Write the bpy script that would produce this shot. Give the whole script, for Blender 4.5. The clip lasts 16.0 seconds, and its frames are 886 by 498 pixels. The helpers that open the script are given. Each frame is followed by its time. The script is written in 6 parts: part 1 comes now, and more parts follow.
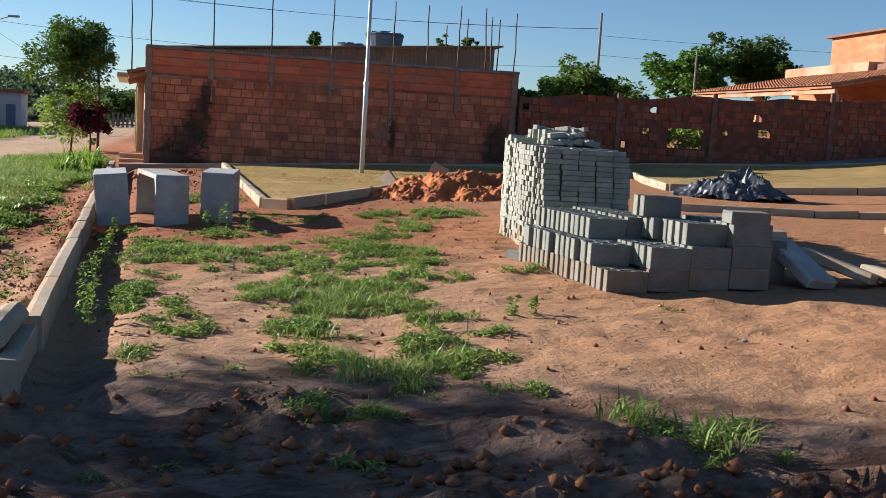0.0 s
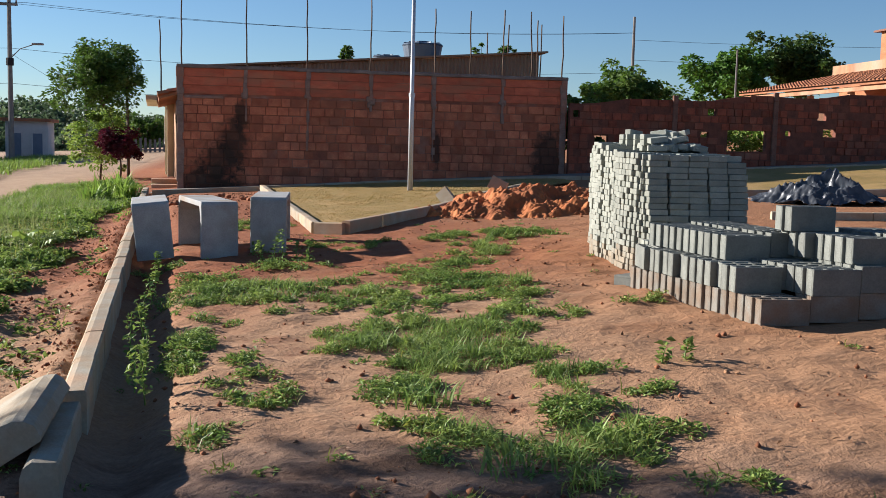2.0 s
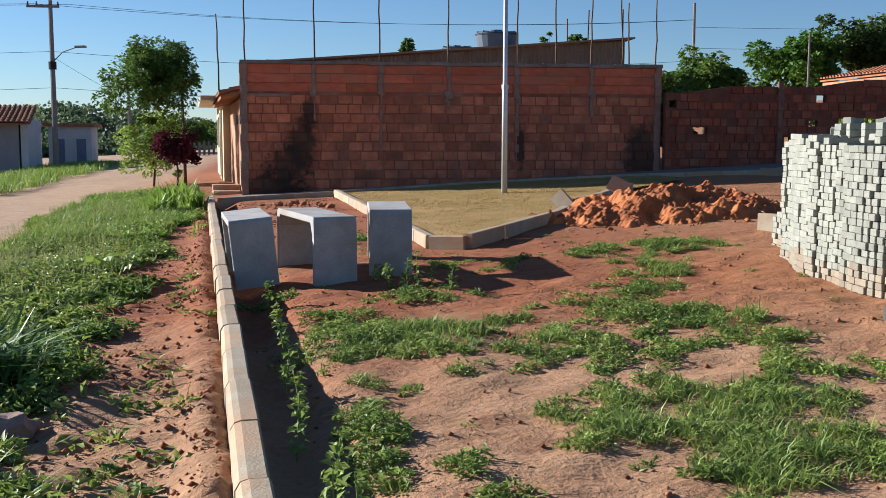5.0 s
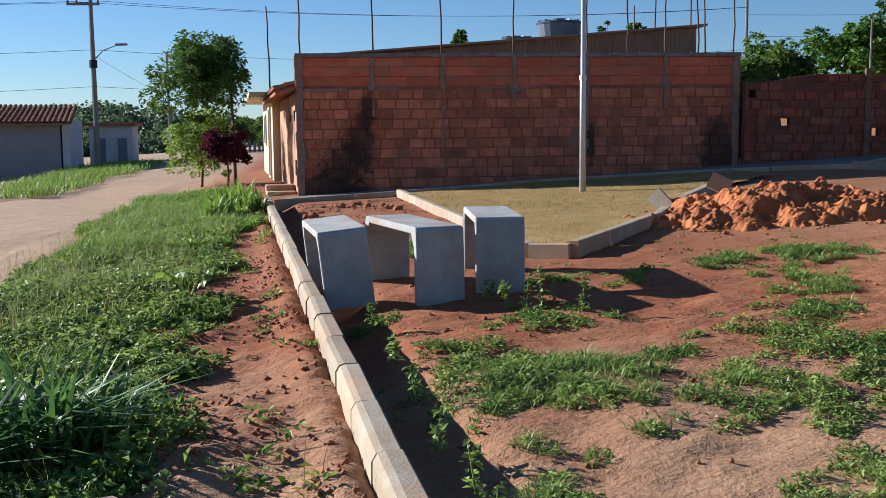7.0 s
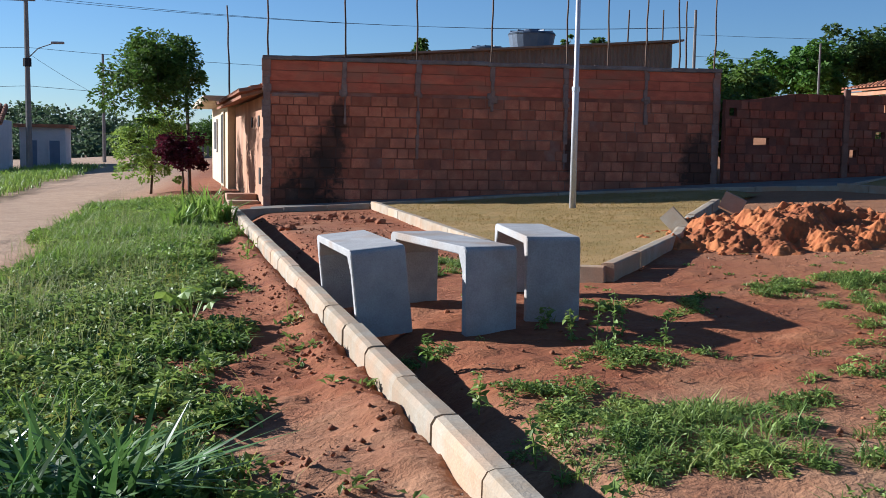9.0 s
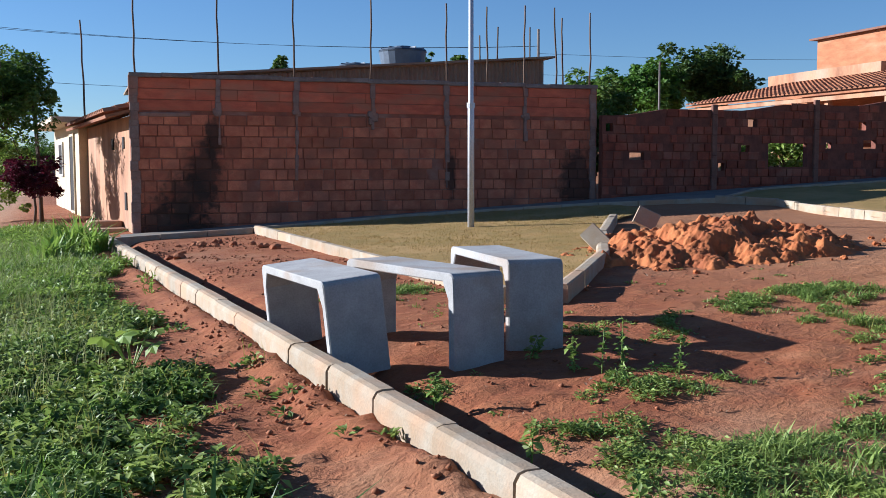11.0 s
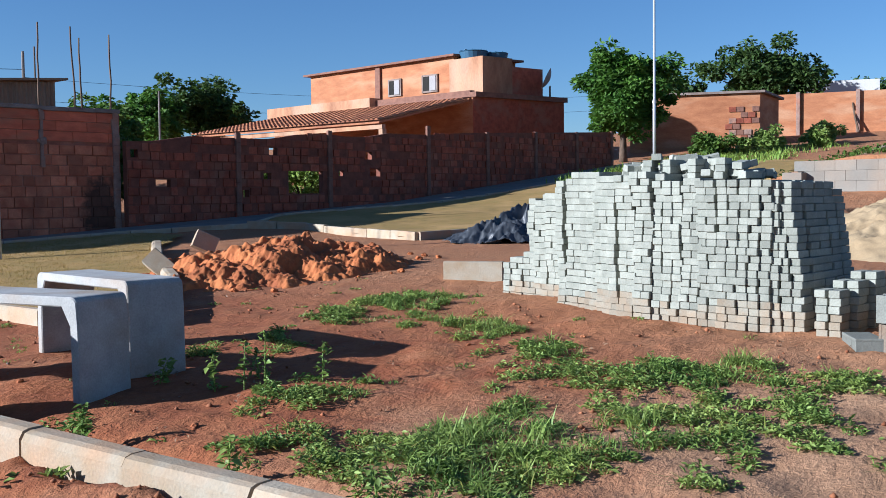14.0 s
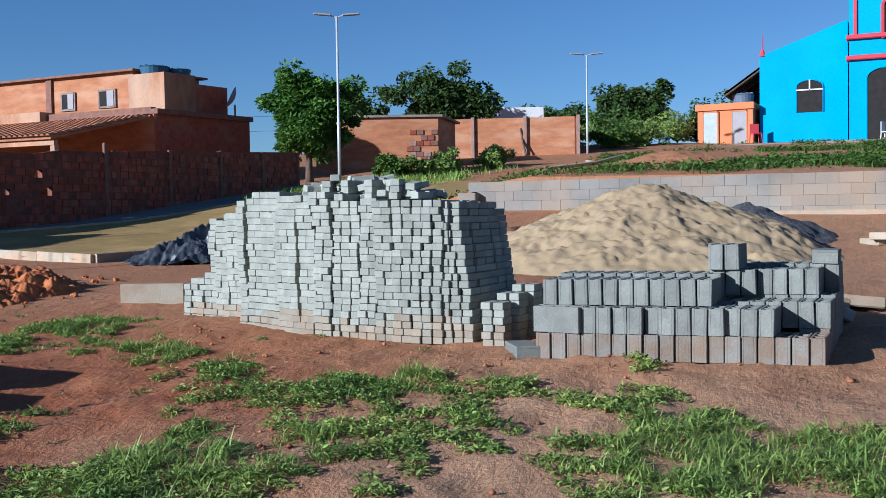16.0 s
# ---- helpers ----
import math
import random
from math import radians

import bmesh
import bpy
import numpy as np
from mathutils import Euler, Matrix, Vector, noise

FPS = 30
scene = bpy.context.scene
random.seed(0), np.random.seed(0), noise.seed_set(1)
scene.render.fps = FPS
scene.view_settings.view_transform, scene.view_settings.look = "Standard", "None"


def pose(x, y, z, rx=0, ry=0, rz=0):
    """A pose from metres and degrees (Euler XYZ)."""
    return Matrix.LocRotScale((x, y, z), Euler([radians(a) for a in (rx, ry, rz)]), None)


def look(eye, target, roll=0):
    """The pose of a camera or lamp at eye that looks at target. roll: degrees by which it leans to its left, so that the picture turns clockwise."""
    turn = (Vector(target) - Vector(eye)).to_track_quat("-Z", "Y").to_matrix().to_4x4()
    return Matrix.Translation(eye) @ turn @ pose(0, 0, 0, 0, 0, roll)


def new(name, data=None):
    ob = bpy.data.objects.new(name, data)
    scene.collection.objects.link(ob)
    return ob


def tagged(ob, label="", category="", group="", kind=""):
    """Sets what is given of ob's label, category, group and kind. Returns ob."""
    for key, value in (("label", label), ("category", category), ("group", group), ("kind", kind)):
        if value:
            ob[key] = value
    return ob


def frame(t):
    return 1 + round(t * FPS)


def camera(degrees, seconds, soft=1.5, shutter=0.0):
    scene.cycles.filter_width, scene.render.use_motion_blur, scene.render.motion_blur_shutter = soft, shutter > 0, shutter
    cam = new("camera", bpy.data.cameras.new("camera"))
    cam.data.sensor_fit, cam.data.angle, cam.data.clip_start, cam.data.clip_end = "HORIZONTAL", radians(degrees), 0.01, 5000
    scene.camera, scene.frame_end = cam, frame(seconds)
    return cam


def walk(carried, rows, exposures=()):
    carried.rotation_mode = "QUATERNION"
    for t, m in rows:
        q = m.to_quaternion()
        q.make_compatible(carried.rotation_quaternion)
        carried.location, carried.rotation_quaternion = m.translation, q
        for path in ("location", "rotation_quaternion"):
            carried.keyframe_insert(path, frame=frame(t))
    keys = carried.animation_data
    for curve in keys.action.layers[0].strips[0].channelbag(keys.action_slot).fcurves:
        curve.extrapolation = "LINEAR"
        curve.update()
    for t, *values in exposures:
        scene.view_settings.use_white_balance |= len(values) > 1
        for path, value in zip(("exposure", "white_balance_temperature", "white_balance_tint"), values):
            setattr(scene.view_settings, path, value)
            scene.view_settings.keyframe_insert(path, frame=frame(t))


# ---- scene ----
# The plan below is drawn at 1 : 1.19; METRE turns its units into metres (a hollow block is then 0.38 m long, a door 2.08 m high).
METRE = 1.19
cam = camera(47.1, 16.0, soft=0.5)
PATH = [
    (0, (0.854, -0.139, 1.16), (1.245, 1.809, 0.931), 3.6),
    (0.5, (0.823, 0.188, 1.145), (1.145, 2.155, 0.982), 2.0),
    (1, (0.766, 0.52, 1.13), (1.1, 2.485, 0.96), 1.3),
    (1.5, (0.71, 0.883, 1.123), (1.054, 2.843, 0.921), 1.2),
    (2, (0.559, 1.223, 1.108), (0.899, 3.183, 0.904), 1.4),
    (2.5, (0.382, 1.484, 1.111), (0.706, 3.447, 0.909), 0.4),
    (3, (0.235, 1.782, 1.111), (0.548, 3.745, 0.896), -0.7),
    (5.5, (-0.303, 3.524, 1.11), (-0.048, 5.497, 0.899), 0.5),
    (6, (-0.425, 3.807, 1.135), (-0.215, 5.778, 0.864), -0.0),
    (6.5, (-0.531, 4.031, 1.156), (-0.321, 6.0, 0.877), -0.5),
    (7, (-0.67, 4.338, 1.14), (-0.46, 6.314, 0.918), -0.6),
    (7.5, (-0.87, 4.6, 1.147), (-0.637, 6.574, 0.928), -0.3),
    (8, (-1.04, 4.841, 1.134), (-0.758, 6.81, 0.92), 0.6),
    (10.5, (-1.919, 5.899, 1.089), (-1.381, 7.818, 0.922), -0.1),
    (11, (-2.111, 6.076, 1.092), (-1.444, 7.955, 0.935), -0.1),
    (11.5, (-2.271, 6.311, 1.066), (-1.462, 8.135, 0.936), -0.6),
    (12, (-2.442, 6.423, 1.054), (-1.499, 8.182, 0.924), -0.6),
    (12.5, (-2.637, 6.495, 1.035), (-1.535, 8.157, 0.885), -0.2),
    (13, (-2.69, 6.455, 1.032), (-1.43, 8.0, 0.877), -0.6),
    (13.5, (-2.763, 6.44, 1.017), (-1.374, 7.872, 0.879), -0.5),
    (14, (-2.769, 6.555, 0.986), (-1.285, 7.893, 0.886), -0.7),
    (14.5, (-2.724, 6.526, 1.006), (-1.129, 7.73, 0.911), -1.2),
    (15, (-2.762, 6.48, 1.007), (-1.085, 7.566, 0.919), -1.4),
    (15.5, (-2.809, 6.456, 0.992), (-1.064, 7.43, 0.913), -1.2),
    (16, (-2.798, 6.458, 0.987), (-0.982, 7.292, 0.917), -0.9),
]
EXPOSURES = [(0, 1.22, 6350, 12), (0.6, 1.02, 6200, 12), (1.5, 1.12, 6250, 12), (3.0, 1.14, 6350, 13), (6.5, 1.12, 5850, 12), (7.6, 1.0, 5750, 12), (10.5, 1.1, 5600, 13), (14.0, 1.06, 5400, 11), (14.7, 0.95, 5250, 9), (16, 0.73, 5200, 11)]
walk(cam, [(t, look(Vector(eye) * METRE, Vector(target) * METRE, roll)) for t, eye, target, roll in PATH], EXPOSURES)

# ---- light ----
SUN_DIR = Vector((-2.5, 1.6, 1.0)).normalized()
world = bpy.data.worlds.new("sky")
scene.world = world
world.use_nodes = True
wn = world.node_tree
sky = wn.nodes.new("ShaderNodeTexSky")
sky.sky_type = "NISHITA"
sky.sun_disc = False
sky.sun_elevation = math.asin(SUN_DIR.z)
sky.sun_rotation = math.atan2(SUN_DIR.x, SUN_DIR.y)
sky.altitude = 500
sky.air_density = 1.0
sky.dust_density = 0.0
sky.ozone_density = 5.0
wn.links.new(sky.outputs[0], wn.nodes["Background"].inputs[0])
wn.nodes["Background"].inputs[1].default_value = 0.052
sun = new("sun", bpy.data.lights.new("sun", "SUN"))
sun.data.energy, sun.data.angle, sun.data.color = 5.0, radians(0.6), (1.0, 0.94, 0.85)
sun.rotation_mode = "QUATERNION"
sun.rotation_quaternion = (-SUN_DIR).to_track_quat("-Z", "Y")


# ---- materials ----
def plan_position(nt):
    """The place of a surface point in units of the plan."""
    geo = nt.nodes.new("ShaderNodeNewGeometry")
    sc = nt.nodes.new("ShaderNodeVectorMath")
    sc.operation = "SCALE"
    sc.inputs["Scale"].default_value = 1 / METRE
    nt.links.new(geo.outputs["Position"], sc.inputs[0])
    return sc.outputs[0]


def mat(name, c1, c2, scale=4.0, rough=0.9, bump=0.3, c3=None, fine=40.0, metal=0.0, vary=0.0, spread=(0.35, 0.65), stretch=(1, 1, 1), island=0.0, spec=0.3, stains=()):
    """Two noises mix two or three colours; a fine one gives grain and relief. vary: by object; island: by loose piece."""
    m = bpy.data.materials.new(name)
    m.use_nodes = True
    nt = m.node_tree
    N, L = nt.nodes, nt.links
    bsdf = N["Principled BSDF"]
    geo = N.new("ShaderNodeNewGeometry")
    mp = N.new("ShaderNodeMapping")
    mp.inputs["Scale"].default_value = stretch
    place = plan_position(nt)
    L.new(place, mp.inputs[0])
    n1 = N.new("ShaderNodeTexNoise")
    n1.inputs["Scale"].default_value, n1.inputs["Detail"].default_value, n1.inputs["Roughness"].default_value = scale, 5, 0.6
    L.new(mp.outputs[0], n1.inputs["Vector"])
    n2 = N.new("ShaderNodeTexNoise")
    n2.inputs["Scale"].default_value, n2.inputs["Detail"].default_value = fine, 4
    L.new(mp.outputs[0], n2.inputs["Vector"])
    r = N.new("ShaderNodeMapRange")
    r.inputs[1].default_value, r.inputs[2].default_value = spread
    L.new(n1.outputs[0], r.inputs[0])
    mix = N.new("ShaderNodeMix")
    mix.data_type = "RGBA"
    mix.inputs[6].default_value, mix.inputs[7].default_value = (*c1, 1), (*c2, 1)
    L.new(r.outputs[0], mix.inputs[0])
    col = mix.outputs[2]
    if c3:
        n3 = N.new("ShaderNodeTexNoise")
        n3.inputs["Scale"].default_value, n3.inputs["Detail"].default_value = scale * 0.37, 6
        off = N.new("ShaderNodeMapping")
        off.inputs["Location"].default_value = (7.3, 2.1, 4.7)
        L.new(mp.outputs[0], off.inputs[0])
        L.new(off.outputs[0], n3.inputs["Vector"])
        r3 = N.new("ShaderNodeMapRange")
        r3.inputs[1].default_value, r3.inputs[2].default_value = 0.5, 0.68
        L.new(n3.outputs[0], r3.inputs[0])
        mx = N.new("ShaderNodeMix")
        mx.data_type = "RGBA"
        mx.inputs[7].default_value = (*c3, 1)
        L.new(r3.outputs[0], mx.inputs[0])
        L.new(col, mx.inputs[6])
        col = mx.outputs[2]
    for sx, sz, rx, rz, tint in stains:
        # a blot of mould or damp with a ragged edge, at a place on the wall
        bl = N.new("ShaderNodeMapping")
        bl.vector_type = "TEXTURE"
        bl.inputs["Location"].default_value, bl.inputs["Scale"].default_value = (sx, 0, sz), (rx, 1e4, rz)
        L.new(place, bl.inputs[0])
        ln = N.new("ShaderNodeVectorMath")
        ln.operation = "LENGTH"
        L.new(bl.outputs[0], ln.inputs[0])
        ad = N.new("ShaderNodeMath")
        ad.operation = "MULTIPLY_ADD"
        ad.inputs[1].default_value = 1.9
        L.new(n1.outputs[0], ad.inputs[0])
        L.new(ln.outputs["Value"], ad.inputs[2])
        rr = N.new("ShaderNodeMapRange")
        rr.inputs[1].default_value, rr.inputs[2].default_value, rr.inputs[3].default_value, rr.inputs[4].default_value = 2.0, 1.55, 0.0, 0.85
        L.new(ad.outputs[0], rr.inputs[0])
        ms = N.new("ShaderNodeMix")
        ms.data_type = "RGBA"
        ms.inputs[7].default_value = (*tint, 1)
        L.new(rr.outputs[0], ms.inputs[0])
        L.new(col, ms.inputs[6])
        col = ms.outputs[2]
    hsv = N.new("ShaderNodeHueSaturation")
    L.new(col, hsv.inputs["Color"])
    val = N.new("ShaderNodeMath")
    val.operation = "MULTIPLY_ADD"
    val.inputs[1].default_value, val.inputs[2].default_value = 0.5, 0.75
    L.new(n2.outputs[0], val.inputs[0])
    out = val.outputs[0]
    for amount, src in ((vary, "o"), (island, "i")):
        if amount:
            if src == "o":
                rnd = N.new("ShaderNodeObjectInfo").outputs["Random"]
            else:
                rnd = geo.outputs["Random Per Island"]
            k = N.new("ShaderNodeMapRange")
            k.inputs[3].default_value, k.inputs[4].default_value = 1 - amount, 1 + amount
            L.new(rnd, k.inputs[0])
            mu = N.new("ShaderNodeMath")
            mu.operation = "MULTIPLY"
            L.new(out, mu.inputs[0])
            L.new(k.outputs[0], mu.inputs[1])
            out = mu.outputs[0]
    L.new(out, hsv.inputs["Value"])
    L.new(hsv.outputs[0], bsdf.inputs["Base Color"])
    bsdf.inputs["Roughness"].default_value = rough
    bsdf.inputs["Metallic"].default_value = metal
    bsdf.inputs["Specular IOR Level"].default_value = spec
    if bump:
        b = N.new("ShaderNodeBump")
        b.inputs["Strength"].default_value, b.inputs["Distance"].default_value = bump, 0.02
        add = N.new("ShaderNodeMath")
        add.operation = "MULTIPLY_ADD"
        add.inputs[1].default_value = 0.6
        L.new(n2.outputs[0], add.inputs[0])
        L.new(n1.outputs[0], add.inputs[2])
        L.new(add.outputs[0], b.inputs["Height"])
        L.new(b.outputs[0], bsdf.inputs["Normal"])
    return m


def leaf_mat(name, c1, c2, trans=0.35, scale=1.2, rough=0.68):
    m = mat(name, c1, c2, scale=scale, rough=rough, bump=0, fine=9, island=0.35, spec=0.35)
    nt = m.node_tree
    N, L = nt.nodes, nt.links
    bsdf = N["Principled BSDF"]
    tr = N.new("ShaderNodeBsdfTranslucent")
    L.new(bsdf.inputs["Base Color"].links[0].from_socket, tr.inputs[0])
    ms = N.new("ShaderNodeMixShader")
    ms.inputs[0].default_value = trans
    L.new(bsdf.outputs[0], ms.inputs[1])
    L.new(tr.outputs[0], ms.inputs[2])
    L.new(ms.outputs[0], N["Material Output"].inputs[0])
    return m


def soil_mat():
    """Trodden red earth: pale sandy crust near the gate, redder and moister towards the lawn, with pebbles."""
    m = bpy.data.materials.new("red_soil")
    m.use_nodes = True
    nt = m.node_tree
    N, L = nt.nodes, nt.links
    bsdf = N["Principled BSDF"]
    place = plan_position(nt)

    def noise_at(scale, detail=5, rough=0.6, off=0.0, stretch=(1, 1, 1)):
        mp = N.new("ShaderNodeMapping")
        mp.inputs["Location"].default_value = (off, off * 1.7, 0)
        mp.inputs["Scale"].default_value = stretch
        L.new(place, mp.inputs[0])
        t = N.new("ShaderNodeTexNoise")
        t.inputs["Scale"].default_value, t.inputs["Detail"].default_value, t.inputs["Roughness"].default_value = scale, detail, rough
        L.new(mp.outputs[0], t.inputs["Vector"])
        return t.outputs[0]

    def ranged(s, a, b, lo=0.0, hi=1.0):
        r = N.new("ShaderNodeMapRange")
        r.inputs[1].default_value, r.inputs[2].default_value, r.inputs[3].default_value, r.inputs[4].default_value = a, b, lo, hi
        L.new(s, r.inputs[0])
        return r.outputs[0]

    def mixed(fac, a, b):
        x = N.new("ShaderNodeMix")
        x.data_type = "RGBA"
        L.new(fac, x.inputs[0])
        for sock, c in ((x.inputs[6], a), (x.inputs[7], b)):
            if isinstance(c, tuple):
                sock.default_value = (*c, 1)
            else:
                L.new(c, sock)
        return x.outputs[2]

    def plus(a, b):
        x = N.new("ShaderNodeMath")
        x.operation = "ADD"
        L.new(a, x.inputs[0])
        L.new(b, x.inputs[1])
        return x.outputs[0]

    sep = N.new("ShaderNodeSeparateXYZ")
    L.new(place, sep.inputs[0])
    big = noise_at(0.45, 6, 0.65)
    mid = noise_at(2.2, 6, 0.7, 3.0, (1.0, 1.6, 1))
    fine = noise_at(28, 5, 0.7)
    grit = noise_at(110, 3, 0.6)
    far = ranged(sep.outputs[1], 7.5, 11.0)
    redness = ranged(plus(far, ranged(big, 0.3, 0.7, -0.45, 0.45)), 0.15, 0.85)
    c = mixed(redness, SOIL_PALE, SOIL_RED)
    c = mixed(ranged(mid, 0.42, 0.72), c, mixed(redness, SOIL_TAN, SOIL_ORANGE))
    c = mixed(ranged(noise_at(1.1, 7, 0.75, 9.0), 0.56, 0.74), c, SOIL_DAMP)
    sandy = ranged(plus(sep.outputs[0], ranged(big, 0.3, 0.7, -1.2, 1.2)), 2.2, 4.2, 0, 0.7)
    c = mixed(sandy, c, mixed(ranged(mid, 0.35, 0.7), (0.385, 0.203, 0.102), (0.316, 0.138, 0.061)))
    # churned mud by the start: dark wet ridges between pale smooth hollows
    churn = ranged(plus(sep.outputs[1], ranged(sep.outputs[0], 0, 4, -0.2, 1.6)), 5.9, 4.9)
    streak = noise_at(1.5, 7, 0.72, 5.0, (0.55, 1.9, 1))
    wet = mixed(ranged(streak, 0.44, 0.56), SOIL_MUD, (0.25, 0.155, 0.108))
    c = mixed(ranged(churn, 0, 1, 0, 0.95), c, wet)
    road = ranged(sep.outputs[0], -3.2, -4.6)
    c = mixed(road, c, mixed(ranged(mid, 0.35, 0.7), (0.47, 0.32, 0.20), (0.35, 0.215, 0.13)))
    hs = N.new("ShaderNodeHueSaturation")
    L.new(c, hs.inputs["Color"])
    L.new(ranged(fine, 0.3, 0.7, 0.76, 1.15), hs.inputs["Value"])
    L.new(hs.outputs[0], bsdf.inputs["Base Color"])
    bsdf.inputs["Roughness"].default_value = 0.95
    bsdf.inputs["Specular IOR Level"].default_value = 0.2
    b = N.new("ShaderNodeBump")
    b.inputs["Strength"].default_value, b.inputs["Distance"].default_value = 1.0, 0.06
    L.new(plus(plus(mid, ranged(fine, 0, 1, 0, 0.22)), ranged(grit, 0, 1, 0, 0.03)), b.inputs["Height"])
    L.new(b.outputs[0], bsdf.inputs["Normal"])
    return m


SOIL_PALE, SOIL_RED = (0.365, 0.202, 0.110), (0.268, 0.087, 0.037)
SOIL_MUD = (0.085, 0.043, 0.029)
SOIL_TAN, SOIL_ORANGE, SOIL_DAMP = (0.38, 0.228, 0.132), (0.338, 0.135, 0.057), (0.160, 0.058, 0.030)
M_SOIL = soil_mat()
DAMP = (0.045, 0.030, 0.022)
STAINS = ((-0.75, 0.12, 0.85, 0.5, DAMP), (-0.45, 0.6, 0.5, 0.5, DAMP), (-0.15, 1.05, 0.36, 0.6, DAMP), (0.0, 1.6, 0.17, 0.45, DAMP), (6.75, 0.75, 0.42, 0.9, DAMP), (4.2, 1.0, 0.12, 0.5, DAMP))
M_MOUND = mat("clay_mound", (0.36, 0.108, 0.034), (0.45, 0.16, 0.052), scale=5, bump=0.9, c3=(0.25, 0.075, 0.026), fine=30)
M_ROCK = mat("weathered_rock", (0.24, 0.155, 0.12), (0.30, 0.21, 0.17), scale=9, bump=0.5, fine=50)
M_CRUMB = mat("earth_crumb", (0.225, 0.076, 0.033), (0.29, 0.12, 0.056), scale=3, bump=0.3, island=0.3)
M_SAND = mat("builder_sand", (0.31, 0.222, 0.122), (0.35, 0.258, 0.148), scale=2.5, bump=0.4, fine=60)
M_GRAVEL = mat("dark_gravel", (0.036, 0.036, 0.0396), (0.0936, 0.0936, 0.1008), scale=30, bump=1.0, fine=60)
M_LAWN = mat("dry_lawn", (0.31, 0.195, 0.064), (0.245, 0.17, 0.05), scale=3, bump=0.8, c3=(0.38, 0.24, 0.09), fine=70)
M_KERB = mat("kerb_concrete", (0.36, 0.315, 0.24), (0.315, 0.235, 0.15), scale=5, bump=0.25, fine=80, vary=0.12, c3=(0.42, 0.27, 0.165))
M_CONC = mat("grey_concrete", (0.20, 0.185, 0.16), (0.15, 0.14, 0.125), scale=3, bump=0.25, fine=60, c3=(0.22, 0.18, 0.14))
M_CONC_PALE = mat("retaining_concrete", (0.215, 0.203, 0.178), (0.165, 0.155, 0.135), scale=1.4, bump=0.3, fine=60, c3=(0.27, 0.20, 0.14), island=0.08)
M_BENCH = mat("cast_concrete", (0.385, 0.38, 0.365), (0.30, 0.297, 0.285), scale=5.5, bump=0.22, fine=90, rough=0.85, c3=(0.30, 0.245, 0.195))
M_PAVER = mat("paver_concrete", (0.285, 0.290, 0.246), (0.218, 0.226, 0.190), scale=9, bump=0.3, fine=90, vary=0.16, island=0.10)
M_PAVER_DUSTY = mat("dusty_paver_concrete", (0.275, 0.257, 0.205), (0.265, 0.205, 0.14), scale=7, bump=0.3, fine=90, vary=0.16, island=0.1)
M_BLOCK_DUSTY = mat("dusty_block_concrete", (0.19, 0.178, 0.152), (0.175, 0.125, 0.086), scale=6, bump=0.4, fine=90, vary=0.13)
M_BLOCK = mat("block_concrete", (0.19, 0.195, 0.170), (0.148, 0.153, 0.135), scale=8, bump=0.4, fine=90, vary=0.13, island=0.1)
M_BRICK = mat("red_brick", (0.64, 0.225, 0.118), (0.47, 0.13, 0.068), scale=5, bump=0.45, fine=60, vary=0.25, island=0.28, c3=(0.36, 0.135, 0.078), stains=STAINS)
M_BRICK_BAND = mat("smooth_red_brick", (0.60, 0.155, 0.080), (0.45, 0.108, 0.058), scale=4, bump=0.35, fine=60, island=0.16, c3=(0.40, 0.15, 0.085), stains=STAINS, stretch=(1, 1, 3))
M_BRICK_DARK = mat("old_brick", (0.34, 0.092, 0.050), (0.22, 0.060, 0.036), scale=6, bump=0.5, fine=60, vary=0.2, island=0.25, c3=(0.28, 0.115, 0.072))
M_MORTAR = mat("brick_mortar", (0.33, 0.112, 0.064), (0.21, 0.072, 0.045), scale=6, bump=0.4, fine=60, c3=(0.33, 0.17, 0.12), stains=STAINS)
M_MORTAR_DARK = mat("old_mortar", (0.21, 0.072, 0.045), (0.13, 0.050, 0.034), scale=6, bump=0.5, fine=60)
M_SMEAR = mat("mortar_smear", (0.30, 0.205, 0.165), (0.22, 0.135, 0.105), scale=7, bump=0.6, fine=50, c3=(0.34, 0.165, 0.11))
M_SMEAR_DARK = mat("old_column_concrete", (0.23, 0.115, 0.08), (0.155, 0.078, 0.056), scale=6, bump=0.6, fine=50)
M_COLUMN = mat("raw_concrete", (0.24, 0.185, 0.155), (0.17, 0.128, 0.11), scale=6, bump=0.5, fine=50, c3=(0.27, 0.225, 0.20))
M_PLASTER_OR = mat("orange_brickwork", (0.40, 0.172, 0.080), (0.30, 0.12, 0.056), scale=1.6, bump=0.3, fine=14, c3=(0.42, 0.225, 0.125), stretch=(1, 1, 3.5))
M_PLASTER_HOUSE = mat("stained_orange_plaster", (0.46, 0.25, 0.14), (0.27, 0.13, 0.072), scale=1.6, bump=0.25, fine=30, c3=(0.396, 0.288, 0.2016), stretch=(1, 1, 0.35))
M_CREAM = mat("cream_paint", (0.5328, 0.4536, 0.3168), (0.4752, 0.396, 0.2736), scale=2, bump=0.1)
M_WHITE = mat("white_paint", (0.5616, 0.5616, 0.5472), (0.4896, 0.4896, 0.4824), scale=1.5, bump=0.1)
M_GREYWALL = mat("grey_render", (0.324, 0.3024, 0.3024), (0.2736, 0.2592, 0.2592), scale=1.5, bump=0.1)
M_BLUE = mat("sky_blue_paint", (0.0216, 0.288, 0.5616), (0.018, 0.2592, 0.5184), scale=0.6, bump=0.05, fine=12)
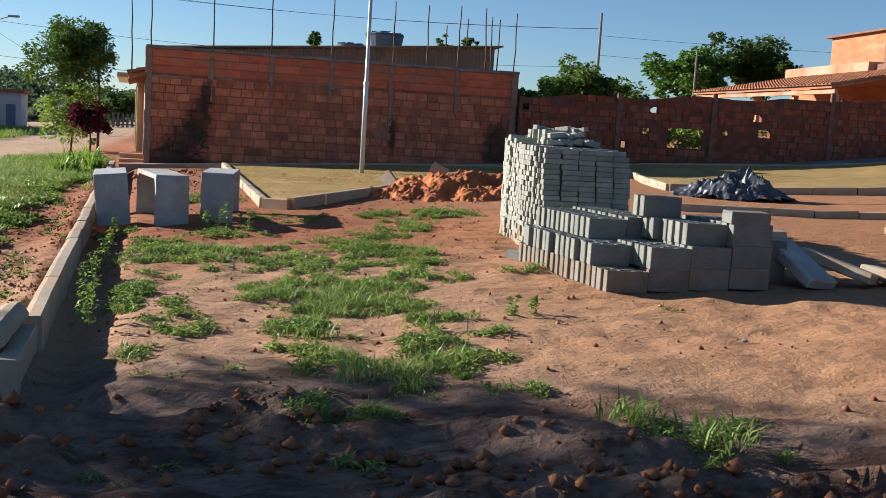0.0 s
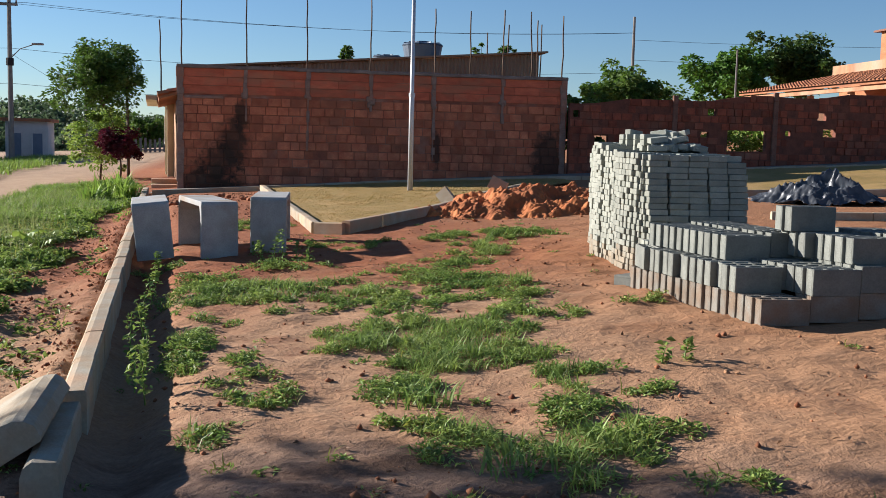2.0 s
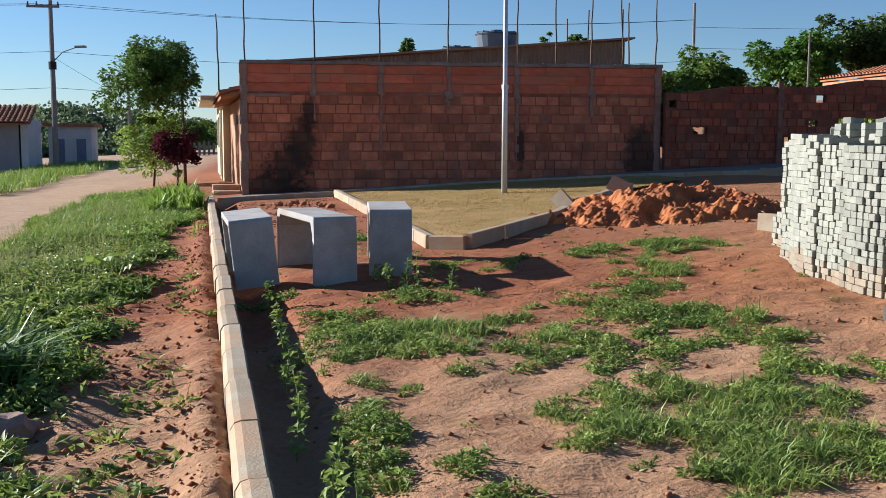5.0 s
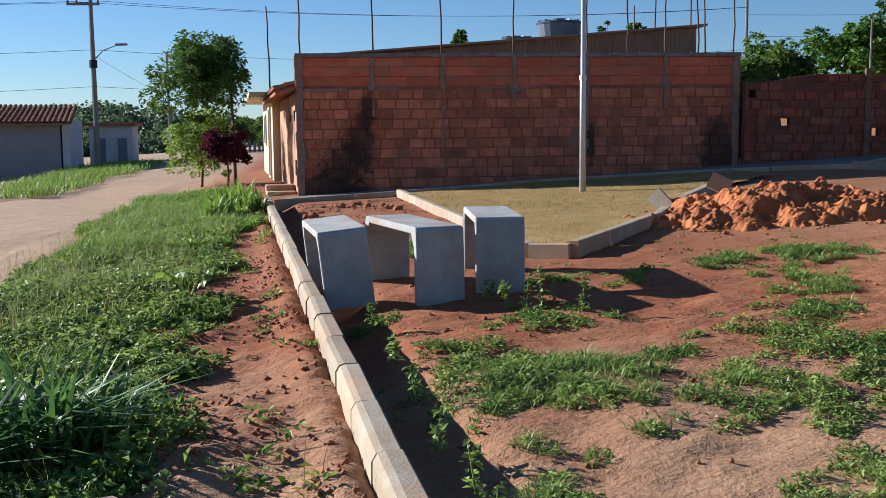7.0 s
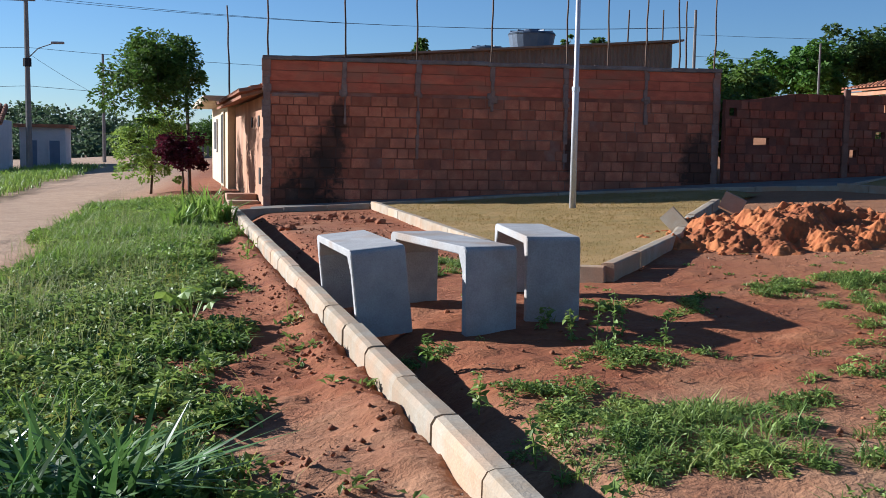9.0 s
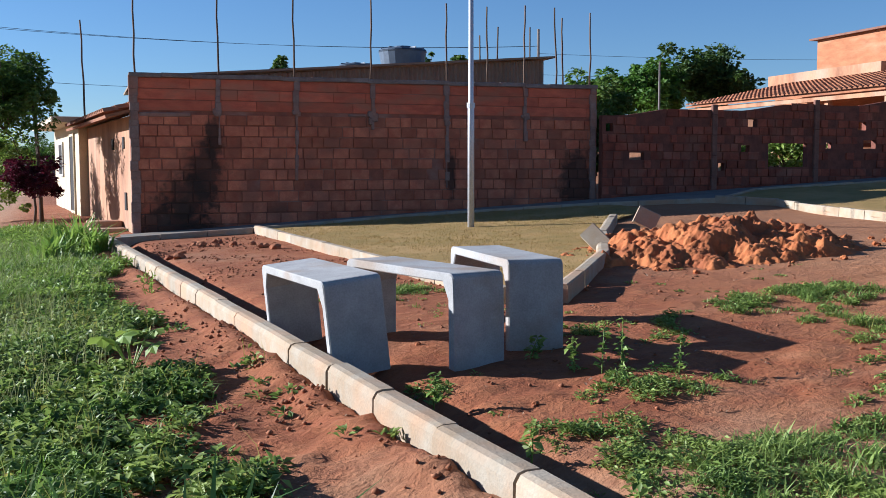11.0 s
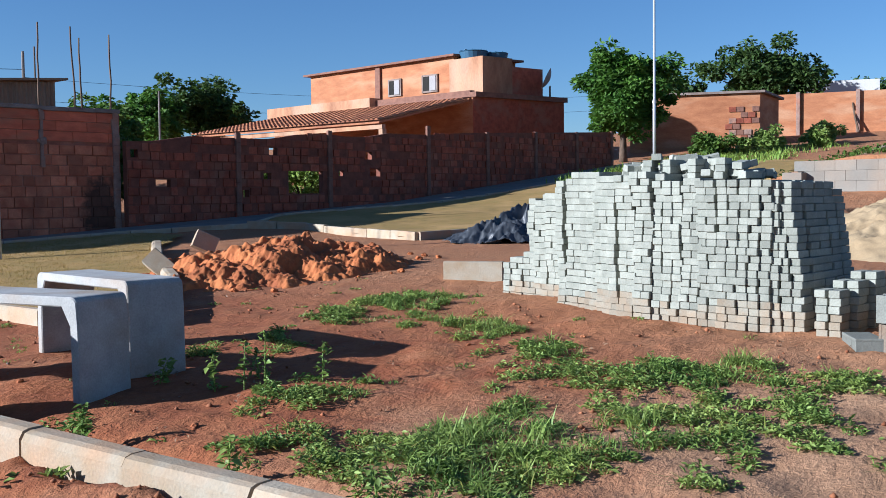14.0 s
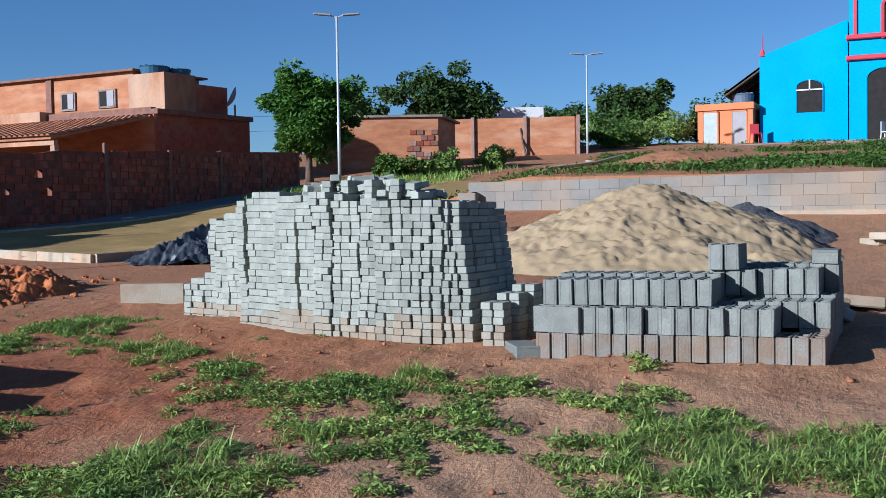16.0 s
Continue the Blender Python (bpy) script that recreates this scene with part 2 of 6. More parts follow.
M_PINK = mat("red_trim_paint", (0.4752, 0.0504, 0.072), (0.4176, 0.0432, 0.0576), scale=2, bump=0.05)
M_ORANGE = mat("orange_paint", (0.55, 0.185, 0.075), (0.50, 0.165, 0.065), scale=1, bump=0.05)
M_DOOR = mat("pale_metal_door", (0.36, 0.4032, 0.3744), (0.3024, 0.3384, 0.324), scale=3, bump=0.1, rough=0.5)
M_DOOR_BLUE = mat("faded_blue_door", (0.144, 0.1944, 0.2592), (0.1152, 0.1584, 0.216), scale=3, bump=0.1, rough=0.6)
M_TILE = mat("clay_roof_tile", (0.34, 0.150, 0.075), (0.25, 0.100, 0.050), scale=4, bump=0.3, vary=0.2, island=0.25, c3=(0.216, 0.0864, 0.0504))
M_FIBRE = mat("rusty_corrugated_sheet", (0.2592, 0.1872, 0.1224), (0.2016, 0.144, 0.0936), scale=3, bump=0.1, rough=0.7, stretch=(1, 1, 0.4))
M_TANK = mat("blue_grey_plastic", (0.10, 0.135, 0.18), (0.08, 0.108, 0.15), scale=4, bump=0.05, rough=0.45)
M_TANK_BLUE = mat("blue_plastic", (0.0432, 0.1152, 0.1872), (0.036, 0.0936, 0.1584), scale=4, bump=0.05, rough=0.45)
M_POLE = mat("galvanised_steel", (0.5184, 0.5328, 0.54), (0.4608, 0.4752, 0.4896), scale=5, bump=0.05, rough=0.4, metal=0.3)
M_POST = mat("weathered_pole_concrete", (0.216, 0.2016, 0.1872), (0.1728, 0.1584, 0.144), scale=5, bump=0.2)
M_STICK = mat("weathered_stick", (0.0936, 0.0612, 0.0432), (0.144, 0.0936, 0.0648), scale=8, bump=0.3, stretch=(1, 1, 0.2), vary=0.3)
M_WIRE = mat("black_cable", (0.0216, 0.0216, 0.0252), (0.0288, 0.0288, 0.0324), bump=0)
M_DARK = mat("dark_interior", (0.0144, 0.01296, 0.01152), (0.0216, 0.01872, 0.01728), bump=0)
M_BLACK = mat("black_plastic_sheet", (0.035, 0.039, 0.046), (0.06, 0.067, 0.078), scale=8, bump=0.3, fine=25, rough=0.36, spec=0.6)
M_BARK = mat("tree_bark", (0.0792, 0.054, 0.036), (0.1224, 0.0864, 0.0612), scale=10, bump=0.7, stretch=(1, 1, 0.3))
M_LEAF = leaf_mat("tree_leaf", (0.050, 0.105, 0.016), (0.10, 0.17, 0.026))
M_LEAF_MANGO = leaf_mat("mango_leaf", (0.042, 0.115, 0.014), (0.10, 0.20, 0.024))
M_LEAF_DARK = leaf_mat("dark_leaf", (0.034, 0.072, 0.014), (0.068, 0.115, 0.022))
# ridge leaves: distance haze is mixed into the colour, paler and greyer
M_LEAF_HAZED = leaf_mat("hazed_leaf", (0.075, 0.12, 0.055), (0.12, 0.165, 0.08), scale=0.2)
M_LEAF_RED = leaf_mat("burgundy_leaf", (0.054, 0.0072, 0.01584), (0.0936, 0.01296, 0.0252))
M_GRASS = leaf_mat("verge_grass", (0.165, 0.275, 0.044), (0.29, 0.385, 0.074), scale=1.6, rough=0.55)
M_YELLOW = leaf_mat("yellowing_leaf", (0.24, 0.27, 0.05), (0.34, 0.31, 0.075), scale=1.5)
M_LITTER = leaf_mat("dead_leaf", (0.17, 0.095, 0.055), (0.27, 0.16, 0.09), trans=0.1, scale=4)
M_WEED = leaf_mat("weed_leaf", (0.158, 0.25, 0.052), (0.285, 0.36, 0.086), scale=1.6, rough=0.55)
M_SEDGE = leaf_mat("long_dark_blade", (0.068, 0.145, 0.036), (0.125, 0.225, 0.056), scale=3, rough=0.42)
M_DRYGRASS = leaf_mat("pale_seed_grass", (0.23, 0.27, 0.09), (0.33, 0.33, 0.14), scale=0.8)
M_TURF = leaf_mat("dry_turf", (0.33, 0.215, 0.07), (0.26, 0.19, 0.052), scale=1.5)


# ---- mesh builder ----
class B:
    """Collects faces of one mesh."""

    def __init__(self):
        self.v, self.f = [], []

    def add(self, vs, fs):
        o = len(self.v)
        self.v += [tuple(p) for p in vs]
        self.f += [tuple(o + i for i in q) for q in fs]
        return self

    def box(self, c, s, rz=0.0, ch=0.0, tilt=None):
        """A box with centre, size and chamfered edges."""
        hx, hy, hz = s[0] / 2, s[1] / 2, s[2] / 2
        if ch <= 0:
            vs = [(x, y, z) for z in (-hz, hz) for y in (-hy, hy) for x in (-hx, hx)]
            fs = [(0, 2, 3, 1), (4, 5, 7, 6), (0, 1, 5, 4), (2, 6, 7, 3), (0, 4, 6, 2), (1, 3, 7, 5)]
        else:
            vs, idx = [], {}
            for sz in (-1, 1):
                for sy in (-1, 1):
                    for sx in (-1, 1):
                        for ax in range(3):
                            p = [sx * (hx - ch), sy * (hy - ch), sz * (hz - ch)]
                            p[ax] = (sx * hx, sy * hy, sz * hz)[ax]
                            idx[sx, sy, sz, ax] = len(vs)
                            vs.append(tuple(p))
            fs = []
            for ax in range(3):
                u, w = (ax + 1) % 3, (ax + 2) % 3
                for sg in (-1, 1):
                    q = []
                    for a, b in ((-1, -1), (1, -1), (1, 1), (-1, 1)):
                        k = [0, 0, 0]
                        k[ax], k[u], k[w] = sg, a, b
                        q.append(idx[k[0], k[1], k[2], ax])
                    fs.append(tuple(q if sg > 0 else q[::-1]))
                for a in (-1, 1):
                    for b in (-1, 1):
                        q = []
                        for e, axis in ((-1, u), (1, u), (1, w), (-1, w)):
                            k = [0, 0, 0]
                            k[ax], k[u], k[w] = e, a, b
                            q.append(idx[k[0], k[1], k[2], axis])
                        fs.append(tuple(q if a * b > 0 else q[::-1]))
            for sz in (-1, 1):
                for sy in (-1, 1):
                    for sx in (-1, 1):
                        q = [idx[sx, sy, sz, a] for a in range(3)]
                        fs.append(tuple(q if sx * sy * sz > 0 else q[::-1]))
        m = Matrix.Translation(c) @ Matrix.Rotation(rz, 4, "Z")
        if tilt:
            m = m @ Euler(tilt).to_matrix().to_4x4()
        return self.add([m @ Vector(p) for p in vs], fs)

    def tube(self, pts, radii, n=8, cap=True):
        pts = [Vector(p) for p in pts]
        rings = []
        for i, p in enumerate(pts):
            d = (pts[min(i + 1, len(pts) - 1)] - pts[max(i - 1, 0)]).normalized()
            u = d.cross(Vector((0.31, 0.95, 0.05)))
            if u.length < 0.1:
                u = d.cross(Vector((1, 0, 0)))
            u.normalize()
            w = d.cross(u)
            rings.append([p + (u * math.cos(a) + w * math.sin(a)) * radii[i] for a in [k * math.tau / n for k in range(n)]])
        vs = [q for r in rings for q in r]
        fs = []
        for i in range(len(pts) - 1):
            for k in range(n):
                fs.append((i * n + k, i * n + (k + 1) % n, (i + 1) * n + (k + 1) % n, (i + 1) * n + k))
        if cap:
            fs.append(tuple(range(n))[::-1])
            fs.append(tuple((len(pts) - 1) * n + k for k in range(n)))
        return self.add(vs, fs)

    def prism(self, poly, z0, z1):
        """An upright prism on a counter-clockwise outline; z0 and z1 are numbers or functions of x and y."""
        n = len(poly)
        lo = [(x, y, z0(x, y) if callable(z0) else z0) for x, y in poly]
        hi = [(x, y, z1(x, y) if callable(z1) else z1) for x, y in poly]
        fs = [tuple(range(n))[::-1], tuple(range(n, 2 * n))]
        fs += [(i, (i + 1) % n, n + (i + 1) % n, n + i) for i in range(n)]
        return self.add(lo + hi, fs)

    def extrude(self, prof, a, b, flat=False):
        """A profile in the plane across a to b (side, up), swept from a to b."""
        a, b = Vector(a), Vector(b)
        d = (b - a).normalized()
        s = d.cross(Vector((0, 0, 1))).normalized()
        up = Vector((0, 0, 1)) if flat else s.cross(d)
        n = len(prof)
        vs = [e + s * p + up * q for e in (a, b) for p, q in prof]
        fs = [tuple(range(n)), tuple(range(n, 2 * n))[::-1]]
        fs += [(i, n + i, n + (i + 1) % n, (i + 1) % n) for i in range(n)]
        return self.add(vs, fs)

    def mesh(self, name, material, smooth=False):
        me = bpy.data.meshes.new(name)
        me.from_pydata(self.v, [], self.f)
        me.materials.append(material)
        if smooth:
            me.polygons.foreach_set("use_smooth", [True] * len(me.polygons))
        me.update()
        return me

    def ob(self, name, material, parent=None, label="", category="", group="", kind="", smooth=False):
        o = new(name, self.mesh(name, material, smooth))
        o.parent = parent
        return tagged(o, label, category, group, kind)


def hold(name, at, label, category, group="", kind=""):
    """An empty at the base of a thing, whose parts hang below it; the parts are built in world places."""
    e = new(name)
    e.empty_display_size = 0.1
    e.location = at
    return tagged(e, label, category, group, kind)


def under(o, parent):
    """Parents o, built in world places, under an unturned empty."""
    o.parent = parent
    o.matrix_parent_inverse = Matrix.Translation(parent.location).inverted()
    return o


def piece(me, name, parent, m):
    """One of many alike pieces on a shared mesh, placed in world terms."""
    o = new(name, me)
    o.parent = parent
    if parent is not None:
        o.matrix_parent_inverse = Matrix.Translation(parent.location).inverted()
    o.matrix_basis = m
    return o


def arr_mesh(name, verts, faces, material, smooth=False):
    """A mesh from arrays of places and of quads or triangles."""
    me = bpy.data.meshes.new(name)
    nf, k = faces.shape
    me.vertices.add(len(verts))
    me.vertices.foreach_set("co", np.asarray(verts, dtype=np.float32).ravel())
    me.loops.add(nf * k)
    me.loops.foreach_set("vertex_index", faces.astype(np.int32).ravel())
    me.polygons.add(nf)
    me.polygons.foreach_set("loop_start", np.arange(0, nf * k, k, dtype=np.int32))
    me.polygons.foreach_set("loop_total", np.full(nf, k, dtype=np.int32))
    if smooth:
        me.polygons.foreach_set("use_smooth", np.ones(nf, dtype=bool))
    me.materials.append(material)
    me.update(calc_edges=True)
    return me


# ---- terrain ----
def vnoise(x, y, seed=0):
    """Smooth value noise on arrays."""
    xi, yi = np.floor(x).astype(np.int64), np.floor(y).astype(np.int64)
    fx, fy = x - xi, y - yi
    fx, fy = fx * fx * (3 - 2 * fx), fy * fy * (3 - 2 * fy)

    def h(a, b):
        n = (a * 374761393 + b * 668265263 + seed * 1442695041) & 0x7FFFFFFF
        n = ((n ^ (n >> 13)) * 1274126177) & 0x7FFFFFFF
        return ((n ^ (n >> 16)) & 0xFFFF) / 65535.0

    return (h(xi, yi) * (1 - fx) + h(xi + 1, yi) * fx) * (1 - fy) + (h(xi, yi + 1) * (1 - fx) + h(xi + 1, yi + 1) * fx) * fy


def fbm(x, y, seed=0, octaves=4, gain=0.5):
    out, amp, tot = 0.0, 1.0, 0.0
    for i in range(octaves):
        out = out + amp * vnoise(x * 2**i, y * 2**i, seed + i)
        tot += amp
        amp *= gain
    return out / tot - 0.5


def step01(t):
    t = np.clip(t, 0, 1)
    return t * t * (3 - 2 * t)


KERB_A, KERB_B = Vector((-0.205, 4.9, 0)), Vector((-1.82, 21.9, 0))


def kerb_x(y):
    return KERB_A.x + (KERB_B.x - KERB_A.x) * (y - KERB_A.y) / (KERB_B.y - KERB_A.y)


def gz(x, y):
    """Height of the bare ground, without its small bumps."""
    x, y = np.asarray(x, float), np.asarray(y, float)
    xc, yc = np.clip(x, -25, 46), np.clip(y, -20, 60)
    z = -0.25 + 0.056 * xc + 0.015 * yc
    dip = -0.036 * np.clip(x - 5, 0, 5) + 0.18 / 6.7 * np.clip(x - 10, 0, 6.7)
    z = z + dip * step01((22.5 - y) / 3.5)
    slope = 0.05 * np.clip(xc - 14, 0, 32)
    bank = np.where(x > 16.8, 0.80 + 0.024 * np.clip(xc - 16.8, 0, 30), slope)
    k = step01((16.5 - y) / 3.0)
    return z + slope * (1 - k) + bank * k


def bumps(x, y):
    near = step01((12 - np.abs(y - 4)) / 6) * step01((9 - np.abs(x - 1)) / 3)
    b = 0.05 * fbm(x * 0.8, y * 0.8, 3) + 0.05 * near * fbm(x * 3.1, y * 3.1, 11) + 0.012 * near * fbm(x * 6.5, y * 6.5, 13, 2)
    for freq, seed, h in ((1.5, 61, 0.008), (2.7, 65, 0.007)):
        crust = fbm(x * freq, y * freq * 1.3, seed, 4)
        b = b + near * h * (step01(crust / 0.035) + step01((crust - 0.13) / 0.03) - step01((crust + 0.12) / 0.03))
    # churned earth and wheel ruts by the start of the walk
    mud = step01((5.3 - y - 0.45 * (x - 0.5)) / 1.3) * step01((x + 1.9) / 1.2) * step01((6 - x) / 2)
    rut = np.abs(fbm(x * 0.9 + 0.35 * y, y * 2.6, 21, 3))
    b = b + mud * (0.24 * np.clip(0.14 - rut, 0, 1) * 6 * (0.3 + vnoise(x * 2.0, y * 2.0, 5)) - 0.08 + 0.09 * fbm(x * 6, y * 6, 31) + 0.20 * np.clip(0.12 - rut, 0, 1) * 6 * np.clip(fbm(x * 13, y * 13, 33, 3), -0.2, 1))
    # rough clods on the strip outside the kerb, and a shallow trench inside it
    kx = KERB_A.x + (KERB_B.x - KERB_A.x) * (y - KERB_A.y) / (KERB_B.y - KERB_A.y)
    d = x - kx
    b = b + np.where((d < 0) & (d > -2.6), (0.11 * np.clip(fbm(x * 4.0, y * 4.0, 41), -0.1, 1) + 0.05 * np.clip(fbm(x * 11.0, y * 11.0, 43, 3), -0.05, 1)) * near, 0)
    b = b - 0.13 * np.exp(-((d - 0.22) / 0.19) ** 2) * (y > 4.5) * (y < 22)
    b = b + (0.06 + 0.07 * np.clip(fbm(x * 2.6, y * 2.6, 47, 3), -0.15, 0.25)) * np.exp(-((d + 0.15) / 0.12) ** 2) * (y > 5) * (y < 22)
    # road ruts
    road = step01((-3.2 - x) / 1.2) * step01((60 - y) / 20)
    b = b + road * (0.12 * fbm(x * 1.4, y * 0.5, 51) - 0.05)
    return b


def ground_at(x, y):
    return gz(x, y) + bumps(np.asarray(x, float), np.asarray(y, float))


def g1(x, y):
    return float(gz(x, y))


def axis(*spans):
    out = []
    for a, b, s in spans:
        out.append(np.arange(a, b, s))
    return np.concatenate(out)


def grid_faces(nx, ny):
    i, j = np.meshgrid(np.arange(nx - 1), np.arange(ny - 1), indexing="ij")
    a = (i * ny + j).ravel()
    return np.stack([a, a + ny, a + ny + 1, a + 1], 1)


xs = axis((-900, -100, 160), (-100, -24, 12), (-24, -5, 0.6), (-5, 7, 0.055), (7, 16.62, 0.25), (16.78, 16.86, 0.05), (16.9, 50, 0.8), (50, 110, 12), (110, 1000, 150))
ys = axis((-700, -60, 120), (-60, -3, 3), (-3, 1.0, 0.1), (1.0, 14, 0.055), (14, 26, 0.2), (26, 62, 1.2), (62, 130, 12), (130, 1400, 180))
gx, gy = np.meshgrid(xs, ys, indexing="ij")
gzz = ground_at(gx, gy)
ground = new("ground", arr_mesh("ground", np.stack([gx, gy, gzz], -1).reshape(-1, 3), grid_faces(len(xs), len(ys)), M_SOIL, True))
tagged(ground, "bare trodden red earth with ruts and pale sandy patches", "ground", kind="structure")


def in_poly(x, y, poly):
    inside = np.zeros(np.shape(x), bool)
    n = len(poly)
    for i in range(n):
        (x0, y0), (x1, y1) = poly[i], poly[(i + 1) % n]
        hit = ((y0 > y) != (y1 > y)) & (x < (x1 - x0) * (y - y0) / (y1 - y0 + 1e-12) + x0)
        inside ^= hit
    return inside


def patch(name, poly, material, lift, cell=0.12, label="", category="", rough=0.012):
    """A thin sheet laid over the ground inside an outline."""
    px, py = [p[0] for p in poly], [p[1] for p in poly]
    X, Y = np.arange(min(px), max(px) + cell, cell), np.arange(min(py), max(py) + cell, cell)
    ax, ay = np.meshgrid(X, Y, indexing="ij")
    az = ground_at(ax, ay) * 0.3 + gz(ax, ay) * 0.7 + lift + rough * fbm(ax * 5, ay * 5, 77)
    f = grid_faces(len(X), len(Y))
    f = f[in_poly((ax + cell / 2)[:-1, :-1].ravel(), (ay + cell / 2)[:-1, :-1].ravel(), poly)]
    used, inv = np.unique(f, return_inverse=True)
    v = np.stack([ax, ay, az], -1).reshape(-1, 3)[used]
    o = new(name, arr_mesh(name, v, inv.reshape(f.shape), material, True))
    return tagged(o, label, category, kind="structure")


LAWN_A = [(0.52, 21.9), (1.19, 13.7), (1.5, 13.45), (2.8, 15.25), (3.7, 16.9), (5.0, 18.9), (6.6, 20.7), (6.4, 21.6), (3.0, 22.2)]
LAWN_B = [(8.95, 20.35), (8.45, 17.2), (10.2, 16.85), (11.6, 16.3), (16.4, 15.2), (24.0, 17.5), (24.0, 21.4), (16.0, 21.35), (10.0, 22.3), (8.4, 21.2)]
patch("lawn", LAWN_A, M_LAWN, 0.05, label="mown dry yellowish lawn inside a concrete kerb", category="lawn")
patch("lawn", LAWN_B, M_LAWN, 0.05, cell=0.2, label="strip of dry lawn along the shaded footpath", category="lawn")
PATH_POLY = [(-1.75, 22.1), (0.4, 22.1), (3.0, 22.35), (6.3, 21.8), (8.3, 21.25), (10.0, 22.4), (16.0, 21.45), (24.0, 21.5), (24.5, 23.15), (7.3, 23.15), (-1.5, 23.3)]
patch("pavement", PATH_POLY, M_CONC, 0.03, cell=0.2, label="grey concrete footpath along the foot of the brick wall", category="pavement", rough=0.0)


# ---- kerbs ----
KERB_PROF = [(-0.064, -0.2), (-0.060, 0.118), (-0.042, 0.149), (-0.014, 0.158), (0.050, 0.158), (0.060, 0.148), (0.062, -0.2)]


def kerb_line(points, label, stone=0.69, top=0.0, w=1.0, level=None):
    """A row of kerb stones along a line; each stone is a piece with a narrow joint."""
    e = hold("kerb", (points[0][0], points[0][1], g1(*points[0])), label, "kerb", kind="structure")
    rng = random.Random(len(points) * 7 + int(points[0][0] * 10))
    shared = B().extrude([(p * w, q) for p, q in KERB_PROF], (0, -stone / 2 + 0.006, 0), (0, stone / 2 - 0.006, 0), True).mesh("kerb_stone", M_KERB)
    for (x0, y0), (x1, y1) in zip(points, points[1:]):
        L = math.hypot(x1 - x0, y1 - y0)
        n = max(1, round(L / stone))
        for i in range(n):
            t = (i + 0.5) / n
            x, y = x0 + (x1 - x0) * t, y0 + (y1 - y0) * t
            z = (level(x, y) if level else g1(x, y)) + top + rng.uniform(-0.003, 0.003)
            m = Matrix.Translation((x + rng.uniform(-0.006, 0.006), y, z)) @ Matrix.Rotation(math.atan2(y1 - y0, x1 - x0) - math.pi / 2 + rng.uniform(-0.012, 0.012), 4, "Z")
            m = m @ Matrix.Rotation(math.atan2(g1(x1, y1) - g1(x0, y0), L) + rng.uniform(-0.004, 0.004), 4, "X") @ Matrix.Diagonal((1, L / n / stone, 1, 1))
            piece(shared, "kerb_stone", e, m)
    return e


kerb_line([(kerb_x(5.86), 5.86), (KERB_B.x, KERB_B.y)], "long straight row of pale concrete kerb stones stained by red earth")
kerb_line([(0.46, 21.9), (1.15, 13.62), (1.48, 13.38)], "sunlit concrete kerb edging the dry lawn", w=1.1, top=-0.04)
kerb_line([(1.48, 13.38), (2.85, 15.2), (3.75, 16.9), (5.0, 18.9)], "shaded concrete kerb curving behind the clay mound", w=1.1, top=-0.02)
kerb_line([(-1.7, 22.05), (0.4, 22.0), (3.0, 22.3), (6.3, 21.75), (8.3, 21.2)], "low concrete kerb between lawn and footpath", top=-0.07, w=0.9)
kerb_line([(8.3, 21.2), (8.95, 20.35), (8.42, 17.15)], "sunlit kerb on the side of the far lawn", top=-0.03)
kerb_line([(8.42, 17.15), (10.2, 16.8), (11.6, 16.25), (16.4, 15.15)], "shaded kerb in front of the far lawn", top=-0.03)
kerb_line([(8.3, 21.2), (10.0, 22.35), (16.0, 21.4), (23.0, 21.45)], "low kerb along the shaded footpath", top=-0.08, w=0.9)
kerb_line([(6.9, 13.3), (8.7, 12.8), (12.5, 12.3)], "row of kerb stones lying along the earth clearing", top=-0.06)


def loose_stone(x, y, rz, tilt, label, lift=0.1, size=(0.13, 0.7, 0.2)):
    e = B().extrude([(-0.06, -0.1), (-0.06, 0.09), (-0.045, 0.1), (0.03, 0.1), (0.06, 0.05), (0.06, -0.1)], (0, -size[1] / 2, 0), (0, size[1] / 2, 0), True)
    o = e.ob("kerb_stone", M_KERB, None, label, "kerb stone", "loose kerb stones")
    o.matrix_basis = Matrix.Translation((x, y, g1(x, y) + lift)) @ Matrix.Rotation(rz, 4, "Z") @ Euler(tilt).to_matrix().to_4x4()
    return o


def heavy_stone(x, y, z, rz, roll, pitch, length, prof, label):
    """A full kerb stone off the row, with a rounded shoulder and chipped arris."""
    b = B()
    n, k = len(prof), 6
    rng = random.Random(int(length * 100))
    for i in range(k + 1):
        t = -length / 2 + length * i / k
        b.v += [(p + rng.uniform(-0.003, 0.003), t, q + rng.uniform(-0.003, 0.003)) for p, q in prof]
    for i in range(k):
        b.f += [(i * n + j, i * n + (j + 1) % n, (i + 1) * n + (j + 1) % n, (i + 1) * n + j) for j in range(n)]
    b.f += [tuple(range(n))[::-1], tuple(k * n + j for j in range(n))]
    o = b.ob("kerb_stone", M_KERB, None, label, "kerb stone", "loose kerb stones")
    o.matrix_basis = Matrix.Translation((x, y, z)) @ Matrix.Rotation(rz, 4, "Z") @ Euler((pitch, roll, 0)).to_matrix().to_4x4()
    return o


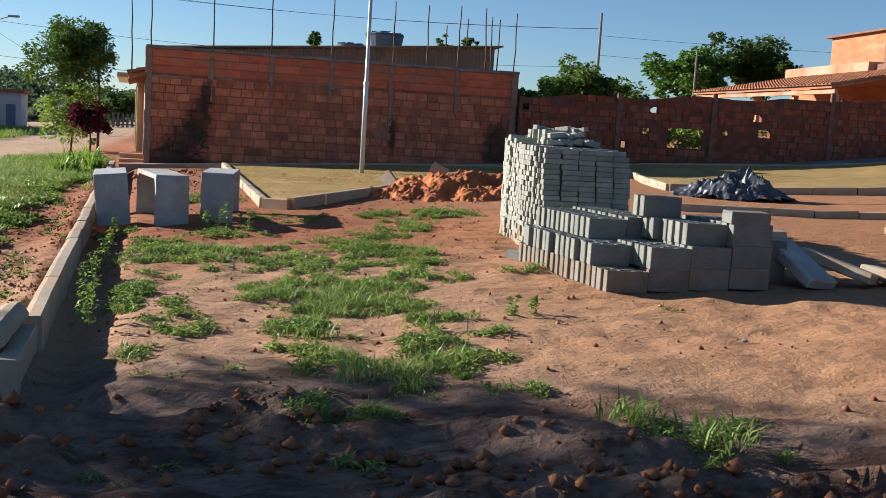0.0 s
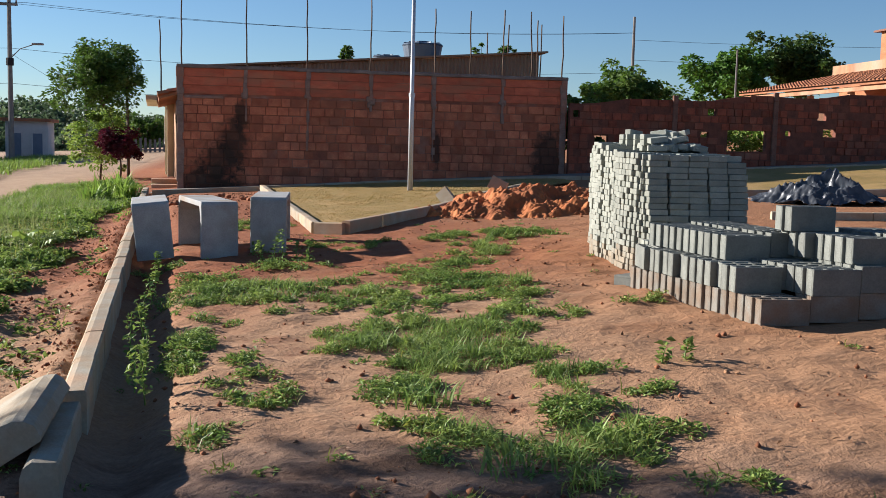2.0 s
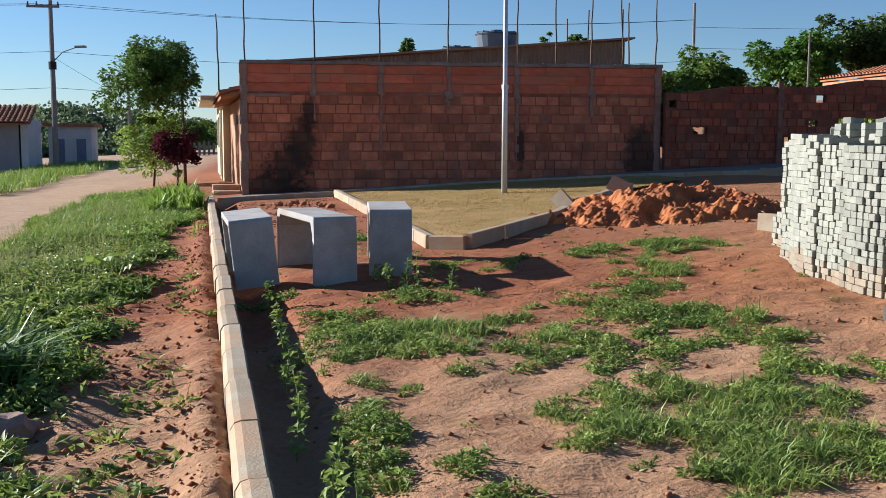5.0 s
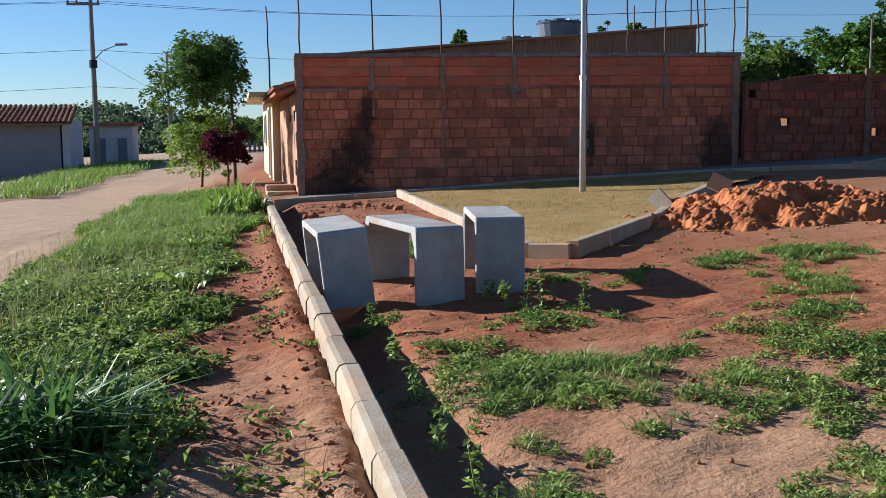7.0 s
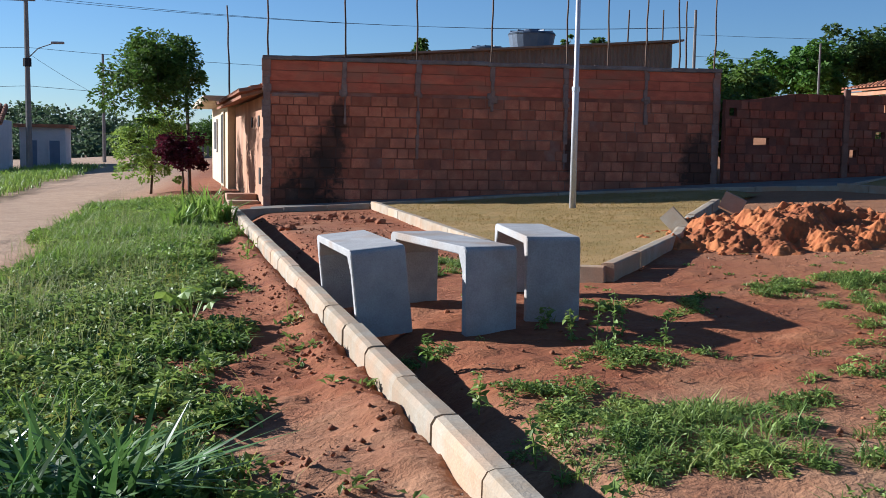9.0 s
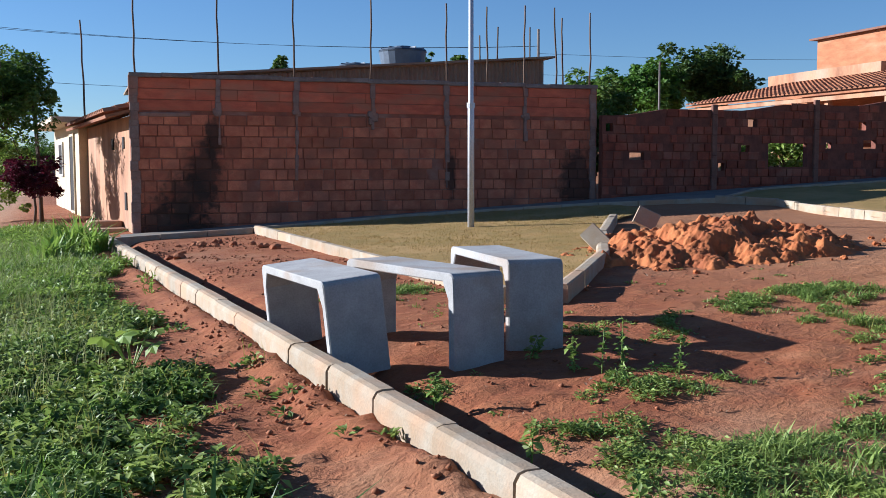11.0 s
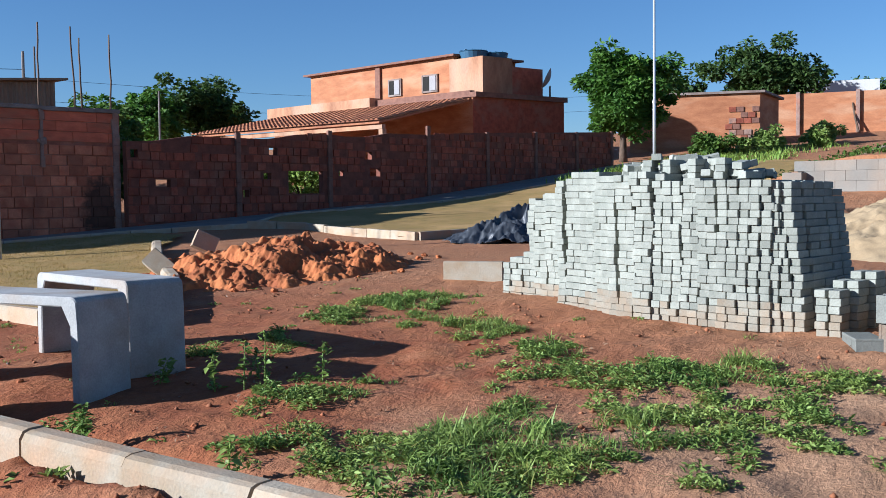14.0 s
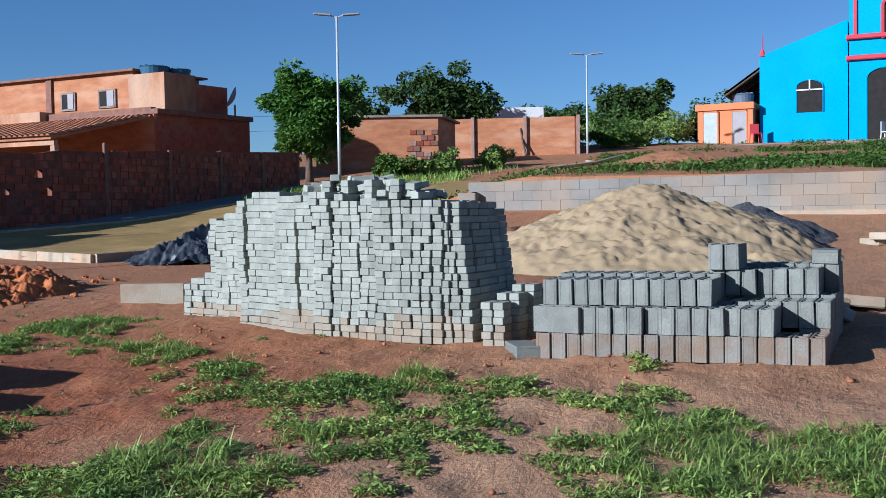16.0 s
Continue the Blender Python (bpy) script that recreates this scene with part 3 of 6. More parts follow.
STONE_PROF = [(-0.145, -0.062), (0.135, -0.062), (0.145, -0.05), (0.145, 0.0), (0.125, 0.035), (0.09, 0.056), (0.05, 0.064), (-0.135, 0.066), (-0.145, 0.055)]
heavy_stone(-0.435, 5.49, -0.045, 0.03, -0.58, 0.02, 0.74, STONE_PROF, "loose grey kerb stone leaning on the sunken end of the kerb")
heavy_stone(-0.275, 5.395, -0.13, 0.085, 0.0, 0.0, 0.88, [(-0.075, -0.15), (0.06, -0.15), (0.06, 0.055), (0.05, 0.066), (-0.03, 0.068), (-0.06, 0.05), (-0.072, 0.01)], "sunken kerb stone at the open end of the kerb row")
loose_stone(4.62, 12.82, 0.42, (0, 0, 0), "single kerb stone lying by the paver stack", 0.08, (0.13, 0.58, 0.2))
loose_stone(3.15, 15.9, 0.9, (0.75, 0.35, 0), "broken kerb stone standing up behind the clay mound", 0.16, (0.1, 0.30, 0.16))
loose_stone(4.0, 16.3, 1.2, (0.45, 0.2, 0), "kerb stone half buried in the clay mound", 0.30, (0.1, 0.26, 0.15))


# ---- concrete benches ----
def bench(x0, y0, x1, y1, label, lean=0.0):
    """A cast concrete frame: two legs and a seat in one piece, with rounded outer corners."""
    L, W, H, T, R = math.hypot(x1 - x0, y1 - y0), 0.37, 0.585, 0.055, 0.045
    e = hold("concrete_bench", (0, 0, 0), label, "bench", "concrete benches by the kerb")
    cut = H - 0.16
    prof = [(-L / 2 - 0.008, cut)]
    for k in range(5):
        a = math.pi - k * math.pi / 8
        prof.append((-L / 2 + R + R * math.cos(a), H - R + R * math.sin(a)))
    for k in range(5):
        a = math.pi / 2 - k * math.pi / 8
        prof.append((L / 2 - R + R * math.cos(a), H - R + R * math.sin(a)))
    prof += [(L / 2 + 0.008, cut), (L / 2 - T, cut), (L / 2 - T - 0.06, H - T), (-L / 2 + T + 0.06, H - T), (-L / 2 + T, cut)]

    def swept(name, outline, level):
        bm = bmesh.new()
        for sx in (-1, 1):
            for p, q in outline:
                bm.verts.new((sx * W / 2, p, q))
        bm.verts.ensure_lookup_table()
        n = len(outline)
        bm.faces.new(bm.verts[:n])
        bm.faces.new(bm.verts[n:][::-1])
        for i in range(n):
            bm.faces.new((bm.verts[i], bm.verts[n + i], bm.verts[n + (i + 1) % n], bm.verts[(i + 1) % n]))
        bmesh.ops.recalc_face_normals(bm, faces=bm.faces)
        caps = [g for g in bm.edges if abs(g.verts[0].co.x - g.verts[1].co.x) < 1e-6 and not all(abs(v.co.z - cut) < 1e-6 for v in g.verts)]
        bmesh.ops.bevel(bm, geom=caps, offset=0.007, segments=1, affect="EDGES")
        me = bpy.data.meshes.new(name)
        bm.to_mesh(me)
        bm.free()
        me.materials.append(M_BENCH)
        new(name, me).parent = e

    swept("seat", prof, 0)
    for s in (-1, 1):
        swept("leg", [(s * (L / 2 + 0.008), cut), (s * (L / 2 + 0.014), 0.0), (s * (L / 2 - T + 0.006), 0.0), (s * (L / 2 - T), cut)], 0)
    cx, cy = (x0 + x1) / 2, (y0 + y1) / 2
    e.matrix_basis = Matrix.Translation((cx, cy, g1(cx, cy) - 0.03)) @ Matrix.Rotation(math.atan2(y1 - y0, x1 - x0) - math.pi / 2, 4, "Z") @ Matrix.Rotation(lean, 4, "Y")
    return e


bench(-0.565, 11.88, -0.715, 13.12, "pale cast concrete bench frame leaning towards the kerb", -0.10)
bench(0.085, 11.63, -0.24, 12.87, "pale cast concrete bench frame standing askew between two others")
bench(0.565, 11.87, 0.63, 13.10, "pale cast concrete bench frame beside the lawn kerb")


# ---- brick walls ----
def brick_wall(name, x0, x1, y, z_top, base, course, length, m_brick, m_mortar, label, holes=(), n_parts=300, rough=0.004, thick=0.13, row_ok=None, part_x=(-99, 99), seed=1, face=-1):
    """A wall along x whose bricks stand proud of the joints. z_top and base are functions of x; holes are x0, z0, x1, z1."""
    rng = random.Random(seed)
    zmin, zmax = min(base(x0), base(x1)) - 0.4, max(z_top(x0), z_top(x1))
    cuts = sorted({x0, x1, *[h[0] for h in holes], *[h[2] for h in holes], *[x0 + (x1 - x0) * i / 12 for i in range(1, 12)]})
    core = B()
    for a, b in zip(cuts, cuts[1:]):
        mid = (a + b) / 2
        gaps = sorted((h[1], h[3]) for h in holes if h[0] <= mid <= h[2])
        lo = zmin
        for g0, g1_ in gaps + [(None, None)]:
            t0, t1 = (z_top(a), z_top(b)) if g0 is None else (g0, g0)
            vs = [(a, y, lo), (b, y, lo), (b, y + thick, lo), (a, y + thick, lo), (a, y, t0), (b, y, t1), (b, y + thick, t1), (a, y + thick, t0)]
            core.add(vs, [(0, 3, 2, 1), (4, 5, 6, 7), (0, 1, 5, 4), (2, 3, 7, 6), (1, 2, 6, 5), (0, 4, 7, 3)])
            lo = g1_
    wall = core.ob(name, m_mortar, None, label, "wall", kind="structure")
    shared = [B().box((0, 0, 0), (length - 0.018, 0.03, course - 0.02), ch=0.005).mesh("brick", m_brick) for _ in range(1)]
    rest, count = B(), 0
    rows = int((zmax - zmin) / course) + 1
    for r in range(rows):
        z = zmin + (r + 0.5) * course
        x = x0 - (length / 2 if r % 2 else 0)
        while x < x1:
            ln = length * rng.choice((1, 1, 0.7, 0.85, 1.2)) if rough > 0.01 else length
            a, b = max(x, x0 + 0.005), min(x + ln, x1 - 0.005)
            x += ln
            xm = (a + b) / 2
            if b - a < 0.05 or z + course / 2 > z_top(xm) + 0.02 or z < base(xm) - 0.1:
                continue
            if row_ok and not row_ok(xm, z):
                continue
            if any(h[0] < b - 0.03 and h[2] > a + 0.03 and h[1] < z + course * 0.4 and h[3] > z - course * 0.4 for h in holes):
                continue
            out = rng.uniform(-rough, rough) + (rng.random() < 0.06) * rough
            c = (xm, y + (0.007 if rough < 0.01 else 0.0) + out * face * -1, z + rng.uniform(-0.003, 0.003))
            s = (b - a) / length
            if count < n_parts and part_x[0] < xm < part_x[1] and s > 0.9 and s < 1.1:
                piece(shared[0], "brick", wall, Matrix.Translation(c) @ Matrix.Rotation(rng.uniform(-0.01, 0.01), 4, "Y"))
                count += 1
            else:
                rest.box(c, (b - a - 0.018, 0.03, course - 0.02), ch=0.004)
    tagged(rest.ob("brickwork", m_brick, wall), kind="stuff")
    return wall


def wall_base(x):
    return 0.10 + 0.056 * x


W1X0, W1X1, W1Y = -1.34, 7.15, 23.43


# ---- columns, ring beams and sticks of the near wall ----
def wall_frame():
    for i, x in enumerate((-1.28, 0.08, 1.39, 2.74, 4.12, 5.66, 7.06)):
        lo = (0.0, 1.5, 0.9, 1.78, 0.75, 1.6, 0.4)[i]
        w = (0.13, 0.075, 0.085, 0.075, 0.085, 0.075, 0.12)[i]
        b = B()
        z, rng = lo, random.Random(i)
        while z < 2.6:
            h = min(rng.uniform(0.10, 0.24), 2.62 - z)
            ww = w * (1.0 if z > 1.9 or i in (0, 6) else rng.uniform(0.35, 0.8))
            b.box((x + rng.uniform(-0.014, 0.014), W1Y - 0.012, z + h / 2), (ww + rng.uniform(-0.02, 0.03), 0.045 + rng.uniform(0, 0.014), h + 0.004), ch=0.008)
            z += h
        if 0 < i < 6:
            # mortar squeezed out where the wall was raised
            for k in range(4):
                b.box((x + rng.uniform(-0.05, 0.05), W1Y - 0.016 - 0.004 * k, 2.0 + rng.uniform(-0.1, 0.08)), (rng.uniform(0.06, 0.14), 0.04, rng.uniform(0.05, 0.13)), ch=0.018)
        b.ob("wall_column", M_SMEAR, None, "raw grey concrete column cast against the brick wall", "column", "columns of the brick wall", "structure")
    b = B()
    n = 17
    for i in range(n):
        a, c = W1X0 + 8.49 * i / n, W1X0 + 8.49 * (i + 1) / n
        b.box(((a + c) / 2, W1Y + 0.05, 2.625 + 0.008 * math.sin(i * 2.1)), (c - a + 0.01, 0.19, 0.075), ch=0.01)
    b.ob("wall_coping", M_COLUMN, None, "rough grey concrete band along the wall top", "coping", kind="structure")
    b = B()
    for a, c in ((-1.2, -0.75), (-0.78, -0.38), (2.3, 2.62)):
        b.box(((a + c) / 2, W1Y - 0.008, 2.0 + 0.01 * a), (c - a, 0.035, 0.06 - 0.01 * a), ch=0.012)
    b.ob("mortar_band", M_SMEAR, None, "patchy grey mortar band where the wall was raised", "trim", kind="structure")


def stick(x, y, z0, z1, lean=0.0, r=0.017):
    b = B()
    rng = random.Random(int(x * 100))
    pts = [(x + lean * t + rng.uniform(-0.012, 0.012), y, z0 + (z1 - z0) * t) for t in (0, 0.2, 0.4, 0.6, 0.8, 1.0)]
    b.tube(pts, [r, r * 0.97, r * 0.92, r * 0.9, r * 0.85, r * 0.8], 6)
    return b.ob("wooden_stick", M_STICK, None, "tall thin weathered stick standing on top of the brick wall", "stick", "sticks above the brick wall", smooth=True)


wall_frame()
for x, top, lean in ((-1.25, 4.35, 0.0), (0.10, 4.3, -0.02), (1.38, 4.3, -0.03), (2.73, 4.22, 0.01), (4.14, 4.05, 0.0), (4.93, 4.03, -0.01), (5.66, 4.09, 0.01), (6.33, 4.08, -0.05), (6.46, 3.9, -0.03), (7.03, 4.02, 0.0)):
    stick(x, W1Y + 0.05, 2.6, top, lean)
stick(-2.0, 27.0, 2.0, 3.95, -0.05, 0.02)
for x, y, top in ((5.9, 26.3, 3.9), (6.6, 27.0, 4.2), (7.6, 27.5, 4.3)):
    stick(x, y, 0.6, top, 0.0, 0.02)


# ---- the low building behind the near wall ----
def corrugated(b, p0, p1, z_lo0, z_lo1, z_hi0, z_hi1, pitch=0.09, depth=0.03):
    """A ribbed upright sheet between two plan points."""
    p0, p1 = Vector((*p0, 0)), Vector((*p1, 0))
    L = (p1 - p0).length
    d = (p1 - p0) / L
    nrm = Vector((d.y, -d.x, 0))
    n = int(L / pitch) * 2
    vs, fs = [], []
    for i in range(n + 1):
        t = i / n
        q = p0 + d * L * t + nrm * (depth if i % 2 else 0)
        vs += [(q.x, q.y, z_lo0 + (z_lo1 - z_lo0) * t), (q.x, q.y, z_hi0 + (z_hi1 - z_hi0) * t)]
    for i in range(n):
        fs.append((2 * i, 2 * i + 2, 2 * i + 3, 2 * i + 1))
    b.add(vs, fs)


def shed_behind():
    e = hold("outbuilding", (3.5, 27.5, 0.6), "low outbuilding clad and roofed with rusty corrugated sheets", "outbuilding")
    b = B()
    corrugated(b, (-1.0, 25.5), (7.0, 25.5), 0.3, 0.6, 2.72, 3.34)
    corrugated(b, (7.0, 25.5), (7.0, 30.0), 0.6, 0.7, 3.34, 3.34)
    under(b.ob("cladding", M_FIBRE), e)
    b = B()
    b.box((3.02, 27.7, 3.08), (8.4, 4.7, 0.04), tilt=(0, -0.076, 0))
    under(b.ob("roof", M_FIBRE), e)
    return e


shed_behind()


def water_tank(x, y, z, r, h, material, label):
    e = hold("water_tank", (x, y, z), label, "water tank")
    b = B()
    rings = [(0, r * 0.86), (0.1 * h, r * 0.9), (0.75 * h, r), (0.8 * h, r * 1.03), (0.84 * h, r * 0.98)]
    b.tube([(x, y, z + a) for a, _ in rings], [q for _, q in rings], 20)
    under(b.ob("tank_body", material, smooth=False), e)
    b = B()
    b.tube([(x, y, z + 0.84 * h), (x, y, z + 0.9 * h), (x, y, z + 0.97 * h)], [r * 1.02, r * 0.98, r * 0.5], 20)
    b.tube([(x, y, z + 0.97 * h), (x, y, z + h * 1.06)], [r * 0.42, r * 0.36], 14)
    for k in range(10):
        a = k * math.tau / 10
        b.box((x + math.cos(a) * r * 0.75, y + math.sin(a) * r * 0.75, z + 0.95 * h), (r * 0.4, 0.02, 0.03), rz=a)
    under(b.ob("lid", material), e)
    return e


water_tank(4.35, 26.8, 3.2, 0.5, 0.44, M_TANK, "round blue-grey plastic water tank on the outbuilding roof")
water_tank(3.55, 27.6, 3.1, 0.36, 0.26, M_TANK, "smaller dark plastic water tank behind another tank")


# ---- roofs of clay tiles ----
def tile_roof(name, parent, corners, nu, nv, thick=0.05, label=""):
    """Rows of rounded clay tiles over a four-cornered slope: eave a to b, ridge d to c."""
    a, b_, c, d = [Vector(p) for p in corners]
    nrm = (b_ - a).cross(d - a).normalized()
    if nrm.z < 0:
        nrm = -nrm
    slab = B()
    slab.add([a, b_, c, d, a - nrm * thick, b_ - nrm * thick, c - nrm * thick, d - nrm * thick], [(0, 1, 2, 3), (7, 6, 5, 4), (0, 4, 5, 1), (1, 5, 6, 2), (2, 6, 7, 3), (3, 7, 4, 0)])
    roof = under(slab.ob(name, M_TILE, None, label), parent)
    t = B()
    for i in range(nu):
        for j in range(nv):
            def at(u, v):
                return (a.lerp(b_, u)).lerp(d.lerp(c, u), v)
            u0, u1 = i / nu, (i + 1) / nu
            v0, v1 = j / nv, (j + 1.12) / nv
            lift0, lift1 = 0.055, 0.03
            w = (b_ - a).length / nu
            ps = []
            for v, lf in ((v0, lift0), (v1, lift1)):
                for k in range(4):
                    u = u0 + (u1 - u0) * (0.08 + 0.84 * k / 3)
                    h = (0.0, 0.8, 0.8, 0.0)[k] * w * 0.35
                    ps.append(at(u, v) + nrm * (h + lf))
            t.add(ps, [(0, 1, 5, 4), (1, 2, 6, 5), (2, 3, 7, 6), (3, 2, 1, 0)])
    o = t.ob("roof_tiles", M_TILE, roof, kind="stuff")
    o.matrix_parent_inverse = Matrix.Translation(parent.location).inverted() @ Matrix.Translation(parent.location)
    return roof


def opening(parent, name, c, size, axis_dir, m_frame, m_fill, depth=0.06, proud=0.012):
    """A framed leaf or pane set in a wall; axis_dir is the plan angle along the wall."""
    b = B()
    b.box(c, (size[0], depth, size[1]), rz=axis_dir)
    o = under(b.ob(name, m_fill), parent)
    b = B()
    ca, sa = math.cos(axis_dir), math.sin(axis_dir)
    for sgn in (-1, 1):
        b.box((c[0] + ca * sgn * size[0] / 2, c[1] + sa * sgn * size[0] / 2, c[2]), (0.06, depth + 2 * proud, size[1] + 0.06), rz=axis_dir)
        b.box((c[0], c[1], c[2] + sgn * size[1] / 2), (size[0], depth + 2 * proud, 0.06), rz=axis_dir)
    f = b.ob("frame", m_frame, o)
    return o


# ---- house at the corner ----
def corner_house():
    e = hold("house", (-1.6, 26.5, 0.0), "narrow house with orange plastered side, tiled eave and cream front", "house")
    d = Vector((-0.105, 1.0, 0)).normalized()
    p0 = Vector((-1.31, 23.57, 0))
    p1 = p0 + d * 6.2
    n = Vector((1, 0.105, 0)).normalized()
    b = B()
    q = [p0, p0 + n * 0.14, p1 + n * 0.14, p1]
    b.prism([(v.x, v.y) for v in q], -0.3, 1.98)
    under(b.ob("wall", M_PLASTER_HOUSE), e)
    ang = math.atan2(d.y, d.x)
    for s, z, h in ((0.9, 1.55, 0.2), (2.2, 1.55, 0.2), (0.75, 0.55, 0.3)):
        c = p0 + d * s - n * 0.004
        b = B()
        b.box((c.x, c.y, z), (0.2, 0.03, h), rz=ang)
        under(b.ob("vent_hole", M_DARK), e)
    p2 = p1 - n * 0.18
    p3 = p2 + d * 6.0
    b = B()
    b.prism([(v.x, v.y) for v in (p2, p2 + n * 3, p3 + n * 3, p3)], -0.3, 2.12)
    under(b.ob("front_wall", M_CREAM, None, "cream painted wall"), e)
    c = p2 + d * 1.3
    opening(e, "door", (c.x, c.y, 1.0), (0.85, 1.75), ang, M_CREAM, M_DARK)
    c = p2 + d * 4.0
    opening(e, "window", (c.x, c.y, 1.35), (0.9, 0.8), ang, M_WHITE, M_DARK)
    a, c2 = p0 - n * 0.42 - d * 0.05, p1 - n * 0.42 + d * 0.2
    tile_roof("roof", e, [(a.x, a.y, 1.97), (c2.x, c2.y, 1.97), (c2.x + 3, c2.y, 2.55), (a.x + 3, a.y, 2.55)][:2] + [(c2.x + 1.2, c2.y, 2.3), (a.x + 1.2, a.y, 2.3)], 28, 6)
    b = B()
    a, c2 = p2 - n * 0.55, p3 - n * 0.55
    b.prism([(v.x, v.y) for v in (a, a + n * 3.4, c2 + n * 3.4, c2)], 2.12, 2.24)
    under(b.ob("roof_slab", M_CREAM), e)
    b = B()
    for i in range(2):
        c = p0 + d * (0.9 + 0.5 * i) - n * (0.3)
        b.box((c.x, c.y, g1(c.x, c.y) + 0.02 + 0.05 * i), (0.5, 0.55, 0.1 + 0.1 * i), rz=ang, ch=0.01)
    under(b.ob("steps", M_PLASTER_HOUSE, None, "worn tan steps"), e)
    return e


corner_house()


# ---- two storey brick house beyond the far wall ----
def big_house():
    e = hold("brick_house", (21.0, 29.0, 1.3), "two storey unplastered brick house with tiled porch and roof terrace", "house")
    hc = Vector((22.1, 27.6, 0))
    depth = Vector((0.985, -0.17, 0)).normalized()
    front = Vector((0.03, 1.0, 0)).normalized()
    lcor = hc + front * 10.5

    def ring(a, bb, w, z0, z1, m, nm):
        q = B()
        q.prism([(v.x, v.y) for v in (a, a + w, bb + w, bb)], z0, z1)
        return under(q.ob(nm, m), e)

    ring(hc + depth * 0.05, lcor + depth * 0.05, depth * 4.0, 0.5, 4.2, M_PLASTER_OR, "ground_floor")
    # thin layer on the side away from the sun, shade put into darker brick
    ring(hc + front * 0.02 + depth * 0.06 - front * 0.03, hc + front * 0.02, depth * 3.98, 0.5, 4.19, M_BRICK_DARK, "side_wall")
    q = B()
    q.prism([(v.x, v.y) for v in (hc - front * 0.12, hc - front * 0.12 + depth * 4.1, hc + depth * 4.1 + front * 0.15, hc + front * 0.15)], 4.2, 4.36)
    q.prism([(v.x, v.y) for v in (hc + front * 0.15, hc + front * 0.15 + depth * 0.2, lcor + depth * 0.2, lcor)], 4.2, 4.42)
    under(q.ob("parapet", M_SMEAR_DARK), e)
    q = B()
    q.prism([(v.x, v.y) for v in (hc + front * 4.6 - depth * 0.25, hc + front * 4.6 + depth * 0.3, lcor + depth * 0.3, lcor - depth * 0.25)], 4.12, 4.5)
    under(q.ob("cornice", M_PLASTER_HOUSE), e)
    u0 = hc + front * 1.9 + depth * 1.0
    u1 = u0 + front * 7.6
    ring(u0, u1, depth * 2.8, 4.2, 5.75, M_PLASTER_OR, "upper_floor")
    q = B()
    a, c = u0 - front * 0.2 - depth * 0.2, u0 + front * 7.8 - depth * 0.2
    q.prism([(v.x, v.y) for v in (a, a + depth * 3.2, c + depth * 3.2, c)], 5.74, 5.81)
    under(q.ob("roof", M_SMEAR_DARK), e)
    # dark upright strip, its colour standing for the shade in a recess
    q = B()
    c = u0 + front * 3.7 - depth * 0.03
    q.box((c.x, c.y, 5.0), (0.25, 0.12, 1.6), rz=math.atan2(front.y, front.x))
    under(q.ob("column", M_SMEAR_DARK), e)
    ang = math.atan2(front.y, front.x)
    for s, w in ((1.1, 0.7), (2.85, 0.6)):
        c = u0 + front * s
        opening(e, "window", (c.x, c.y, 4.93), (w, 0.55), ang, M_COLUMN, M_DARK, 0.1)
        q = B()
        q.box((c.x - front.x * w * 0.25 - depth.x * 0.07, c.y - front.y * w * 0.25 - depth.y * 0.07, 4.93), (w * 0.42, 0.03, 0.5), rz=ang)
        under(q.ob("shutter", M_GREYWALL), e)
    # stair tower with tanks
    t0 = hc + depth * 0.9 + front * 0.5
    ring(t0, t0 + front * 1.5, depth * 1.3, 4.2, 5.62, M_PLASTER_HOUSE, "stair_tower")
    ring(t0 + depth * 1.3, t0 + depth * 1.3 + front * 1.0, depth * 1.4, 4.2, 5.35, M_BRICK_DARK, "terrace_wall")
    # porch with clay tiles on the front
    pa, pb = hc - front * 0.9 - depth * 4.4, lcor - front * 2.5 - depth * 4.9
    ra, rb = hc + front * 0.1 - depth * 0.05, lcor - front * 1.0 - depth * 0.05
    tile_roof("porch_roof", e, [(pa.x, pa.y, 3.2), (pb.x, pb.y, 3.2), (rb.x, rb.y, 4.12), (ra.x, ra.y, 4.12)], 46, 14)
    q = B()
    for s in (0.1, 2.5, 5.0, 7.5):
        c = pa + front * s + depth * 0.2
        q.box((c.x, c.y, 1.9), (0.16, 0.16, 2.2), rz=ang)
    q.prism([(v.x, v.y) for v in (pa + depth * 0.1, pb + depth * 0.1, pb + depth * 0.22, pa + depth * 0.22)], 3.0, 3.13)
    under(q.ob("porch_beam", M_PLASTER_HOUSE), e)
    tk = t0 + depth * 0.5 + front * 0.9
    water_tank(tk.x, tk.y, 5.62, 0.48, 0.3, M_TANK_BLUE, "blue plastic water tank on the stair tower")
    tk = tk + depth * 0.75 - front * 0.25
    water_tank(tk.x, tk.y, 5.62, 0.4, 0.26, M_TANK_BLUE, "second smaller blue water tank on the tower")
    # dish on the terrace corner
    dz = hc + depth * 3.5 + front * 0.1
    dish = hold("satellite_dish", (dz.x, dz.y, 4.36), "grey satellite dish on a short mast", "satellite dish")
    q = B()
    q.tube([(dz.x, dz.y, 4.36), (dz.x, dz.y, 4.75)], [0.035, 0.035], 6)
    under(q.ob("mast", M_POST), dish)
    q = B()
    ax = Vector((-0.5, 0.75, 0.43)).normalized()
    u = ax.cross(Vector((0, 0, 1))).normalized()
    w = ax.cross(u)
    vs = [Vector((dz.x, dz.y, 4.95)) + (u * math.cos(a) + w * math.sin(a)) * r * 0.38 + ax * (r * r * 0.14) for r in (0.05, 0.4, 0.75, 1.0) for a in [k * math.tau / 16 for k in range(16)]]
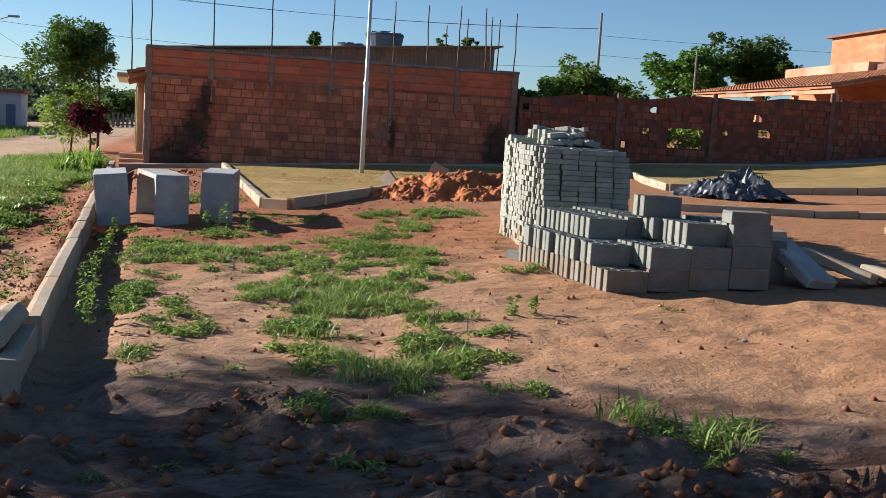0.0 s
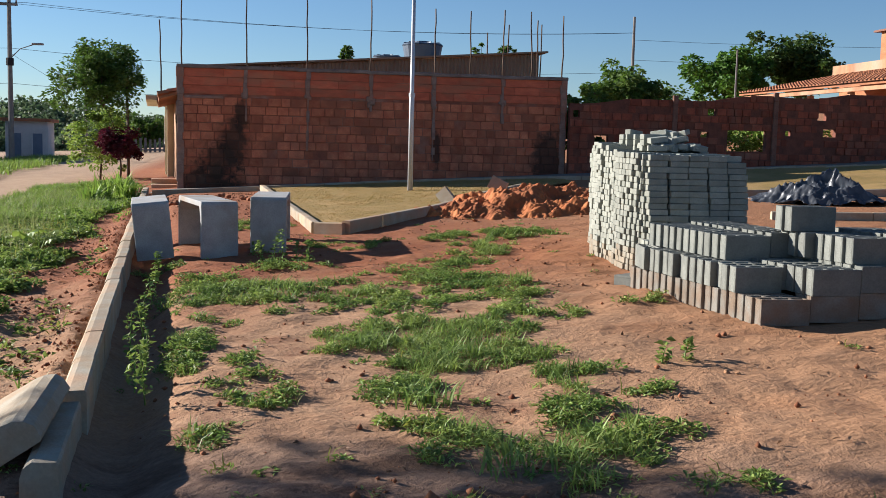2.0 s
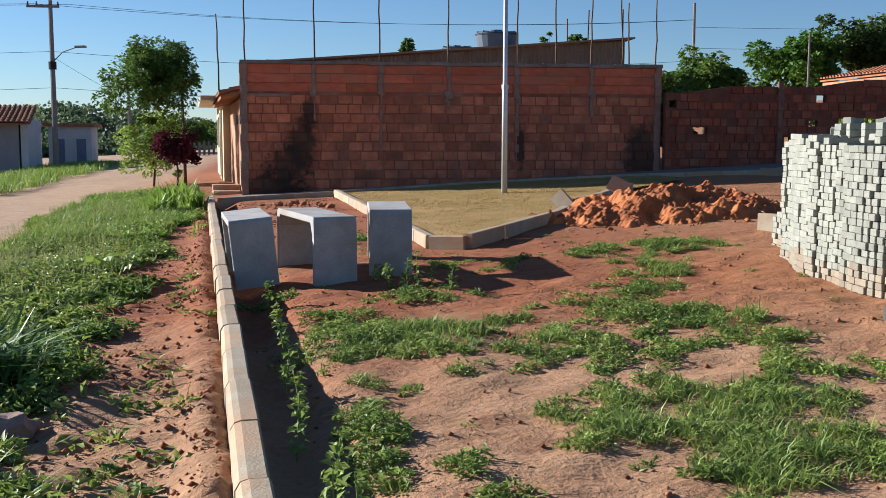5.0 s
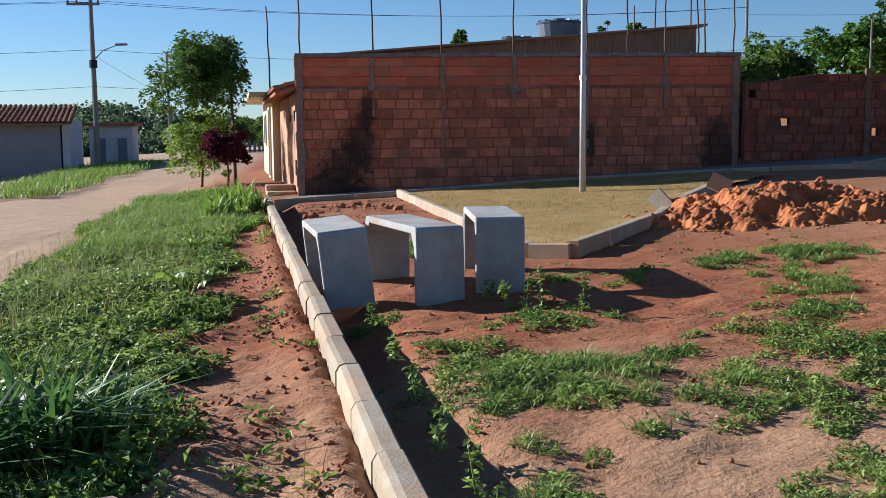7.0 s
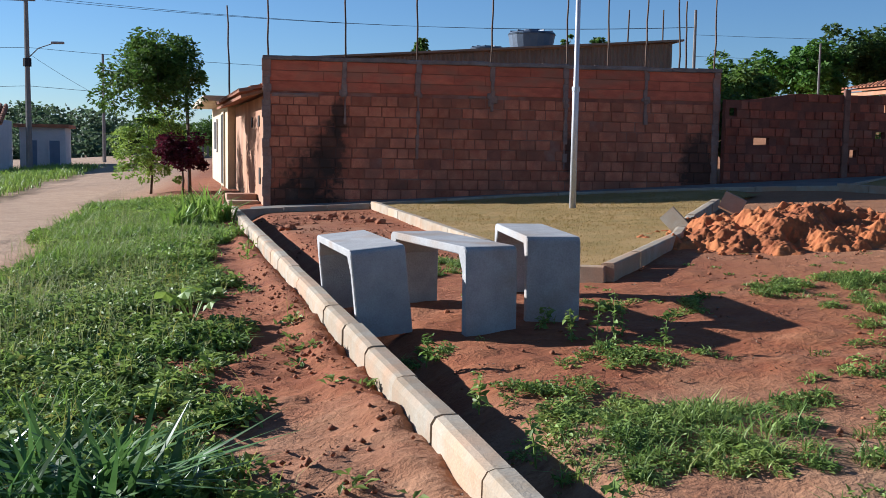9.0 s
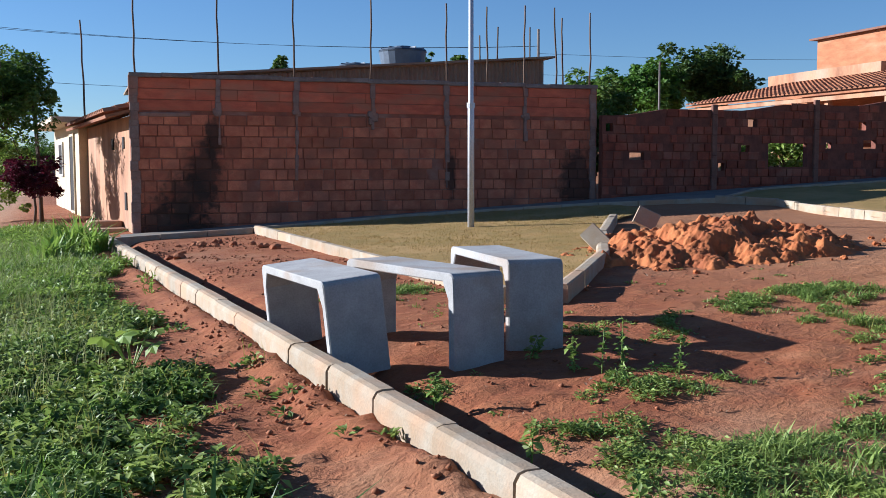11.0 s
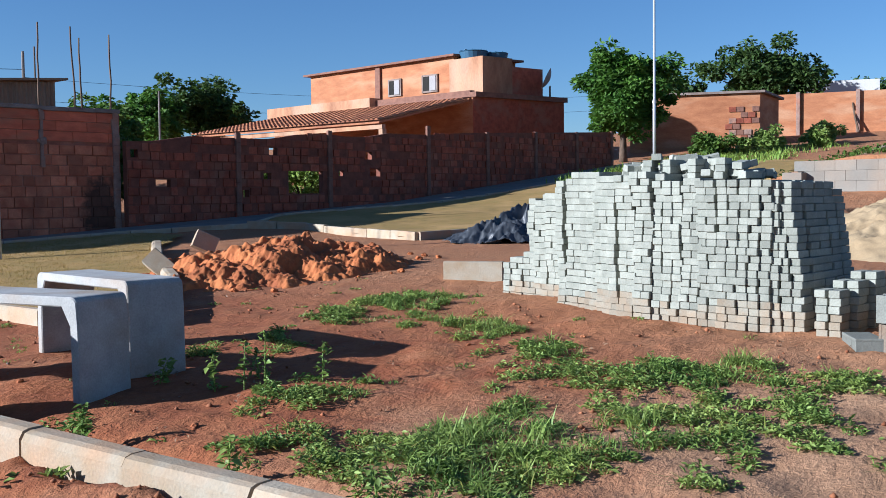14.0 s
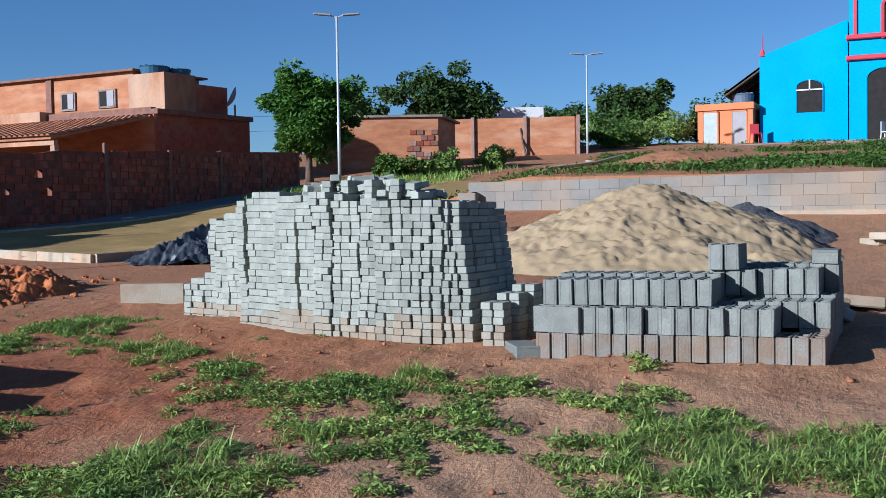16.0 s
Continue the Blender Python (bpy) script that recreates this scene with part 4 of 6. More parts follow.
    fs = [(i * 16 + k, i * 16 + (k + 1) % 16, (i + 1) * 16 + (k + 1) % 16, (i + 1) * 16 + k) for i in range(3) for k in range(16)]
    q.add(vs, fs)
    under(q.ob("reflector", M_GREYWALL), dish)
    return e


big_house()


# ---- brick shed, far brick wall, church and annex ----
def far_buildings():
    e = hold("brick_shed", (31.0, 24.5, 2.3), "small unplastered brick shed with a flat roof", "shed")
    b = B()
    b.prism([(28.95, 26.05), (30.9, 22.05), (34.0, 22.75), (32.6, 27.0)], 1.6, 4.5)
    under(b.ob("wall", M_PLASTER_OR), e)
    b = B()
    b.prism([(28.79, 26.1), (30.87, 21.86), (34.2, 22.62), (32.75, 27.15)], 4.5, 4.58)
    under(b.ob("roof", M_COLUMN), e)
    # plaster has fallen and bares the bricks
    d0, n0 = Vector((-0.438, 0.899, 0)), Vector((-0.899, -0.438, 0))
    rng = random.Random(31)
    for r in range(7):
        for c in range(4):
            if rng.random() < 0.2:
                continue
            q = Vector((30.9, 22.05, 0)) + d0 * (0.14 + 0.26 * c + (0.13 if r % 2 else 0)) + n0 * 0.012
            b = B()
            b.box((q.x, q.y, 2.75 + 0.2 * r), (0.24, 0.05, 0.18), rz=math.atan2(d0.y, d0.x), ch=0.008)
            under(b.ob("brick", rng.choice((M_BRICK_DARK, M_SMEAR_DARK, M_SMEAR))), e)
    e = hold("brick_boundary_wall", (37.0, 21.0, 2.9), "orange brick boundary wall with pale concrete posts", "wall")
    a, c = Vector((36.2, 25.6, 0)), Vector((38.2, 19.0, 0))
    d = (c - a).normalized()
    n = Vector((-d.y, d.x, 0))
    b = B()
    b.prism([(v.x, v.y) for v in (a, c, c + n * 0.15, a + n * 0.15)], 2.4, 4.95)
    under(b.ob("wall", M_PLASTER_OR), e)
    for t in (0.02, 0.36, 0.68, 1.0):
        p = a.lerp(c, t)
        b = B()
        b.box((p.x - n.x * 0.02, p.y - n.y * 0.02, 3.7), (0.15, 0.2, 2.6), rz=math.atan2(d.y, d.x), ch=0.01)
        under(b.ob("post", M_SMEAR), e)
    b = B()
    p = c + n * 0.2
    b.prism([(v.x, v.y) for v in (c, c + n * 9, c + n * 9 - d * 0.15, c - d * 0.15)][::-1], 2.4, 4.95)
    under(b.ob("side_wall", M_BRICK_DARK), e)
    e = hold("white_building", (44.0, 24.0, 3.2), "flat roofed white building far behind the brick wall", "building")
    b = B()
    b.prism([(42.5, 26.0), (44.0, 22.5), (48, 24.2), (46.5, 27.7)], 3.0, 6.05)
    under(b.ob("wall", M_WHITE), e)
    # church
    e = hold("church", (50.0, 9.0, 3.6), "bright sky-blue church with red trim, arched openings and a square tower", "church")
    fx = 46.0
    def wallface(y0, y1, x, z0, z1, t=0.25):
        q = B()
        q.prism([(x, y0), (x, y1), (x + t, y1), (x + t, y0)][::-1], z0, z1)
        return q
    b = B()
    gable = [(12.72, 3.2), (12.72, 7.95), (8.95, 9.3), (8.95, 3.2)]
    b.add([(fx, y, z) for y, z in gable] + [(fx + 14, y, z) for y, z in gable], [(0, 1, 2, 3), (7, 6, 5, 4), (0, 4, 5, 1), (1, 5, 6, 2), (2, 6, 7, 3), (3, 7, 4, 0)])
    under(b.ob("nave", M_BLUE), e)
    def arch(yc, w, z0, z1, x, name, fill, trim, tw=0.09):
        hw = w / 2
        pts = [(yc - hw, z0), (yc + hw, z0)] + [(yc + hw * math.cos(k * math.pi / 10), z1 - hw * 0.55 + hw * 0.55 * math.sin(k * math.pi / 10)) for k in range(11)]
        q = B()
        q.add([(x - 0.03, y, z) for y, z in pts] + [(x + 0.2, y, z) for y, z in pts], [tuple(range(len(pts)))])
        o = under(q.ob(name, fill), e)
        q = B()
        out = pts[1:] + [pts[0]]
        for p, r in zip(out, out[1:]):
            q.tube([(x - 0.05, *p), (x - 0.05, *r)], [tw / 2, tw / 2], 5)
        q.ob("frame", trim, o)
        return o
    w = arch(10.55, 1.15, 5.3, 6.75, fx, "window", M_DARK, M_BLUE, 0.05)
    q = B()
    q.box((fx - 0.06, 10.55, 6.3), (0.05, 1.15, 0.06))
    q.box((fx - 0.06, 10.55, 6.52), (0.05, 0.06, 0.45))
    q.ob("glazing_bar", M_WHITE, w)
    # tower at the front
    tx = fx - 0.9
    b = B()
    b.prism([(tx, 8.85), (tx, 4.6), (tx + 4, 4.6), (tx + 4, 8.85)][::-1], 3.2, 13.5)
    under(b.ob("tower", M_BLUE), e)
    arch(7.35, 1.6, 3.75, 7.0, tx, "doorway", M_DARK, M_BLUE)
    arch(7.05, 0.9, 8.2, 9.9, tx, "tower_window", M_DARK, M_PINK, 0.16)
    for z in (7.45, 8.35):
        b = B()
        b.box((tx + 1.9, 6.72, z), (4.2, 4.5, 0.2), ch=0.04)
        under(b.ob("moulding", M_PINK), e)
    b = B()
    b.box((tx - 0.04, 8.6, 9.2), (0.1, 0.14, 1.5))
    under(b.ob("pilaster_trim", M_PINK), e)
    b = B()
    b.tube([(fx + 0.1, 12.6, 7.95), (fx + 0.1, 12.6, 8.35)], [0.17, 0.02], 8)
    b.tube([(fx + 0.1, 12.6, 8.3), (fx + 0.1, 12.6, 8.95)], [0.025, 0.02], 6)
    under(b.ob("finial", M_PINK), e)
    # lean-to roof seen at the side of the nave
    b = B()
    b.add([(fx + 0.3, 12.72, 7.55), (fx + 9, 12.72, 7.55), (fx + 9, 14.4, 6.4), (fx + 0.3, 14.4, 6.4)], [(0, 1, 2, 3)])
    b.add([(fx + 0.3, 12.72, 7.45), (fx + 9, 12.72, 7.45), (fx + 9, 14.4, 6.3), (fx + 0.3, 14.4, 6.3)], [(3, 2, 1, 0), (0, 1, 2, 3)])
    for k in range(5):
        b.tube([(fx + 0.35 + 2 * k, 12.72, 7.4), (fx + 0.35 + 2 * k, 14.35, 6.28)], [0.05, 0.05], 5)
    under(b.ob("eave", M_BARK), e)
    b = B()
    b.box((fx - 2.0, 8.5, 3.62), (4.0, 11.5, 0.22), ch=0.02)
    under(b.ob("plinth", M_CONC), e)
    e = hold("annex", (47.0, 14.3, 3.6), "small orange annex with pale metal doors", "building")
    b = B()
    b.prism([(45.5, 15.45), (45.4, 12.95), (48.5, 12.9), (48.6, 15.4)], 3.2, 5.75)
    b.prism([(45.4, 15.55), (45.3, 12.9), (48.5, 12.85), (48.7, 15.5)], 5.55, 5.85)
    under(b.ob("wall", M_ORANGE), e)
    for y, m in ((14.85, M_DOOR), (13.55, M_GREYWALL)):
        opening(e, "door", (45.44, y, 4.6), (0.68, 1.75), math.pi / 2, M_ORANGE, m, 0.1)
    water_tank(47.0, 13.6, 5.85, 0.5, 0.6, M_TANK, "dark plastic water tank on the annex roof")
    plastic_chair(44.9, 12.75, g1(44.9, 12.75), 0.5, M_PINK, "pinkish plastic chair outside the annex")
    plastic_chair(44.6, 7.3, 3.73, 1.2, M_WHITE, "white plastic chair in the church doorway")


def bank_clutter():
    """A pole leaning on the boundary wall, a bleached branch on the bank and bricks bared on the shed."""
    b = B()
    b.tube([(37.2, 20.95, g1(37.2, 20.95)), (37.35, 21.15, 3.9), (37.5, 21.3, 4.5)], [0.045, 0.04, 0.035], 6)
    b.ob("leaning_pole", M_BARK, None, "dark thin pole leaning against the brick boundary wall", "pole")
    e = hold("fallen_branch", (22.6, 14.6, g1(22.6, 14.6)), "bleached dry branch lying across the bank", "branch")
    for pts, r in ((((21.2, 15.1), (22.2, 14.8), (23.4, 14.0), (24.6, 13.6)), 0.07), (((22.2, 14.8), (22.6, 15.3), (23.4, 15.4)), 0.045), (((23.4, 14.0), (24.2, 14.5)), 0.035)):
        b = B()
        b.tube([(x, y, g1(x, y) + 0.08 + 0.1 * (i % 2)) for i, (x, y) in enumerate(pts)], [r * (1 - 0.2 * i) for i in range(len(pts))], 6)
        under(b.ob("limb", M_KERB), e)


def plastic_chair(x, y, z, rz, material, label):
    e = hold("plastic_chair", (x, y, z), label, "chair")
    m = Matrix.Translation((x, y, z)) @ Matrix.Rotation(rz, 4, "Z")
    b = B()
    b.box(m @ Vector((0, 0, 0.43)), (0.44, 0.44, 0.04), rz=rz, ch=0.01)
    under(b.ob("seat", material), e)
    b = B()
    b.box(m @ Vector((0.2, 0, 0.66)), (0.04, 0.42, 0.44), rz=rz, ch=0.01)
    under(b.ob("backrest", material), e)
    for sx in (-1, 1):
        for sy in (-1, 1):
            b = B()
            b.tube([m @ Vector((sx * 0.22, sy * 0.22, 0)), m @ Vector((sx * 0.19, sy * 0.19, 0.43))], [0.02, 0.025], 6)
            under(b.ob("leg", material), e)


far_buildings()
bank_clutter()


# ---- retaining wall, heaps ----
def retaining_wall():
    rng = random.Random(6)

    def top(y):
        return 1.62

    e = B()
    for k in range(5):
        y = -8.0 + (0.2 if k % 2 else 0.0)
        while y < 14.5:
            z = top(y) - 0.1 - 0.2 * k
            e.box((16.76 + rng.uniform(-0.004, 0.004), y + 0.2, z), (0.16, 0.397, 0.198), ch=0.003)
            y += 0.4
    for i in range(28):
        y = -8.0 + 0.8 * i
        e.box((16.80, y + 0.4, top(y) / 2 + 0.24), (0.15, 0.81, top(y) - 0.5))
    e.ob("retaining_wall", M_CONC_PALE, None, "low grey concrete block retaining wall below the bank", "wall", kind="structure")
    b = B()
    b.box((16.45, 2.5, 0.86), (0.5, 22.0, 0.18), ch=0.02)
    b.ob("footing", M_KERB, None, "pale concrete footing strip before the retaining wall", "footing", kind="structure")
    b = B()
    b.box((16.6, 14.75, 1.05), (0.3, 0.4, 0.7), ch=0.015)
    b.ob("concrete_box", M_CONC, None, "concrete box at the end of the retaining wall", "box", kind="structure")


retaining_wall()


def heap(name, cx, cy, rx, ry, h, material, label, seed, lumps=0.12, freq=1.5, n=110, rot=0.0, power=1.0, ridge=0.0, crag=0.0):
    """A heap of loose material over the ground, with lumps at two scales."""
    U = np.linspace(-1.25, 1.25, n)
    u, v = np.meshgrid(U, U, indexing="ij")
    ca, sa = math.cos(rot), math.sin(rot)
    x, y = cx + u * rx * ca - v * ry * sa, cy + u * rx * sa + v * ry * ca
    r = np.sqrt(u * u + v * v) + 0.22 * fbm(u * 2.2 + seed, v * 2.2, seed, 3)
    prof = np.clip(1 - r, -0.15, 1) ** 1.0
    prof = np.where(prof > 0, np.power(np.clip(prof, 0, 1), power), prof)
    big = fbm(x * freq, y * freq, seed + 3, 4)
    small = fbm(x * freq * 4, y * freq * 4, seed + 9, 3)
    z = h * prof * (1 + ridge * big * 2) + np.clip(prof * 4, 0, 1) * (lumps * big + lumps * 0.5 * small)
    if crag:
        edge = np.clip(prof * 4, 0, 1)
        z = z + edge * crag * (0.16 - np.abs(fbm(x * 5, y * 5, seed + 21, 4))) * 0.25 + edge * crag * 0.95 * fbm(x * 4.2, y * 4.2, seed + 27, 5, 0.58)
    z = gz(x, y) + z - 0.05
    o = new(name, arr_mesh(name, np.stack([x, y, z], -1).reshape(-1, 3), grid_faces(n, n), material, not crag))
    return tagged(o, label, "heap", kind="stuff")


heap("clay_mound", 4.25, 15.35, 1.8, 1.3, 0.37, M_MOUND, "mound of fresh orange-red clay lumps", 5, lumps=0.15, freq=2.1, n=330, power=0.62, ridge=0.45, crag=0.30)
heap("sand_heap", 11.0, 9.75, 2.9, 2.7, 1.02, M_SAND, "large heap of pale building sand", 8, lumps=0.17, freq=3.4, n=190, power=0.85, crag=0.05)
heap("gravel_heap", 13.3, 8.75, 1.5, 1.4, 0.58, M_GRAVEL, "low heap of dark crushed stone", 12, lumps=0.06, freq=3.0, n=120, power=0.8, crag=0.16)
heap("earth_heap", 21.5, 11.5, 2.6, 2.2, 0.40, M_SOIL, "low spoil heap of red earth on the bank", 15, lumps=0.15, freq=1.5, n=90)


def plastic_sheet():
    """Crumpled black plastic over some rubble."""
    n = 130
    U = np.linspace(-1, 1, n)
    u, v = np.meshgrid(U, U, indexing="ij")
    x, y = 8.95 + u * 0.95 - v * 0.2, 15.75 + v * 0.7 - u * 0.25
    r = np.sqrt(u * u + v * v)
    crease = 0.26 - np.abs(fbm(u * 2.6 + 0.7 * v, v * 3.0, 61, 2)) + 0.5 * (0.22 - np.abs(fbm(u * 6.2, v * 5.5 + 1.5 * u, 67, 2)))
    crease = crease + 0.25 * (0.2 - np.abs(fbm(u * 14, v * 12 - 3 * u, 73, 2)))
    hump = 0.46 * np.exp(-((u - 0.25) ** 2 / 0.14 + v * v / 0.35)) + 0.14 * np.exp(-((u + 0.45) ** 2 / 0.1 + v * v / 0.3))
    z = gz(x, y) + 0.02 + hump * 0.8 + (0.85 * crease - 0.12) * np.clip(1.6 - 1.5 * r, 0, 1)
    f = grid_faces(n, n)
    keep = (r + 0.35 * fbm(u * 3, v * 3, 71, 3))[:-1, :-1].ravel() < 0.92
    f = f[keep]
    used, inv = np.unique(f, return_inverse=True)
    o = new("plastic_sheet", arr_mesh("plastic_sheet", np.stack([x, y, z], -1).reshape(-1, 3)[used], inv.reshape(f.shape), M_BLACK, False))
    sol = o.modifiers.new("thickness", "SOLIDIFY")
    sol.thickness = 0.004
    tagged(o, "crumpled black plastic sheet lying over rubble on the earth", "plastic sheet")


plastic_sheet()


# ---- lamp posts ----
def lamp_post(x, y, z, h, turn, label):
    e = hold("street_lamp", (x, y, z), label, "street lamp", "double arm street lamps")
    b = B()
    b.tube([(x, y, z - 0.1), (x, y, z + h * 0.37), (x, y, z + h * 0.375), (x, y, z + h)], [0.048, 0.046, 0.036, 0.034], 10)
    under(b.ob("pole", M_POLE, smooth=True), e)
    b = B()
    b.tube([(x, y, z + h * 0.365), (x, y, z + h * 0.38)], [0.058, 0.058], 10)
    under(b.ob("collar", M_POLE), e)
    c, s = math.cos(turn), math.sin(turn)
    for sg in (-1, 1):
        b = B()
        b.tube([(x, y, z + h - 0.03), (x + sg * c * 0.18, y + sg * s * 0.18, z + h + 0.03)], [0.025, 0.022], 6)
        arm = under(b.ob("arm", M_POLE), e)
        b = B()
        b.box((x + sg * c * 0.42, y + sg * s * 0.42, z + h + 0.06), (0.5, 0.16, 0.05), rz=turn, ch=0.015, tilt=(0, -0.08 * sg, 0))
        b.ob("lamp_head", M_GREYWALL, arm)
    return e


lamp_post(3.108, 19.585, g1(3.1, 19.6), 4.75, 0.4, "tall galvanised double lamp post standing in the dry lawn")
lamp_post(23.1, 21.65, g1(23.1, 21.65), 4.95, -1.05, "tall galvanised double lamp post on the slope behind the paver stack")
lamp_post(38.0, 18.55, g1(38, 18.55), 4.05, -1.1, "galvanised double lamp post on the bank near the brick wall")


# ---- street poles and wires ----
def street_pole(x, y, z, h, label, cross=True, lamp=False, r=0.13):
    e = hold("utility_pole", (x, y, z), label, "utility pole", "utility poles")
    b = B()
    b.tube([(x, y, z - 0.2), (x, y, z + h)], [r, r * 0.62], 8)
    under(b.ob("pole", M_POST), e)
    if cross:
        b = B()
        b.box((x - 0.3, y, z + h - 0.25), (1.3, 0.1, 0.1))
        for k in (-0.9, -0.55, 0.3):
            b.tube([(x + k, y, z + h - 0.2), (x + k, y, z + h - 0.05)], [0.05, 0.03], 6)
        under(b.ob("crossarm", M_POST), e)
        b = B()
        b.tube([(x, y, z + h * 0.60), (x, y, z + h * 0.645)], [r * 1.25, r * 1.25], 8)
        under(b.ob("junction_box", M_WIRE), e)
    if lamp:
        b = B()
        b.tube([(x, y, z + h * 0.64), (x + 0.45, y - 0.12, z + h * 0.70), (x + 1.0, y - 0.28, z + h * 0.725)], [0.025, 0.02, 0.02], 6)
        arm = under(b.ob("lamp_arm", M_POST), e)
        b = B()
        b.box((x + 1.22, y - 0.34, z + h * 0.73), (0.5, 0.2, 0.09), rz=-0.25, ch=0.03)
        b.ob("lamp_head", M_GREYWALL, arm)
    return e


street_pole(-10.45, 48.2, -0.2, 7.1, "concrete utility pole with crossarm and street light", True, True)
street_pole(-9.3, 60.0, 0.0, 5.6, "slender utility pole farther down the dirt road", False, False, 0.1)
street_pole(18.7, 51.0, 0.8, 6.95, "distant concrete utility pole behind the walls", False, False, 0.10)
street_pole(20.55, 43.1, 0.9, 4.6, "thin grey post among the garden trees", False, False, 0.06)


def cable(p, q, sag, r=0.008):
    b = B()
    p, q = Vector(p), Vector(q)
    b.tube([p.lerp(q, t) - Vector((0, 0, sag * 4 * t * (1 - t))) for t in [k / 14 for k in range(15)]], [r] * 15, 4)
    return b.ob("overhead_cable", M_WIRE, None, "thin black overhead cable slung between street poles", "cable", "overhead cables")


for dz, dx in ((6.75, -0.7), (6.75, 0.7), (4.8, 0.0), (3.3, 0.0)):
    cable((-10.45 + dx, 48.2, dz), (18.7 + dx * 0.1, 51.0, dz + 0.2), 0.5)
    cable((-10.45 + dx, 48.2, dz), (-40 + dx, 42.0, dz), 0.5)
for dz in (6.6, 5.6):
    cable((18.7, 51.0, dz), (60.0, 46.0, dz + 1.6), 0.6)
cable((-10.45, 48.2, 4.6), (-6.0, 60, 2.0), 0.3)


# ---- white house down the road ----
def road_houses():
    e = hold("roadside_house", (-14.0, 49.0, -0.3), "low grey and white house with a clay tiled roof", "house")
    b = B()
    b.prism([(-21.0, 46.3), (-12.0, 48.5), (-12.8, 54.4), (-21.7, 52.4)], -0.8, 1.9)
    under(b.ob("wall", M_GREYWALL), e)
    b = B()
    b.box((-12.1, 51.0, 0.6), (0.3, 5.0, 2.8), rz=0.13)
    under(b.ob("gable_wall", M_WHITE), e)
    tile_roof("roof", e, [(-21.5, 45.6, 1.8), (-11.4, 48.0, 1.8), (-11.9, 51.3, 2.6), (-21.9, 49.3, 2.6)], 50, 10)
    e = hold("roadside_shop", (-10.5, 54.0, -0.2), "small white building with two blue doors", "house")
    b = B()
    b.prism([(-12.0, 53.6), (-10.1, 53.9), (-10.4, 57.0), (-12.2, 56.7)], -0.6, 1.75)
    under(b.ob("wall", M_WHITE), e)
    b = B()
    b.prism([(-12.2, 53.3), (-9.9, 53.65), (-10.2, 57.2), (-12.4, 56.9)], 1.75, 1.9)
    under(b.ob("roof", M_TILE), e)
    for x in (-11.5, -10.55):
        opening(e, "door", (x, 53.6 + (x + 12.0) * 0.158 - 0.02, 0.4), (0.5, 1.6), 0.156, M_WHITE, M_DOOR_BLUE, 0.12)
    e = hold("picket_fence", (-5.5, 58.0, 0.0), "grey picket fence at the end of the road", "fence")
    me = B().box((0, 0, 0.4), (0.12, 0.06, 1.1)).mesh("picket", M_POST)
    for i in range(22):
        piece(me, "picket", e, Matrix.Translation((-7.2 + 0.24 * i, 58 + 0.1 * i, 0.1 + 0.06 * math.sin(i * 1.7))))
    b = B()
    b.box((-4.7, 59.05, 0.45), (5.3, 0.05, 0.08), rz=0.4)
    under(b.ob("rail", M_POST), e)


road_houses()


# ---- foliage ----
def leaf_cloud(centres, radii, per, size, rng, flat=0.5, aspect=0.45, droop=0.3):
    """Folded pointed leaves scattered through clumps: vertices and triangles."""
    n = len(centres) * per
    c = np.repeat(centres, per, 0)
    rr = np.repeat(radii, per)
    d = rng.normal(size=(n, 3))
    d /= np.linalg.norm(d, axis=1)[:, None]
    p = c + d * (rr * rng.uniform(0.35, 1.05, n) ** 0.6)[:, None] * np.array([1, 1, 0.8])
    ax = d + rng.normal(size=(n, 3)) * 0.7
    ax[:, 2] = ax[:, 2] * flat - droop
    ax /= np.linalg.norm(ax, axis=1)[:, None]
    side = np.cross(ax, rng.normal(size=(n, 3)))
    side /= np.linalg.norm(side, axis=1)[:, None] + 1e-9
    s = size * rng.uniform(0.6, 1.3, n)[:, None]
    up = np.cross(side, ax)
    a, b = p - ax * s * 0.5, p + ax * s * 0.5
    m1 = p + side * s * aspect * 0.5 + up * s * 0.1
    m2 = p - side * s * aspect * 0.5 + up * s * 0.1
    v = np.stack([a, m1, b, m2], 1).reshape(-1, 3)
    i = np.arange(n)[:, None] * 4
    f = np.concatenate([i + [0, 1, 2], i + [0, 2, 3]], 1).reshape(-1, 3)
    return v, f


